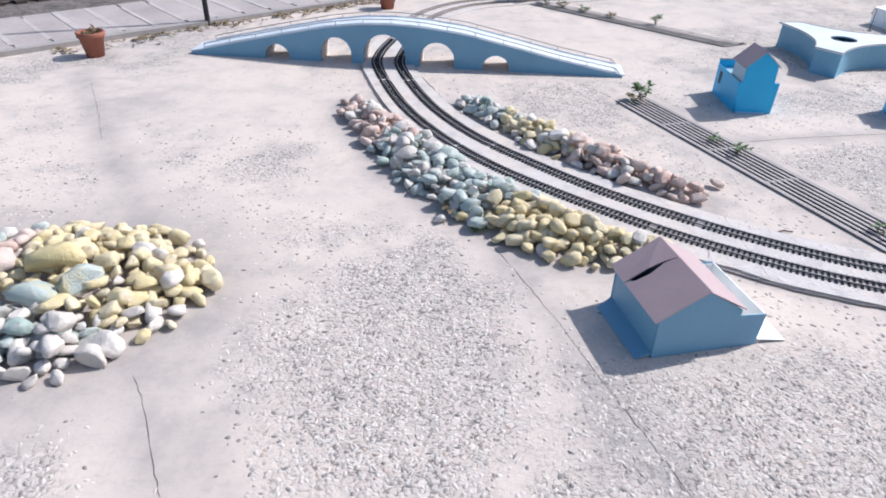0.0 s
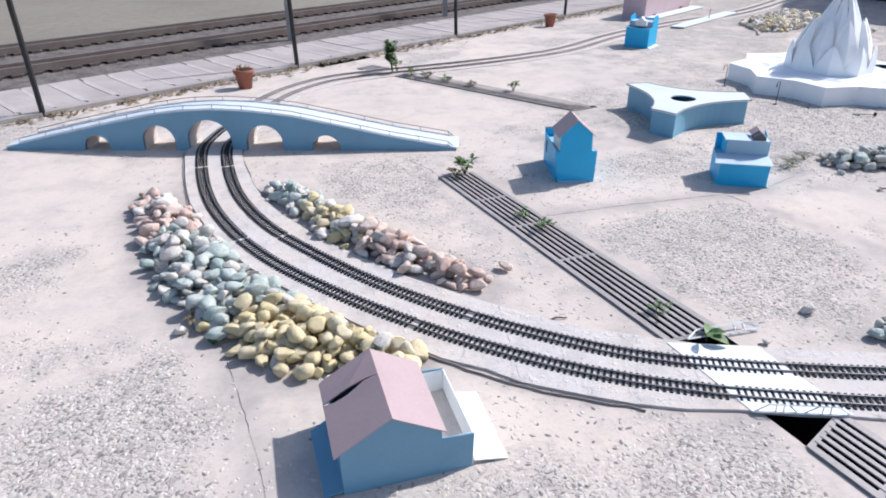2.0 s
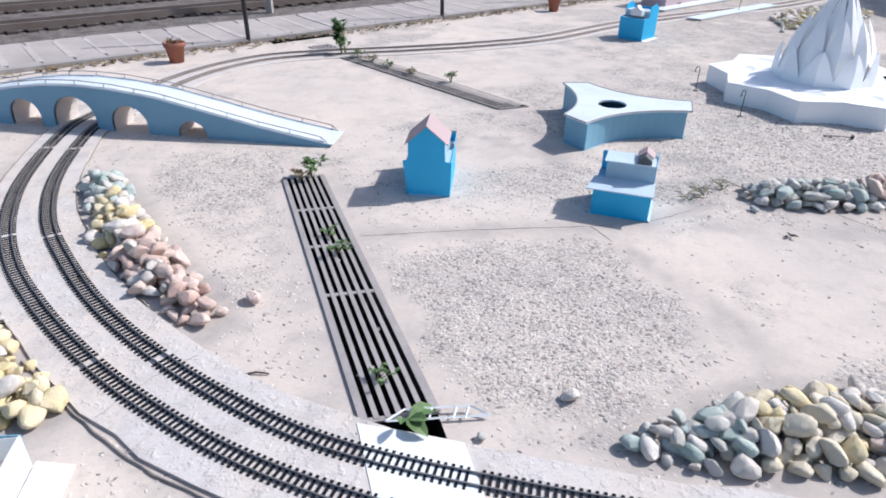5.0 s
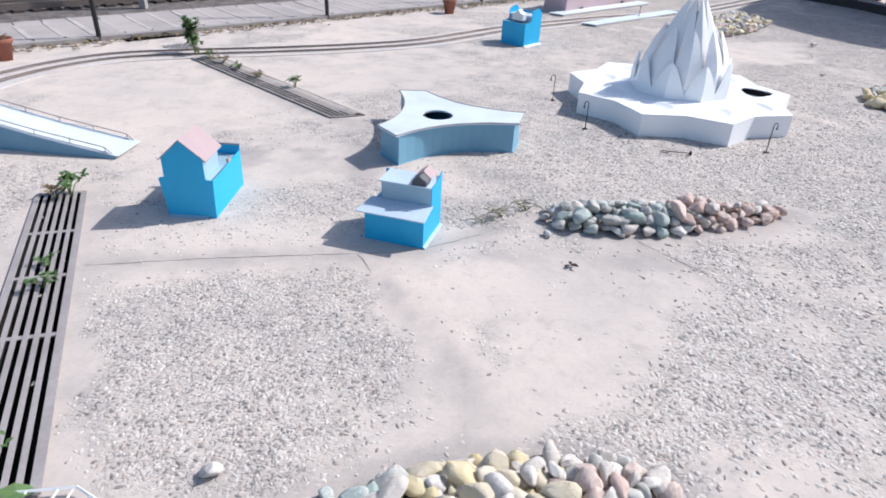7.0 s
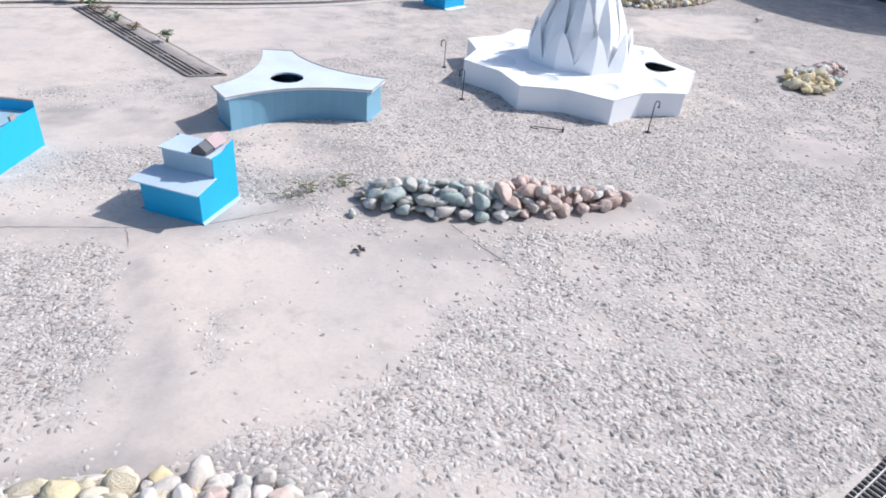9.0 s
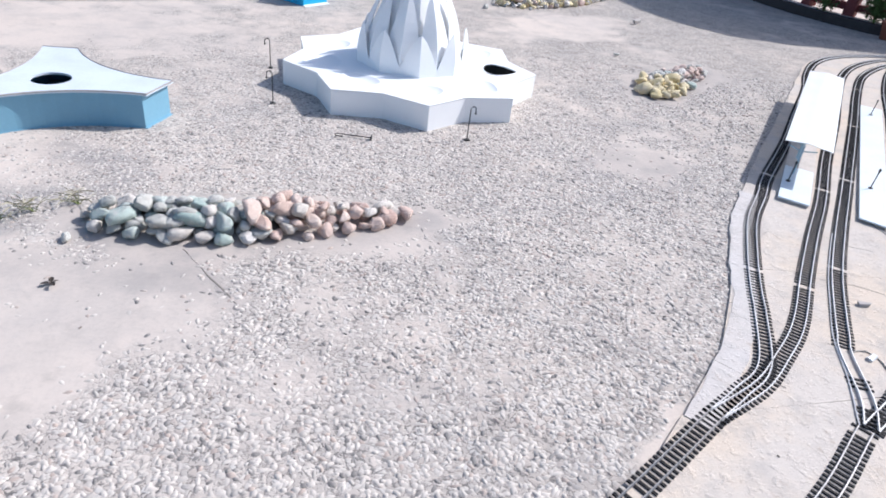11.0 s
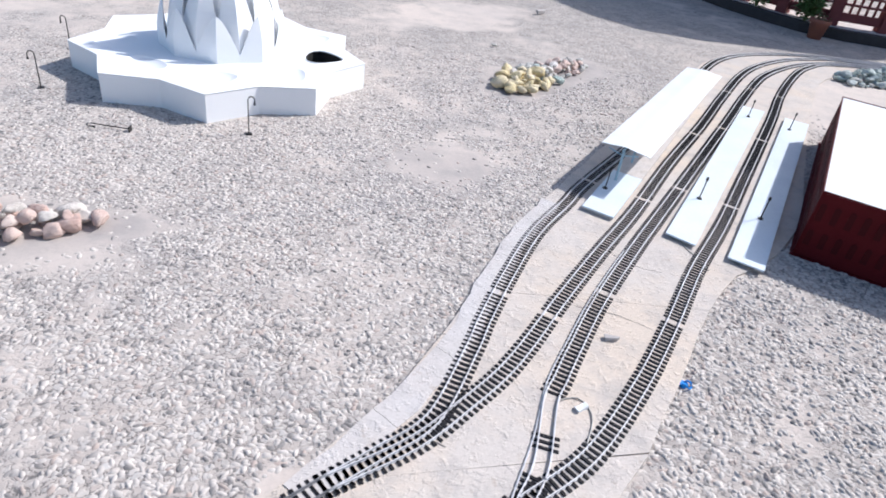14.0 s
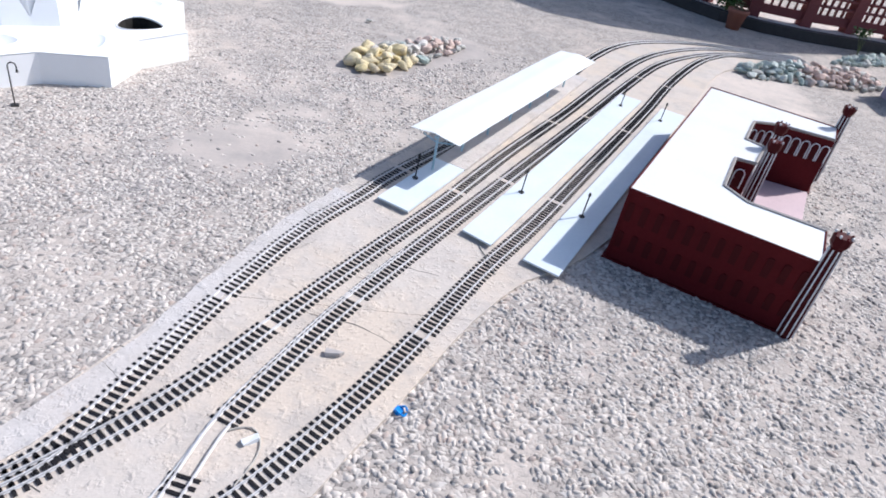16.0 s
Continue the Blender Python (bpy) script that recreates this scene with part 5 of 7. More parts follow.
def house_stepped():
    """Bright blue house in two steps with pale slab roofs and a small dark dormer."""
    a, b = (3.01, 4.02), (3.298, 3.938)
    th = base("model_house", at2(a, (b[0] - a[0], b[1] - a[1])), "bright blue stepped model house with pale slab roofs", "model house", "model houses")
    W, D, S1, S2 = 0.299, 0.275, 0.16, 0.265
    bm = bmesh.new()
    box(bm, 0.04, 0.044, 0.119, D - 0.004, S1, S2)
    part("upper_wall", bm, M["blue"], th)
    bm = bmesh.new()
    box(bm, 0.0, 0.004, 0.0, D, 0.0, S1)
    part("side_wall", bm, M["blue"], th)
    bm = bmesh.new()
    box(bm, 0.004, 0.04, 0.119, D - 0.004, S1 - 0.006, S1)
    part("ledge", bm, M["sky_blue"], th)
    for x0 in (W - 0.004,):
        bm = bmesh.new()
        back = S2 + 0.032
        sheet(bm, [(x0, 0, 0), (x0, D, 0), (x0, D, back), (x0, D - 0.09, S2 + 0.002), (x0, 0.115, S2), (x0, 0.112, S1 + 0.004), (x0, 0, S1)], -0.004)
        part("side_wall", bm, M["blue"], th)
    for x0, y0, z0, z1, mt in ((0.004, 0.0, 0.0, S1, "blue"), (0.044, 0.115, S1 + 0.012, S2, "sky_blue"), (0.004, D - 0.004, 0.0, S2, "blue")):
        bm = bmesh.new()
        box(bm, x0, W - 0.004, y0, y0 + 0.004, z0, z1)
        part("front_wall", bm, M[mt], th)
    bm = bmesh.new()
    sheet(bm, [(-0.035, -0.03, S1 - 0.002), (W + 0.012, -0.03, S1 - 0.002), (W + 0.006, 0.12, S1 + 0.014), (-0.012, 0.12, S1 + 0.014)], 0.006)
    part("slab_roof", bm, M["deck"], th, "pale slab roof over the lower storey")
    bm = bmesh.new()
    box(bm, 0.03, W - 0.006, 0.106, D - 0.008, S2, S2 + 0.006)
    part("slab_roof", bm, M["deck"], th, "pale flat roof slab")
    bm = bmesh.new()
    x0, x1, y0, y1, z0 = 0.198, 0.27, 0.18, 0.245, S2 + 0.004
    mid = (x0 + x1) / 2
    sheet(bm, [(x0, y0, z0), (x1, y0, z0), (x1, y0, z0 + 0.022), (mid, y0, z0 + 0.05), (x0, y0, z0 + 0.022)], -(y1 - y0))
    part("dormer", bm, M["slate"], th, "small dark grey dormer box")
    for s in (-1, 1):
        bm = bmesh.new()
        e = mid + s * ((x1 - x0) / 2 + 0.008)
        q = [(mid, y0 - 0.008, z0 + 0.055), (e, y0 - 0.008, z0 + 0.02), (e, y1 + 0.02, z0 + 0.02), (mid, y1 + 0.02, z0 + 0.055)]
        sheet(bm, q if s > 0 else q[::-1], 0.003)
        part("dormer_roof", bm, M["pink"], th, "faded pink dormer roof")
    bm = bmesh.new()
    sheet(bm, [(W, 0.0, 0.012), (W + 0.014, -0.006, 0.003), (W + 0.014, D, 0.003), (W, D, 0.012)], 0.003)
    part("base_flange", bm, M["sky_blue"], th)


house_stepped()


def house_far():
    """Bright blue house far off, its terrace with a white dormer."""
    a, b = (3.945, 8.73), (4.18, 8.535)
    th = base("model_house", at2(a, (b[0] - a[0], b[1] - a[1])), "bright blue model house with a white dormer by the far track", "model house", "model houses")
    W, D, S = 0.305, 0.31, 0.24
    for x0 in (0.0, W - 0.004):
        bm = bmesh.new()
        sheet(bm, [(x0, 0, 0), (x0, D, 0), (x0, D, 0.33), (x0, D - 0.07, 0.385), (x0, 0.12, 0.36), (x0, 0.11, S + 0.01), (x0, 0, S)], -0.004)
        part("side_wall", bm, M["blue"], th)
    for y0, z0, z1, mt in ((0.0, 0, S, "blue"), (D - 0.004, 0, 0.33, "blue"), (0.12, S, 0.3, "sky_blue")):
        bm = bmesh.new()
        box(bm, 0.004, W - 0.004, y0, y0 + 0.004, z0, z1)
        part("wall", bm, M[mt], th)
    bm = bmesh.new()
    box(bm, 0.004, W - 0.004, 0.004, 0.12, S - 0.012, S - 0.004)
    part("terrace", bm, M["sky_blue"], th, "pale terrace slab")
    bm = bmesh.new()
    box(bm, 0.0, W - 0.004, 0.12, D - 0.004, 0.3, 0.308)
    part("slab_roof", bm, M["deck"], th)
    bm = bmesh.new()
    sheet(bm, [(0.1, 0.105, 0.262), (0.24, 0.105, 0.262), (0.24, 0.105, 0.325), (0.205, 0.105, 0.335), (0.17, 0.105, 0.372), (0.135, 0.105, 0.335), (0.1, 0.105, 0.325)], -0.07)
    dorm = part("dormer", bm, M["white"], th, "white gabled dormer")
    bm = bmesh.new()
    box(bm, 0.155, 0.187, 0.102, 0.106, 0.3, 0.335)
    part("dormer_window", bm, M["grate"], dorm, "small dark window")
    bm = bmesh.new()
    sheet(bm, [(W, 0.0, 0.012), (W + 0.04, -0.01, 0.003), (W + 0.04, D, 0.003), (W, D, 0.012)], 0.003)
    part("base_flange", bm, M["white_tin"], th)


house_far()


def pink_shed():
    a, b = (4.987, 10.91), (6.34, 12.37)
    th = base("model_shed", at2(a, (b[0] - a[0], b[1] - a[1])), "faded pink model station shed with flat white roof", "model shed")
    L, D, H = 1.99, 0.385, 0.4
    bm = bmesh.new()
    box(bm, 0, L, 0, 0.006, 0, H)
    part("front_wall", bm, M["pink_wall"], th)
    bm = bmesh.new()
    box(bm, 0, L, D - 0.006, D, 0, H + 0.02)
    part("back_wall", bm, M["pink_wall"], th)
    for x0 in (0, L - 0.006):
        bm = bmesh.new()
        box(bm, x0, x0 + 0.006, 0.006, D - 0.006, 0, H)
        part("end_wall", bm, M["pink_wall"], th)
    bm = bmesh.new()
    sheet(bm, [(-0.01, -0.03, H + 0.004), (L + 0.02, -0.03, H + 0.004), (L + 0.02, D + 0.02, H + 0.03), (-0.01, D + 0.02, H + 0.03)], 0.006)
    part("roof", bm, M["white"], th, "flat white roof sheet")
    bm = bmesh.new()
    box(bm, 0.05, 0.11, 0.12, 0.3, H + 0.02, H + 0.07)
    part("ridge_box", bm, M["grate"], th)
    for x in (0.35, 1.5):
        bm = bmesh.new()
        box(bm, x, x + 0.09, -0.006, 0.002, 0.02, 0.05)
        part("low_vent", bm, M["black"], th, "small dark vent")


pink_shed()


def flat_platform(corners, z, label, material="platform_tin"):
    c = np.mean(corners, 0)
    th = base("station_platform", pose(c[0], c[1], 0), label, "platform", "station platforms")
    bm = bmesh.new()
    prism(bm, [(x - c[0], y - c[1]) for x, y in corners], z - 0.008, z)
    part("platform_top", bm, M[material], th)
    bm = bmesh.new()
    prism(bm, [((x - c[0]) * 0.97, (y - c[1]) * 0.97) for x, y in corners], 0.0, z - 0.008)
    part("platform_base", bm, M["bed"], th)


flat_platform([(7.341, 5.06), (7.478, 4.97), (7.76, 5.44), (7.62, 5.53)], 0.034, "white tin platform end below the long canopy")
flat_platform([(7.624, 5.536), (7.764, 5.446), (8.83, 7.234), (8.7, 7.32)], 0.032, "dusty cement platform below the long canopy", "bed")
flat_platform([(7.712, 4.873), (7.826, 4.781), (9.156, 6.91), (9.02, 6.99)], 0.034, "white tin island platform between two tracks")
flat_platform([(7.954, 4.705), (8.088, 4.614), (9.42, 6.73), (9.28, 6.82)], 0.034, "white tin platform beside the maroon station")
flat_platform([(5.06, 10.06), (5.24, 9.96), (6.75, 11.35), (6.6, 11.5)], 0.03, "white platform strip by the far track")
flat_platform([(4.72, 10.72), (4.9, 10.6), (6.5, 12.1), (6.36, 12.28)], 0.03, "white platform strip before the pink shed")


def canopy():
    a, b = np.array((7.46, 5.385)), np.array((8.53, 7.085))
    u = (b - a) / np.linalg.norm(b - a)
    L = float(np.linalg.norm(b - a))
    th = base("platform_canopy", at2(a, u), "long white wavy tin canopy on thin posts", "canopy")
    Z = 0.25

    def wave(y):
        return Z + 0.008 - 0.9 * (y + 0.13) ** 2 + 0.0022 * math.cos((y + 0.13) * 48)
    ys = np.linspace(-0.262, 0.0, 16)
    bm = bmesh.new()
    shell(bm, [[(x, y, wave(y) + 0.002 * math.sin(5 * x)) for y in ys] for x in np.linspace(0, L, 12)], 0.003)
    part("roof_sheet", bm, M["white_tin"], th)
    bm = bmesh.new()
    tube(bm, [(0.05, -0.11, Z - 0.034), (L - 0.05, -0.11, Z - 0.034)], 0.006, 6)
    part("beam", bm, M["sky_blue"], th)
    for x in np.linspace(0.08, L - 0.08, 7):
        bm = bmesh.new()
        tube(bm, [(x, -0.11, 0.034), (x, -0.11, Z - 0.034)], 0.007, 6)
        tube(bm, [(x, -0.19, Z - 0.05), (x, -0.11, Z - 0.07), (x, -0.03, Z - 0.05)], 0.004, 5)
        part("post", bm, M["sky_blue"], th)


canopy()


def hook_lamp(x, y, turn, fallen=False):
    th = base("hook_lamp", pose(x, y, 0.0, 0, 0, turn) if not fallen else pose(x, y, 0.012, 88, 0, turn), "toppled black wire lamp post lying on concrete" if fallen else "small black wire lamp post with a hooked top", "lamp post", "hooked lamp posts")
    bm = bmesh.new()
    H = 0.19
    pts = [(0, 0, 0.006), (0, 0, H)] + [(0.017 - 0.017 * math.cos(t), 0, H + 0.02 * math.sin(t)) for t in np.linspace(0.3, math.pi, 7)] + [(0.034, 0, H - 0.012)]
    tube(bm, pts, 0.0032, 6)
    part("stem", bm, M["black"], th)
    bm = bmesh.new()
    tube(bm, [(0.034, 0, H - 0.01), (0.034, 0, H - 0.026)], [0.003, 0.007], 8)
    part("shade", bm, M["black"], th)
    bm = bmesh.new()
    box(bm, -0.016, 0.016, -0.016, 0.016, 0, 0.006)
    part("foot", bm, M["black"], th)


hook_lamp(4.25, 6.54, 180)
hook_lamp(4.4, 5.84, 200)
hook_lamp(5.61, 5.535, 20)
hook_lamp(5.045, 5.41, 268, True)


def platform_lamp(x, y, z=0.034):
    th = base("platform_lamp", pose(x, y, z), "tiny black lamp post on the white platform", "lamp post", "platform lamps")
    bm = bmesh.new()
    tube(bm, [(0, 0, 0.004), (0.004, 0, 0.11)], 0.0034, 6)
    part("stem", bm, M["black"], th)
    bm = bmesh.new()
    tube(bm, [(0.004, 0, 0.106), (0.004, 0, 0.114), (0.004, 0, 0.128)], [0.0035, 0.008, 0.005], 8)
    part("head", bm, M["black"], th)
    bm = bmesh.new()
    tube(bm, [(0, 0, 0), (0, 0, 0.005)], 0.014, 10)
    part("foot", bm, M["black"], th)


for x, y in ((7.51, 5.28), (8.03, 5.28), (8.3, 5.12), (8.95, 6.74), (9.18, 6.56), (6.0, 10.8)):
    platform_lamp(x, y)


# ---- three-pointed building ----
def tri_building():
    C = np.array((3.32, 5.37))
    th = base("concave_hall", pose(C[0], C[1], 0), "pale blue three-pointed model hall with a round roof hole", "model building")
    tips = [((2.96, 5.12), (3.09, 4.95)), ((3.84, 5.28), (3.9, 5.52)), ((3.225, 5.92), (3.03, 5.9))]
    Z = 0.2

    def plan(scale, bow):
        pts = []
        for i in range(3):
            (a, b), (c, _) = tips[i], tips[(i + 1) % 3]
            a, b, c = [(np.array(q) - C) * scale for q in (a, b, c)]
            pts.append(a)
            for t in np.linspace(0, 1, 13)[:-1]:
                q = b + (c - b) * t
                inward = -((b + c) / 2) / np.linalg.norm((b + c) / 2)
                pts.append(q + inward * bow * 4 * t * (1 - t))
        return [tuple(q) for q in pts]
    wall, roof = plan(0.965, 0.105), plan(1.02, 0.105)
    k = len(wall)
    for i in range(3):
        i0, i1 = i * 13, (i + 1) * 13
        bm = bmesh.new()
        shell(bm, [[(*wall[j % k], 0), (*wall[j % k], Z - 0.012)] for j in range(i0, i1 + 1)], 0.006)
        part("wall", bm, M["hall_blue"], th)
    # roof slab with the round hole
    bm = bmesh.new()
    hole = [(0.0 + 0.1 * math.cos(t), 0.01 + 0.1 * math.sin(t)) for t in np.linspace(0, 2 * math.pi, 25)[:-1]]
    for z in (Z, Z - 0.012):
        es = []
        for ring in (roof, hole):
            vs = [bm.verts.new((x, y, z)) for x, y in ring]
            es += [bm.edges.new((vs[i], vs[(i + 1) % len(vs)])) for i in range(len(vs))]
        bmesh.ops.triangle_fill(bm, use_beauty=True, edges=es)
    bm.verts.ensure_lookup_table()
    n0 = len(roof) + len(hole)
    for ring, off in ((len(roof), 0), (len(hole), len(roof))):
        for i in range(ring):
            p, q = off + i, off + (i + 1) % ring
            bm.faces.new((bm.verts[p], bm.verts[q], bm.verts[n0 + q], bm.verts[n0 + p]))
    part("roof_slab", bm, M["bridge_deck"], th, "pale roof slab with a round hole")
    bm = bmesh.new()
    tube(bm, [(*p, Z) for p in roof + roof[:1]], 0.004, 5)
    part("roof_edge", bm, M["grate"], th, "thin grey roof edge")
    bm = bmesh.new()
    prism(bm, plan(0.985, 0.105), 0.0, 0.005)
    part("base_sheet", bm, M["hall_blue"], th)


tri_building()


# ---- lotus monument ----
def lotus():
    C = (5.25, 6.5)
    th = base("lotus_monument", pose(*C, 0), "white lotus-shaped model temple on a star base", "monument")
    A0, N = 277.6, 9
    H = 0.165

    def star(R, r):
        pts = []
        for i in range(N):
            for a, q in ((A0 + 40 * i, R), (A0 + 40 * i + 20, r)):
                pts.append((q * math.cos(radians(a)), q * math.sin(radians(a))))
        return pts
    bm = bmesh.new()
    outer = star(0.9, 0.765)
    shell(bm, [[(*p, 0), (*p, H - 0.004)] for p in star(0.897, 0.762)], 0.012, closed=True)
    part("plinth_wall", bm, M["lotus_white"], th, "white painted plinth wall")
    # top: with one open pool hole, the other pools recessed
    pools = []
    for i in range(N):
        a = radians(A0 + 40 * i)
        ring = []
        for t in np.linspace(0, 2 * math.pi, 19)[:-1]:
            rr, ww = 0.635 + 0.125 * math.cos(t), 0.125 * math.sin(t) * (1.0 - 0.45 * math.cos(t))
            ring.append((rr * math.cos(a) - ww * math.sin(a), rr * math.sin(a) + ww * math.cos(a)))
        pools.append(ring)
    bm = bmesh.new()
    es = []
    for ring in [star(0.9, 0.765)] + pools:
        vs = [bm.verts.new((x, y, H)) for x, y in ring]
        es += [bm.edges.new((vs[i], vs[(i + 1) % len(vs)])) for i in range(len(vs))]
    bmesh.ops.triangle_fill(bm, use_beauty=True, edges=es)
    part("plinth_top", bm, M["lotus_white"], th, "white painted plinth top with petal-shaped pools")
    for i, ring in enumerate(pools):
        bm = bmesh.new()
        dark = i == 2
        mid = np.mean(ring, 0)
        bowl = ((1.0, 0.0), (1.0, -0.14)) if dark else ((1.0, 0.0), (0.88, -0.009), (0.62, -0.02), (0.3, -0.024))
        rows = [[bm.verts.new((*(mid + (np.array(p) - mid) * k), H + dz)) for p in ring] for k, dz in bowl]
        for A, B in zip(rows, rows[1:]):
            for j in range(len(ring)):
                q = (j + 1) % len(ring)
                bm.faces.new((A[j], A[q], B[q], B[j]))
        bm.faces.new(rows[-1])
        # the open hole takes the pit colour, its inner shade painted in
        part("pool", bm, M["pit"] if dark else M["lotus_white"], th, "open pool hole, coloured dark for its shade" if dark else "", smooth=not dark)
        if not dark:
            continue
        bm = bmesh.new()
        tube(bm, [(x, y, H + 0.002) for x, y in ring + ring[:1]], 0.006, 5)
        part("pool_rim", bm, M["lotus_white"], th)
    # petals in three rings, folded along the middle
    def petal(R, W, Ht, tip_r, lift, bend, name, lance=0.8):
        bm = bmesh.new()
        rows = []
        n = 9
        for i in range(n + 1):
            t = i / n
            z = H + lift + Ht * t
            r = R * (1 - t) + tip_r * t + bend * math.sin(math.pi * t)
            w = W * (1 - t) ** lance
            fold = 0.4 * w
            rows.append([(r - fold, -w, z), (r, 0, z), (r - fold, w, z)])
        vr = [[bm.verts.new(q) for q in row] for row in rows]
        for a, b in zip(vr, vr[1:]):
            for j in range(2):
                bm.faces.new((a[j], a[j + 1], b[j + 1], b[j]))
        bmesh.ops.remove_doubles(bm, verts=bm.verts[:], dist=1e-4)
        bmesh.ops.recalc_face_normals(bm, faces=bm.faces[:])
        bmesh.ops.solidify(bm, geom=bm.faces[:], thickness=0.006)
        return mesh_of(name, bm, M["lotus_white"])
    tall, mid, low = petal(0.33, 0.135, 0.71, 0.055, 0.0, 0.035, "inner_petal", 0.8), petal(0.365, 0.15, 0.49, 0.215, 0.0, 0.04, "middle_petal", 0.65), petal(0.395, 0.145, 0.27, 0.36, 0.0, 0.015, "outer_petal", 0.7)
    for me, off, nm in ((tall, 0, "inner_petal"), (mid, 20, "middle_petal"), (low, 0, "outer_petal")):
        for i in range(N):
            ob = new(nm, me)
            ob.parent = th
            ob.matrix_basis = pose(0, 0, 0, 0, 0, A0 + off + 40 * i)
    # added filler; its grey stands for the shaded interior behind the petal slits
    bm = bmesh.new()
    tube(bm, [(0, 0, H), (0, 0, H + 0.25), (0, 0, H + 0.5), (0, 0, H + 0.6)], [0.2, 0.17, 0.07, 0.03], 18)
    part("core", bm, M["grate"], th, "dark grey inner core, added to darken the slits between petals")


lotus()


# ---- maroon station ----
def station():
    a, b = np.array((8.352, 4.852)), np.array((9.365, 6.435))
    u = (b - a) / np.linalg.norm(b - a)
    L = float(np.linalg.norm(b - a))
    # x along the platform side, y towards the platform; the front is at y = -D
    th = base("station_building", at2(a, u), "maroon model railway station with white roof, arcades and turrets", "station building")
    D, H = 0.755, 0.345
    roof_plan = [(0, 0), (0, -D), (0.31, -D), (0.3, -0.44), (0.385, -0.325), (0.775, -0.315), (0.8, -0.41), (1.08, -0.42), (1.11, -0.32), (1.46, -0.32), (1.56, -0.44), (1.62, -D), (L, -D), (L, 0)]
    bm = bmesh.new()
    prism(bm, roof_plan, H - 0.004, H)
    part("roof", bm, M["white"], th, "white flat roof")
    k = len(roof_plan)
    for i in range(k):
        p, q = np.array(roof_plan[i]), np.array(roof_plan[(i + 1) % k])
        d = q - p
        ln = float(np.linalg.norm(d))
        d /= ln
        n = np.array((d[1], -d[0]))          # inwards on this winding
        n = -n if edge_distance(roof_plan, *(((p + q) / 2) + n * 0.005)) < 0 else n
        bm = bmesh.new()
        P = lambda s, o, z: (*(p + d * s + n * o), z)
        sheet(bm, [P(0, 0.004, 0), P(ln, 0.004, 0), P(ln, 0.004, H - 0.004), P(0, 0.004, H - 0.004)], 0.006)
        w = part("wall", bm, M["maroon"], th)
        front = 2 <= i <= 10
        bm = bmesh.new()
        for z in ((H - 0.012, H + 0.006),):
            tube(bm, [P(0, 0.0, z[1] - 0.005), P(ln, 0.0, z[1] - 0.005)], 0.0085 if front else 0.0045, 5)
        part("cornice", bm, M["concrete"] if front else M["maroon"], th)
        count = max(1, int(ln / (0.05 if front else 0.06)))
        for j in range(count):
            s = (j + 0.5) * ln / count
            hw = 0.4 * ln / count
            hw = min(hw, 0.024 if front else 0.014)
            for z0, z1 in (((0.2, 0.29), (0.07, 0.15)) if not front else ((0.2, 0.3),)):
                arch = [(s - hw, z0), (s + hw, z0)] + [(s + hw * math.cos(t), z1 - hw + hw * math.sin(t)) for t in np.linspace(0, math.pi, 7)]
                # window: a flat sheet of darker maroon just in front of the wall
                bm = bmesh.new()
                o = -0.0005
                sheet(bm, [P(x, o, z) for x, z in arch], 0.002)
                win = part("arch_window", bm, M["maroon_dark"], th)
                if front:
                    bm = bmesh.new()
                    tube(bm, [P(x, -0.003, z) for x, z in arch[1:]] + [P(s - hw, -0.003, z0)], 0.0035, 4)
                    part("arch_trim", bm, M["white"], win, "white arch outline")
    # turrets
    for x, y, r, hgt in ((0.0, -D - 0.012, 0.036, 0.475), (0.815, -0.452, 0.034, 0.475), (1.1, -0.452, 0.034, 0.48), (L + 0.008, -D - 0.012, 0.035, 0.48)):
        bm = bmesh.new()
        tube(bm, [(x, y, 0), (x, y, hgt - 0.05), (x, y, hgt - 0.035), (x, y, hgt)], [r * 0.85, r * 0.66, r * 0.95, r], 8)
        tw = part("turret", bm, M["maroon_dark"], th, "octagonal maroon turret")
        for s in range(8):
            t = 2 * math.pi * (s + 0.5) / 8
            bm = bmesh.new()
            tube(bm, [(x + r * 0.88 * math.cos(t), y + r * 0.88 * math.sin(t), 0.01), (x + r * 0.69 * math.cos(t), y + r * 0.69 * math.sin(t), hgt - 0.055)], 0.003, 4)
            part("turret_stripe", bm, M["white"], tw, "white corner stripe")
            bm = bmesh.new()
            tube(bm, [(x + r * 0.86 * math.cos(t), y + r * 0.86 * math.sin(t), hgt - 0.001), (x + r * 0.86 * math.cos(t), y + r * 0.86 * math.sin(t), hgt + 0.009)], 0.0042, 5)
            part("merlon", bm, M["white"] if s % 2 else M["maroon"], tw)
    # forecourt
    bm = bmesh.new()
    prism(bm, [(0.32, -D), (0.31, -0.46), (0.39, -0.34), (1.45, -0.34), (1.55, -0.46), (1.61, -D)], 0.0, 0.012)
    part("forecourt", bm, M["pink_wall"], th, "pale pink forecourt floor")
    bm = bmesh.new()
    prism(bm, [(-0.012, 0.012), (-0.012, -D - 0.012), (0.31, -D - 0.012), (0.31, -0.34), (1.62, -0.34), (1.62, -D - 0.012), (L + 0.012, -D - 0.012), (L + 0.012, 0.012)], 0.0, 0.008)
    part("base_sheet", bm, M["maroon"], th)


station()


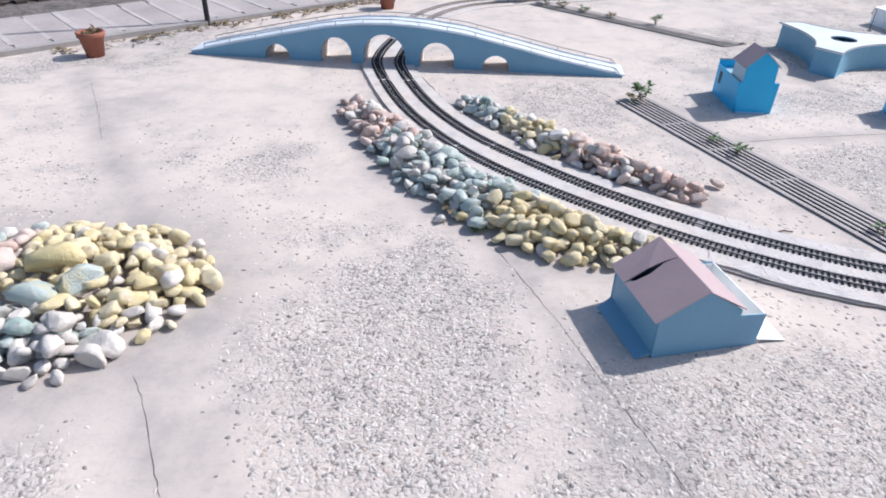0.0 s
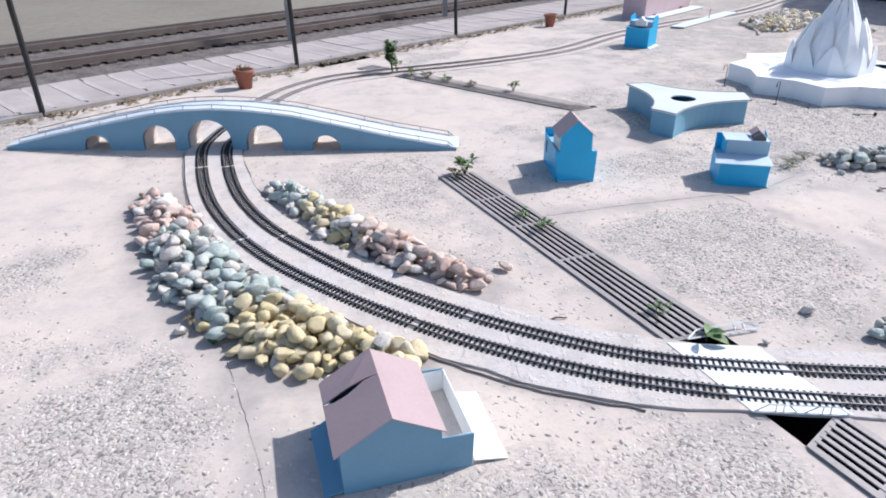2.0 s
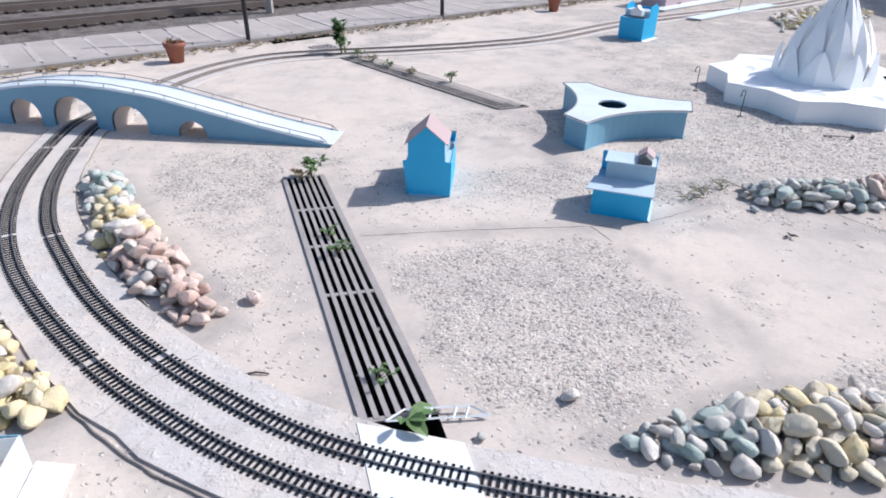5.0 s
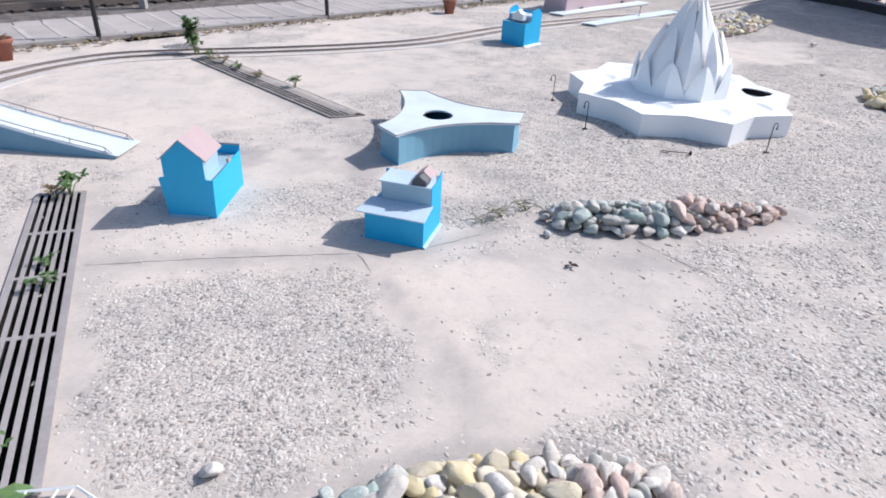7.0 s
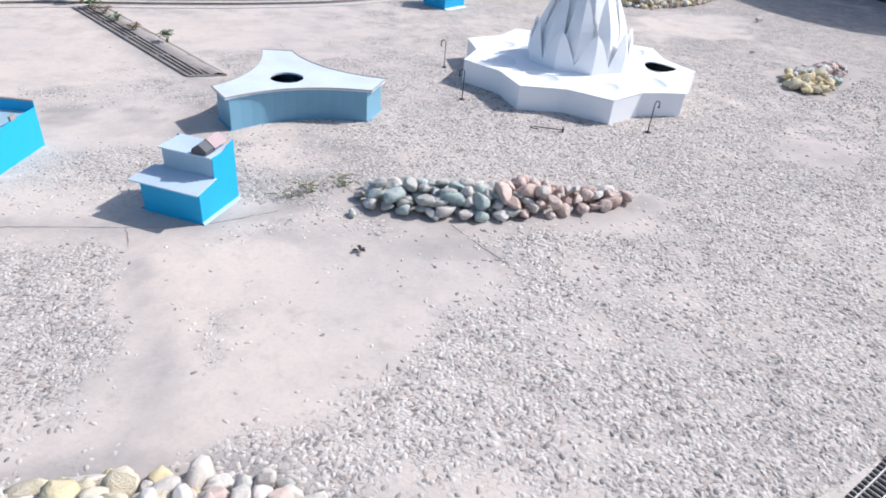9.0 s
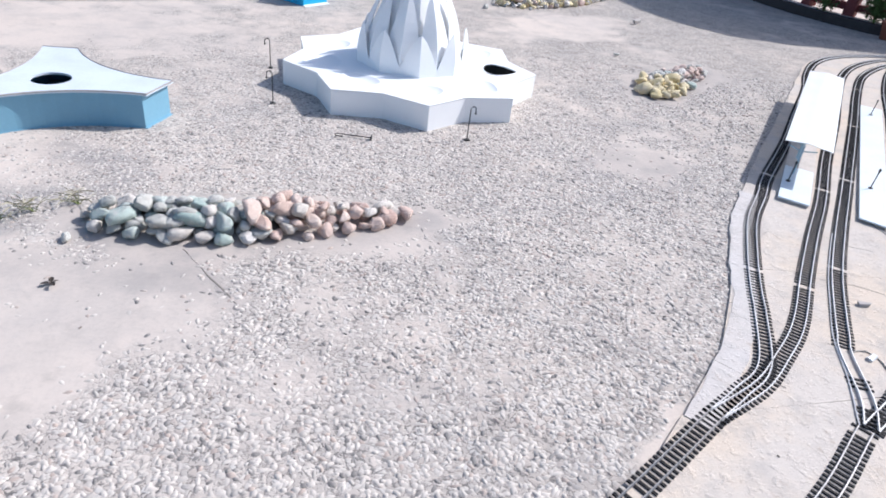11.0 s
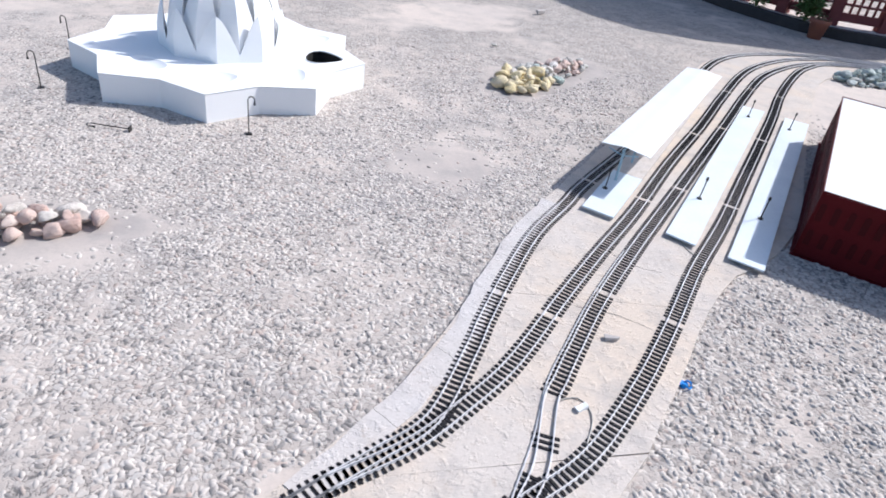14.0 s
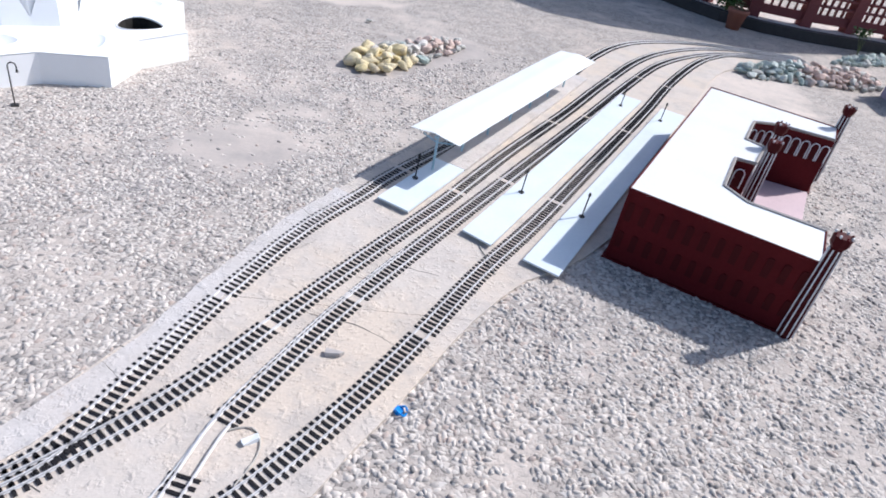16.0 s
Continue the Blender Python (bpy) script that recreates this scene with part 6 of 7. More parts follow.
# ---- girder bridge over the drain ----
def girder_bridge():
    c = (2.24, 2.12)
    th = base("girder_bridge", pose(c[0], c[1], 0), "small white tin girder bridge carrying both tracks", "bridge")
    q = [(2.045, 2.365), (2.395, 2.31), (2.53, 1.9), (2.19, 1.945)]
    bm = bmesh.new()
    prism(bm, [(x - c[0], y - c[1]) for x, y in q][::-1], BED_Z - 0.001, BED_Z + 0.003)
    part("deck_plate", bm, M["white_tin"], th, "white tin deck plate")
    a, b = Vector((2.194, 1.944, BED_Z + 0.004)) - Vector((*c, 0)), Vector((2.518, 1.896, BED_Z + 0.004)) - Vector((*c, 0))
    d = b - a
    up = Vector((0.0, 0.004, 0.03))
    bm = bmesh.new()
    tube(bm, [a, b], 0.0045, 4)
    tube(bm, [a, a + d * 0.14 + up, b - d * 0.14 + up, b], 0.0035, 4)
    for t in (0.22, 0.3, 0.7, 0.78):
        tube(bm, [a + d * t, a + d * t + up], 0.003, 4)
    tube(bm, [a + d * 0.45, a + d * 0.35 + up], 0.003, 4)
    tube(bm, [a + d * 0.5, a + d * 0.66 + up], 0.003, 4)
    part("side_truss", bm, M["white_tin"], th, "white lattice side girder")


girder_bridge()


def loose_truss():
    th = base("loose_girder", pose(2.105, 2.395, 0.012, 0, 0, 6), "white lattice girder fallen flat beside the track", "girder")
    bm = bmesh.new()
    tube(bm, [(0.03, -0.02, 0.004), (0.37, 0.0, 0.004)], 0.005, 4)
    tube(bm, [(0.03, -0.02, 0.004), (0.09, 0.022, 0.014), (0.31, 0.036, 0.014), (0.37, 0.0, 0.004)], 0.005, 4)
    for t in (0.12, 0.17, 0.25, 0.29):
        tube(bm, [(t, -0.012, 0.004), (t + 0.012, 0.028, 0.014)], 0.004, 4)
    part("truss", bm, M["white_tin"], th)


loose_truss()


def lavender_house():
    th = base("model_house", pose(11.86, 7.74, 0, 0, 0, -12), "lavender painted model house with small dark windows", "model house", "model houses")
    W, D, H = 0.62, 0.5, 0.3
    for x0, x1, y0, y1 in ((0, W, 0, 0.008), (0, W, D - 0.008, D), (0, 0.008, 0.008, D - 0.008), (W - 0.008, W, 0.008, D - 0.008)):
        bm = bmesh.new()
        box(bm, x0, x1, y0, y1, 0, H)
        part("wall", bm, M["lavender"], th)
    bm = bmesh.new()
    box(bm, -0.015, W + 0.015, -0.015, D + 0.015, H, H + 0.012)
    part("roof", bm, M["deck"], th, "pale flat roof")
    for k in range(4):
        bm = bmesh.new()
        box(bm, 0.07 + 0.14 * k, 0.12 + 0.14 * k, -0.003, 0.002, 0.1, 0.19)
        part("window", bm, M["black"], th, "small dark window")
        bm = bmesh.new()
        box(bm, -0.003, 0.002, 0.06 + 0.11 * k, 0.1 + 0.11 * k, 0.1, 0.19)
        part("window", bm, M["black"], th, "small dark window")


lavender_house()


# ---- plants ----
def leaf_into(bm, at, d, size, rng, wide=0.5):
    """One bent leaf blade."""
    d = Vector(d).normalized()
    s = d.cross(Vector((rng.uniform(-0.3, 0.3), rng.uniform(-0.3, 0.3), 1))).normalized()
    up = s.cross(d).normalized()
    rows = []
    for t, w, h in ((0.0, 0.06, 0.0), (0.3, 0.85, 0.06), (0.6, 1.0, 0.06), (0.85, 0.55, 0.0), (1.0, 0.02, -0.08)):
        p = Vector(at) + d * size * t + up * size * h
        rows.append([bm.verts.new(p - s * size * wide * 0.5 * w + up * size * 0.07 * w), bm.verts.new(p), bm.verts.new(p + s * size * wide * 0.5 * w + up * size * 0.07 * w)])
    for a, b in zip(rows, rows[1:]):
        bm.faces.new((a[0], a[1], b[1], b[0]))
        bm.faces.new((a[1], a[2], b[2], b[1]))


def weed(x, y, h, n, leaf, label, seed, spread=0.6, z=0.0, mat="leaf", wide=0.55):
    rng = random.Random(seed)
    th = base("weed", pose(x, y, z), label, "plant", "weeds")
    lv = bmesh.new()
    stems = min(7, max(2, n // 5))
    for i in range(stems):
        a = rng.uniform(0, 2 * math.pi)
        k = spread * rng.uniform(0.3, 1.0) * h
        pts = [(0, 0, -0.004), (k * 0.35 * math.cos(a), k * 0.35 * math.sin(a), h * 0.5), (k * math.cos(a), k * math.sin(a), h * rng.uniform(0.7, 1.0))]
        bm = bmesh.new()
        tube(bm, pts, [0.0025, 0.002, 0.001], 4)
        part("stem", bm, M["stem"], th)
        for j in range(max(1, n // stems)):
            t = rng.uniform(0.3, 1.0)
            p = Vector(pts[1]).lerp(Vector(pts[2]), t)
            b = rng.uniform(0, 2 * math.pi)
            leaf_into(lv, p, (math.cos(b), math.sin(b), rng.uniform(-0.2, 0.7)), leaf * rng.uniform(0.6, 1.2), rng, wide)
    tagged(part("leaves", lv, M[mat], th), kind="stuff")


weed(1.42, 4.31, 0.12, 80, 0.042, "leafy weed growing from the drain's end", 1, 0.9)
weed(1.36, 4.27, 0.07, 60, 0.028, "withered weed growing from the drain's end", 31, 1.1, mat="dry_leaf")
weed(1.75, 3.46, 0.07, 60, 0.026, "small weed growing through the grating", 2, 1.1)
weed(1.68, 3.62, 0.05, 40, 0.022, "tiny weed growing through the grating", 3, 1.2)
weed(2.08, 2.57, 0.06, 30, 0.024, "small weed growing through the grating", 4, 1.2)
weed(2.22, 2.385, 0.05, 5, 0.11, "broad-leaved weed by the fallen girder", 5, 0.7, wide=0.55)
weed(0.94, 7.5, 0.34, 260, 0.05, "tall green weed beside the far track", 6, 0.22)
weed(0.95, 7.49, 0.2, 160, 0.05, "leafy foot of the tall weed", 46, 0.35)
weed(1.0, 7.44, 0.16, 90, 0.034, "green weed beside the far drain", 36, 0.7)
weed(1.15, 7.3, 0.08, 80, 0.032, "low weed along the far drain", 7, 1.4)
weed(1.32, 7.15, 0.07, 70, 0.03, "dry low weed along the far drain", 8, 1.5, mat="dry_leaf")
weed(1.52, 6.98, 0.06, 60, 0.03, "low weed along the far drain", 37, 1.5)
weed(1.75, 6.78, 0.05, 50, 0.03, "dry low weed along the far drain", 38, 1.6, mat="dry_leaf")
weed(2.12, 6.5, 0.1, 40, 0.05, "pale-leaved weed in the far drain", 9, 0.8, wide=0.3)
weed(0.1, 2.67, 0.05, 60, 0.022, "dry weed at the foot of the stones", 10, 1.4, mat="dry_leaf")
weed(0.2, 2.52, 0.03, 40, 0.018, "sparse green weed beside the crack", 39, 1.8)
weed(0.86, 2.27, 0.05, 30, 0.06, "dry grass blades at the foot of the stones", 40, 1.2, mat="dry_leaf", wide=0.06)
weed(3.7, 4.33, 0.04, 36, 0.07, "wispy dry grass tuft beside the stones", 11, 2.2, mat="straw", wide=0.016)
weed(3.84, 4.42, 0.045, 40, 0.07, "wispy dry grass tuft beside the stones", 12, 1.8, mat="straw", wide=0.016)
weed(3.6, 4.25, 0.03, 24, 0.06, "sparse dry grass on the bare cement", 15, 2.5, mat="straw", wide=0.016)
weed(12.75, 9.85, 0.3, 120, 0.06, "green weed beside the stone heap", 13, 0.6)
weed(12.05, 8.1, 0.34, 170, 0.08, "pale green weed beside the lavender house", 14, 0.6)


def shrub(x, y, h, n, label, seed, mat="leaf", leaf=0.07):
    rng = random.Random(seed)
    th = base("shrub", pose(x, y, 0.1), label, "shrub", "shrubs along the fence")
    lv = bmesh.new()
    for i in range(9):
        a, k = rng.uniform(0, 2 * math.pi), rng.uniform(0.1, 0.5) * h
        tip = Vector((k * math.cos(a), k * math.sin(a), h * rng.uniform(0.55, 1.0)))
        bm = bmesh.new()
        tube(bm, [(0, 0, -0.01), tip * 0.5 + Vector((0, 0, 0.05)), tip], [0.008, 0.005, 0.002], 5)
        part("branch", bm, M["stem"], th)
        for j in range(n // 9):
            p = tip * rng.uniform(0.35, 1.05) + Vector((rng.gauss(0, 0.05), rng.gauss(0, 0.05), rng.gauss(0, 0.05)))
            b = rng.uniform(0, 2 * math.pi)
            leaf_into(lv, p, (math.cos(b), math.sin(b), rng.uniform(-0.4, 0.7)), leaf * rng.uniform(0.6, 1.3), rng, 0.45)
    tagged(part("leaves", lv, M[mat], th), kind="stuff")


# ---- fence along the far side ----
def fence_right():
    line = spline(KERB, 0.5)
    nn = normals2(line)
    th = base("planter_kerb", pose(0, 0, 0), "low dark kerb wall with earth below the red fence", "kerb", kind="structure")
    for i in range(len(line) - 1):
        bm = bmesh.new()
        a, b, na, nb = line[i], line[i + 1], nn[i], nn[i + 1]
        prism(bm, [tuple(a), tuple(b), tuple(b + nb * 0.12), tuple(a + na * 0.12)], 0.0, 0.12)
        part("kerb_stone", bm, M["kerb"], th)
    bm = bmesh.new()
    for i in range(len(line) - 1):
        a, b, na, nb = line[i], line[i + 1], nn[i], nn[i + 1]
        prism(bm, [tuple(a + na * 0.12), tuple(b + nb * 0.12), tuple(b + nb * 1.1), tuple(a + na * 1.1)], 0.0, 0.1)
    part("earth", bm, M["bed"], th, "pale dusty earth behind the kerb")
    fl = spline(FENCE, 0.62)
    fn = normals2(fl)
    # everything above about 1.15 m is unseen, added to lengthen the fence's shadow
    H = 2.75
    fence = base("lattice_fence", pose(0, 0, 0.1), "red-brown painted lattice fence with square openings, unseen upper tiers and rear run added for shade", "fence")
    for i in range(len(fl)):
        bm = bmesh.new()
        a = math.degrees(math.atan2(fn[i][1], fn[i][0]))
        v = box(bm, -0.07, 0.07, -0.07, 0.07, 0, 1.3) + box(bm, -0.025, 0.025, -0.025, 0.025, 1.3, H)
        m = pose(fl[i][0], fl[i][1], 0, 0, 0, a)
        for w in v:
            w.co = m @ w.co
        part("fence_post", bm, M["red_fence"], fence)
    for i in range(len(fl) - 1):
        p, q = fl[i], fl[i + 1]
        d = q - p
        ln = float(np.linalg.norm(d))
        m = pose(p[0], p[1], 0, 0, 0, math.degrees(math.atan2(d[1], d[0])))
        for z0, z1, nm in ((0.06, 0.16, "bottom_rail"), (0.56, 0.68, "middle_rail"), (1.04, 1.15, "middle_rail"), (1.9, 1.94, "middle_rail"), (2.7, 2.75, "shade_top_rail")):
            bm = bmesh.new()
            for w in box(bm, 0.07 if z1 < 1.3 else 0.026, ln - (0.07 if z1 < 1.3 else 0.026), -0.035, 0.035, z0, z1):
                w.co = m @ w.co
            part(nm, bm, M["red_fence"], fence)
        # the two fine upper panels only cast soft shade on the yard
        for z0, z1, cols, rows, hw in ((0.16, 0.56, 5, 4, 0.011), (0.68, 1.04, 5, 4, 0.011), (1.15, 1.9, 13, 16, 0.0075), (1.94, 2.7, 13, 16, 0.0075)):
            bm = bmesh.new()
            rim, deep = (0.07, 0.055) if z1 < 1.1 else (0.026, 0.03)
            for k in range(1, cols):
                x = rim + (ln - 2 * rim) * k / cols
                for w in box(bm, x - hw, x + hw, -0.015, 0.015, z0, z1):
                    w.co = m @ w.co
            for k in range(1, rows):
                z = z0 + (z1 - z0) * k / rows
                for w in box(bm, rim, ln - rim, -deep, deep, z - hw, z + hw):
                    w.co = m @ w.co
            part("lattice_panel", bm, M["red_fence"], fence)


fence_right()
shrub(10.3, 13.3, 0.55, 420, "dusty green shrub at the fence's end", 21, leaf=0.1)
shrub(10.1, 13.45, 0.42, 260, "low green shrub behind the dark kerb", 22, leaf=0.09)
shrub(9.75, 13.85, 0.32, 150, "thin dry shrub at the kerb's end", 23, "straw", 0.08)
shrub(11.35, 10.55, 0.45, 340, "dark green shrub spreading over the dark kerb", 24, leaf=0.11)
shrub(10.95, 11.1, 0.25, 120, "small green shrub behind the dark kerb", 25, leaf=0.08)


def flowerpot(x, y, size, label, seed, plant=True):
    th = base("flowerpot", pose(x, y, 0, 0, 0, seed * 40), label, "flowerpot", "terracotta pots")
    bm = bmesh.new()
    prof = [(0.0, 0.0), (0.32, 0.0), (0.44, 0.72), (0.5, 0.74), (0.52, 0.92), (0.46, 0.94), (0.43, 0.8), (0.0, 0.8)]
    seg = 20
    rings = [[bm.verts.new((r * size * math.cos(2 * math.pi * k / seg), r * size * math.sin(2 * math.pi * k / seg), z * size)) for k in range(seg)] if r > 0 else [bm.verts.new((0, 0, z * size))] for r, z in prof]
    for a, b in zip(rings, rings[1:]):
        for k in range(seg):
            if len(a) == 1:
                bm.faces.new((a[0], b[k], b[(k + 1) % seg]))
            elif len(b) == 1:
                bm.faces.new((a[k], a[(k + 1) % seg], b[0]))
            else:
                bm.faces.new((a[k], a[(k + 1) % seg], b[(k + 1) % seg], b[k]))
    part("pot", bm, M["terracotta"], th, smooth=True)
    bm = bmesh.new()
    tube(bm, [(0, 0, 0.78 * size), (0, 0, 0.83 * size)], 0.42 * size, 16)
    part("soil", bm, M["soil"], th)
    if plant:
        rng = random.Random(seed)
        lv = bmesh.new()
        for i in range(22):
            b = rng.uniform(0, 2 * math.pi)
            leaf_into(lv, (rng.gauss(0, 0.12) * size, rng.gauss(0, 0.12) * size, 0.83 * size), (math.cos(b), math.sin(b), rng.uniform(0.2, 1.2)), size * rng.uniform(0.2, 0.5), rng, 0.2)
        part("dry_plant", lv, M["dry_leaf"], th, "withered dry plant")


flowerpot(-0.53, 6.93, 0.2, "weathered terracotta flowerpot with withered plant", 1)
flowerpot(-2.65, 5.03, 0.2, "weathered terracotta flowerpot beside the bridge", 2)
flowerpot(3.34, 10.42, 0.19, "terracotta flowerpot standing by the fence", 3, False)
flowerpot(7.38, 13.9, 0.22, "terracotta flowerpot with dry plant by the paving", 4)
flowerpot(11.28, 10.1, 0.24, "terracotta flowerpot by the dark kerb", 5)

# ---- paving, railway and fence behind the yard ----
F0, FD = np.array((-0.13, 7.83)), np.array((0.742, 0.670))
FN = np.array((-0.670, 0.742))


def behind(s, o):
    return tuple(F0 + FD * s + FN * o)


def paving():
    """Long narrow slabs with pale raised mortar between them."""
    th = base("paving", pose(0, 0, 0), "grey paving slabs with pale mortar joints beside the railway", "pavement", kind="structure")
    rng = random.Random(3)
    step, slant, wide = 0.28, PAVE_SLANT, 1.06
    for i in range(-20, 70):
        s0 = i * step
        bm = bmesh.new()
        h = 0.034 + rng.uniform(-0.002, 0.002)
        prism(bm, [behind(s0 + 0.014, 0.07), behind(s0 + step - 0.014, 0.07), behind(s0 + step - 0.014 + slant, 0.07 + wide), behind(s0 + 0.014 + slant, 0.07 + wide)], -0.01, h)
        part("paving_slab", bm, M["paving"], th)
        bm = bmesh.new()
        w = 0.026 + rng.uniform(-0.006, 0.008)
        f0, f1 = rng.uniform(0.0, 0.12), rng.uniform(0.8, 1.0)
        prism(bm, [behind(s0 - w + slant * f0, 0.07 + wide * f0), behind(s0 + w + slant * f0, 0.07 + wide * f0), behind(s0 + w * 0.8 + slant * f1, 0.07 + wide * f1), behind(s0 - w * 0.8 + slant * f1, 0.07 + wide * f1)], -0.01, h + 0.003)
        part("mortar_joint", bm, M["mortar"], th)
    bm = bmesh.new()
    prism(bm, [behind(-8, -0.02), behind(40, -0.02), behind(40, 0.06), behind(-8, 0.06)], -0.01, 0.04)
    part("paving_edge", bm, M["concrete"], th)
    bm = bmesh.new()
    prism(bm, [behind(-8, 0.07), behind(40, 0.07), behind(40, 1.16), behind(-8, 1.16)], -0.012, 0.024)
    part("paving_bed", bm, M["paving"], th)


PAVE_SLANT = 0.0
paving()


def railway():
    th = base("railway_line", pose(0, 0, 0), "rusty railway line with dark sleepers on dusty ballast", "railway", kind="structure")
    bm = bmesh.new()
    prism(bm, [behind(-30, 1.2), behind(80, 1.2), behind(80, 4.0), behind(-30, 4.0)], -0.01, 0.012)
    part("ballast", bm, M["ballast"], th, "dusty grey ballast")
    for o0, o1 in ((1.76, 2.2), (3.12, 3.56)):
        for i in range(-60, 86):
            bm = bmesh.new()
            s = i * 0.2
            prism(bm, [behind(s, o0), behind(s + 0.1, o0), behind(s + 0.1, o1), behind(s, o1)], 0.0, 0.04)
            part("railway_sleeper", bm, M["wood"], th)
    for o in (1.85, 2.12, 3.2, 3.48):
        bm = bmesh.new()
        prism(bm, [behind(-30, o - 0.03), behind(80, o - 0.03), behind(80, o + 0.03), behind(-30, o + 0.03)], 0.04, 0.11)
        part("railway_rail", bm, M["old_rail"], th)
    bm = bmesh.new()
    prism(bm, [behind(-80, 4.02), behind(160, 4.02), behind(160, 120), behind(-80, 120)], -0.02, 0.006)
    part("sandy_strip", bm, M["sand"], th, "sandy dry earth beyond the railway")


railway()


def post_rows():
    th = base("fence_posts", pose(0, 0, 0), "row of thin black steel fence posts along the paving", "fence")
    rng = random.Random(8)
    for i in range(-1, 9):
        s = i * 2.65
        p, q = behind(s, 0.0), behind(s, 0.02)
        bm = bmesh.new()
        x, y = rng.uniform(-0.03, 0.03), rng.uniform(-0.03, 0.03)
        tube(bm, [(p[0], p[1], 0.0), (p[0] + x, p[1] + y, 1.5)], 0.024, 8)
        part("fence_post", bm, M["black"], th)
    posts = base("concrete_posts", pose(0, 0, 0), "row of plain grey concrete posts by the railway", "fence")
    for i in range(0, 12):
        p = behind(0.95 + i * 3.05, 1.5)
        bm = bmesh.new()
        box(bm, p[0] - 0.04, p[0] + 0.04, p[1] - 0.04, p[1] + 0.04, 0, 1.3)
        part("fence_post", bm, M["concrete"], posts)


post_rows()


def litter():
    rng = random.Random(17)
    bm = bmesh.new()
    for i in range(1000):
        s = rng.uniform(-4, 9)
        x, y = behind(s, -0.04 - abs(rng.gauss(0, 0.1)))
        b = rng.uniform(0, 6.28)
        leaf_into(bm, (x, y, 0.006), (math.cos(b), math.sin(b), rng.uniform(0.0, 0.5)), rng.uniform(0.03, 0.08), rng, 0.5)
    me = part("leaf_litter", bm, M["dry_leaf"])
    tagged(me, "dry fallen leaves along the paving edge", "leaf litter", kind="stuff")


litter()


# ---- small things on the ground ----
def twig(x, y, length, turn, label):
    th = base("twig", pose(x, y, 0.006, 0, 0, turn), label, "twig", "twigs")
    bm = bmesh.new()
    tube(bm, [(0, 0, 0), (length * 0.5, 0.006, 0.004), (length, -0.004, 0)], [0.005, 0.004, 0.003], 5)
    part("stick", bm, M["wood"], th)


twig(1.6, 2.57, 0.09, 12, "short dark twig lying on concrete")


def fallen_leaf(x, y, size, seed, label):
    rng = random.Random(seed)
    bm = bmesh.new()
    for k in range(4):
        t = k * 1.7 + rng.uniform(-0.4, 0.4)
        leaf_into(bm, (0, 0, 0.008), (math.cos(t), math.sin(t), rng.uniform(0.0, 0.4)), size * rng.uniform(0.6, 1.1), rng, 0.55)
    ob = part("fallen_leaf", bm, M["withered"])
    ob.matrix_world = pose(x, y, 0.0, 0, 0, 0)
    tagged(ob, label, "leaf", "fallen leaves")


fallen_leaf(3.995, 3.835, 0.045, 2, "crumpled dark withered leaf lying on cement")


def bottle_cap():
    th = base("bottle_cap", pose(7.458, 3.868, 0), "crumpled bright blue plastic cap on gravel", "litter")
    bm = bmesh.new()
    tube(bm, [(0, 0, 0.0), (0, 0, 0.011)], 0.015, 14)
    part("cap", bm, M["blue_plastic"], th)
    bm = bmesh.new()
    tube(bm, [(0.016 * math.cos(t) + 0.008, 0.016 * math.sin(t) - 0.006, 0.012 + 0.006 * math.sin(2 * t)) for t in np.linspace(0, 6.0, 14)], 0.0035, 5)
    part("ring", bm, M["blue_plastic"], th)


bottle_cap()


def chunk(x, y, size, turn, label):
    th = base("cement_chunk", pose(x, y, 0.012, 0, 0, turn), label, "rubble")
    bm = bmesh.new()
    rng = random.Random(turn)
    for v in box(bm, -size, size, -size * 0.45, size * 0.45, 0, size * 0.6):
        v.co += Vector((rng.uniform(-1, 1), rng.uniform(-1, 1), rng.uniform(-0.6, 0.3))) * size * 0.3
    bmesh.ops.bevel(bm, geom=bm.edges[:], offset=size * 0.06, segments=1, affect="EDGES")
    part("lump", bm, M["mortar"] if size > 0.025 else M["white"], th)


chunk(7.245, 4.068, 0.028, -15, "broken pale cement lump between the tracks")
chunk(7.06, 3.712, 0.02, 30, "small white cement lump between the tracks")
chunk(7.8, 9.4, 0.06, 40, "pale broken lump lying on the yard")


def loose_wire(pts, label, r=0.0025, metal="wire"):
    th = base("loose_wire", pose(0, 0, 0.0), label, "wire", "loose wires")
    bm = bmesh.new()
    q = spline(pts, 0.02)
    tube(bm, [(p[0], p[1], BED_Z + 0.004 + 0.002 * math.sin(9 * i)) for i, p in enumerate(q)], r, 5)
    part("strand", bm, M[metal], th)


loose_wire([(7.0, 3.74), (7.04, 3.755), (7.075, 3.74), (7.09, 3.69), (7.08, 3.64), (7.05, 3.57)], "curled pale wire lying beside the rails", 0.003)
loose_wire([(7.78, 4.84), (7.79, 4.76), (7.81, 4.7), (7.83, 4.6)], "pale wire hanging from the platform's end")


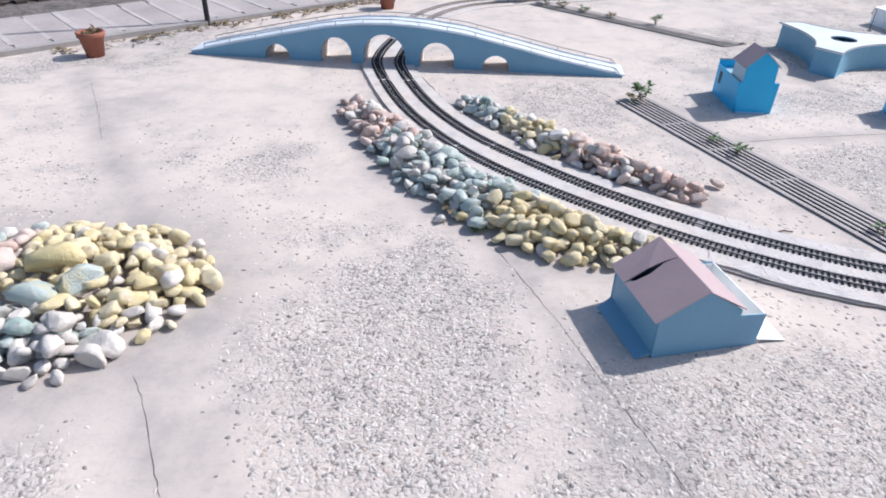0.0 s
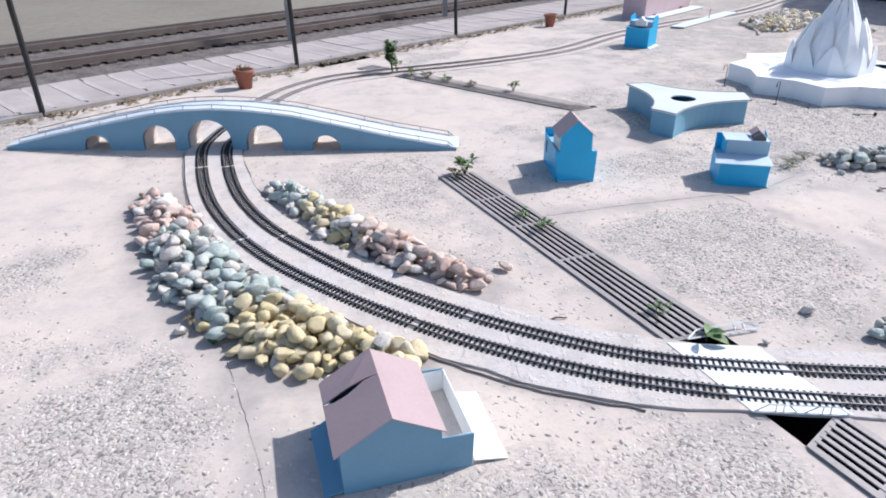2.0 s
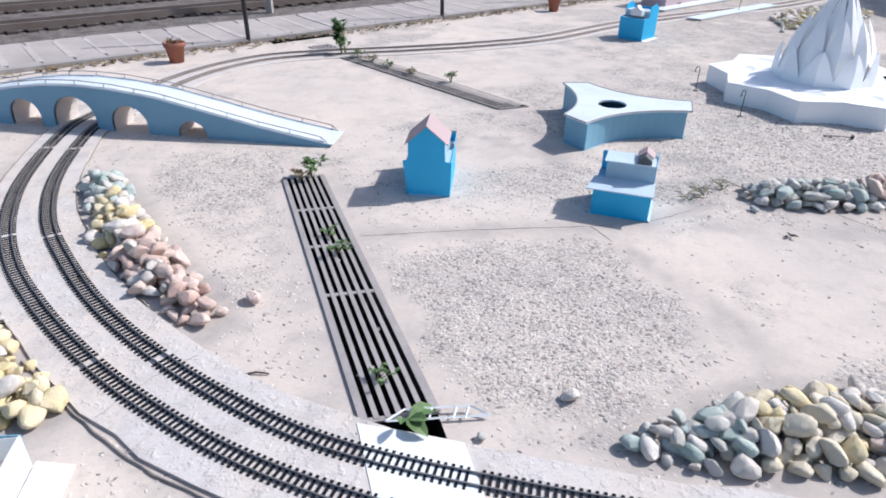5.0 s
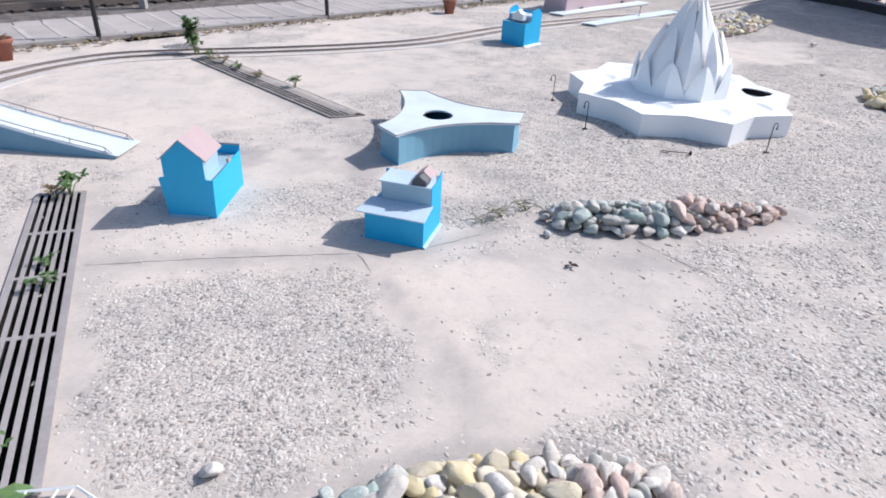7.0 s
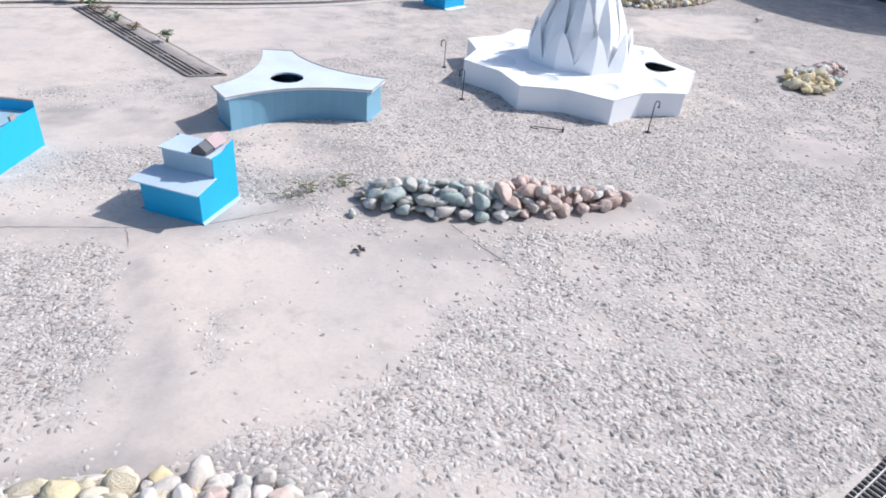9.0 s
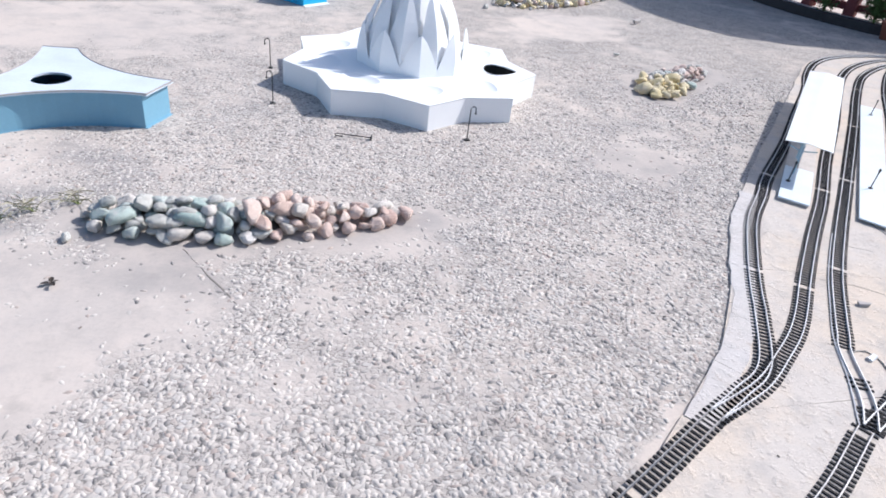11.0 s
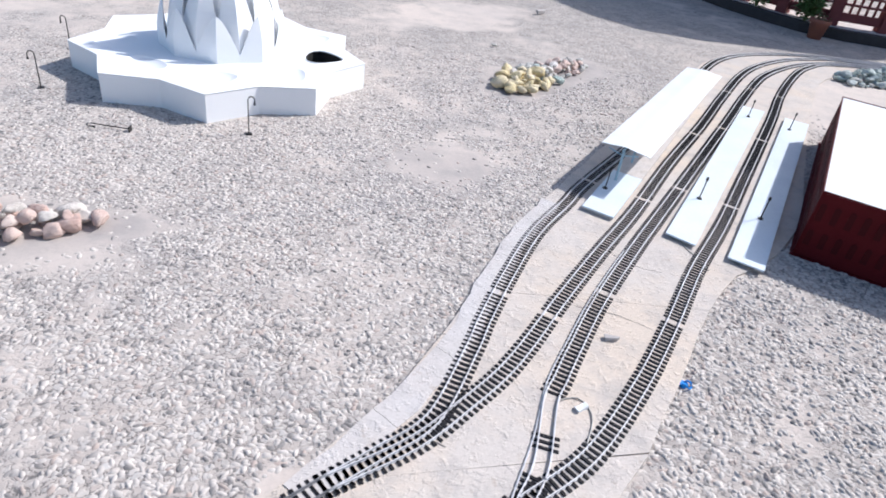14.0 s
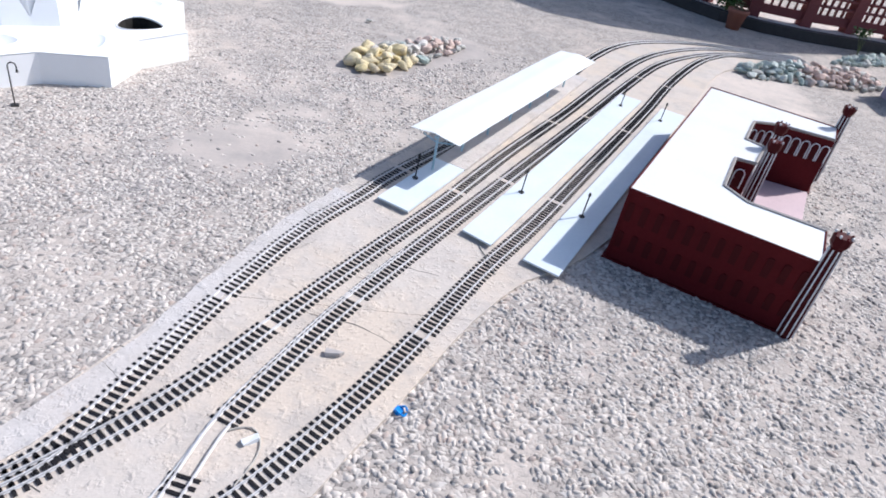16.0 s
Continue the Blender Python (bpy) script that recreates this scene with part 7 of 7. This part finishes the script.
def bed_cable(line, side, i0, i1, label, seed, r=0.0042):
    """A cable lying along the edge of the track bed."""
    rng = random.Random(seed)
    q = spline([tuple(p) for p in (line + normals2(line) * side)[i0:i1]], 0.06)
    th = base("cable", pose(0, 0, 0.0), label, "cable", "cables along the track bed")
    bm = bmesh.new()
    nn = normals2(q)
    tube(bm, [(p[0] + m[0] * w, p[1] + m[1] * w, r + 0.001) for p, m, w in ((p, m, rng.gauss(0, 0.004)) for p, m in zip(q, nn))], r, 5)
    part("sheath", bm, M["cable"], th)


bed_cable(BED_MAIN_L, -0.014, 2, 8, "thin dusty black cable along the outer bed edge", 3, 0.0022)
bed_cable(BED_MAIN_R, 0.012, 1, 9, "thin dusty black cable along the inner bed edge", 4, 0.003)
bed_cable(BED_MAIN_L, -0.018, 9, 13, "thick dusty cable half buried along the bed edge", 5, 0.0045)
SIDE3 = spline(TRACK_3, 0.25)
loose_wire([tuple(q) for q in (SIDE3 + normals2(SIDE3) * 0.036)[:7]], "pale stiff wire running along the rails", 0.0032, "rail")


def crumbs():
    """Small dark crumbs and bits of leaf that lie on the bare cement."""
    rng = random.Random(23)
    bm = bmesh.new()
    for i in range(300):
        x, y = rng.uniform(-2.2, 9.5), rng.uniform(0.6, 7.2)
        if any(edge_distance(d, x, y) > -0.02 for d in (DRAIN_1, DRAIN_GAP, DRAIN_2, DRAIN_3)):
            continue
        on_bed = min(float(line_distance(TRACK_OUT, x, y)), float(line_distance(TRACK_2, x, y)), float(line_distance(TRACK_4, x, y))) < 0.3
        z = BED_Z if on_bed else 0.0
        s = rng.uniform(0.002, 0.006)
        a = rng.uniform(0, 6.28)
        m = pose(x, y, z, rng.gauss(0, 14), rng.gauss(0, 14), math.degrees(a))
        for v in box(bm, -s, s, -s * rng.uniform(0.3, 0.8), s * rng.uniform(0.3, 0.8), 0.0, s * rng.uniform(0.3, 0.7)):
            v.co = m @ (v.co * rng.uniform(0.8, 1.2))
    tagged(part("crumbs", bm, M["crumb"]), "dark crumbs of earth and leaf scattered on cement", "debris", kind="stuff")


crumbs()
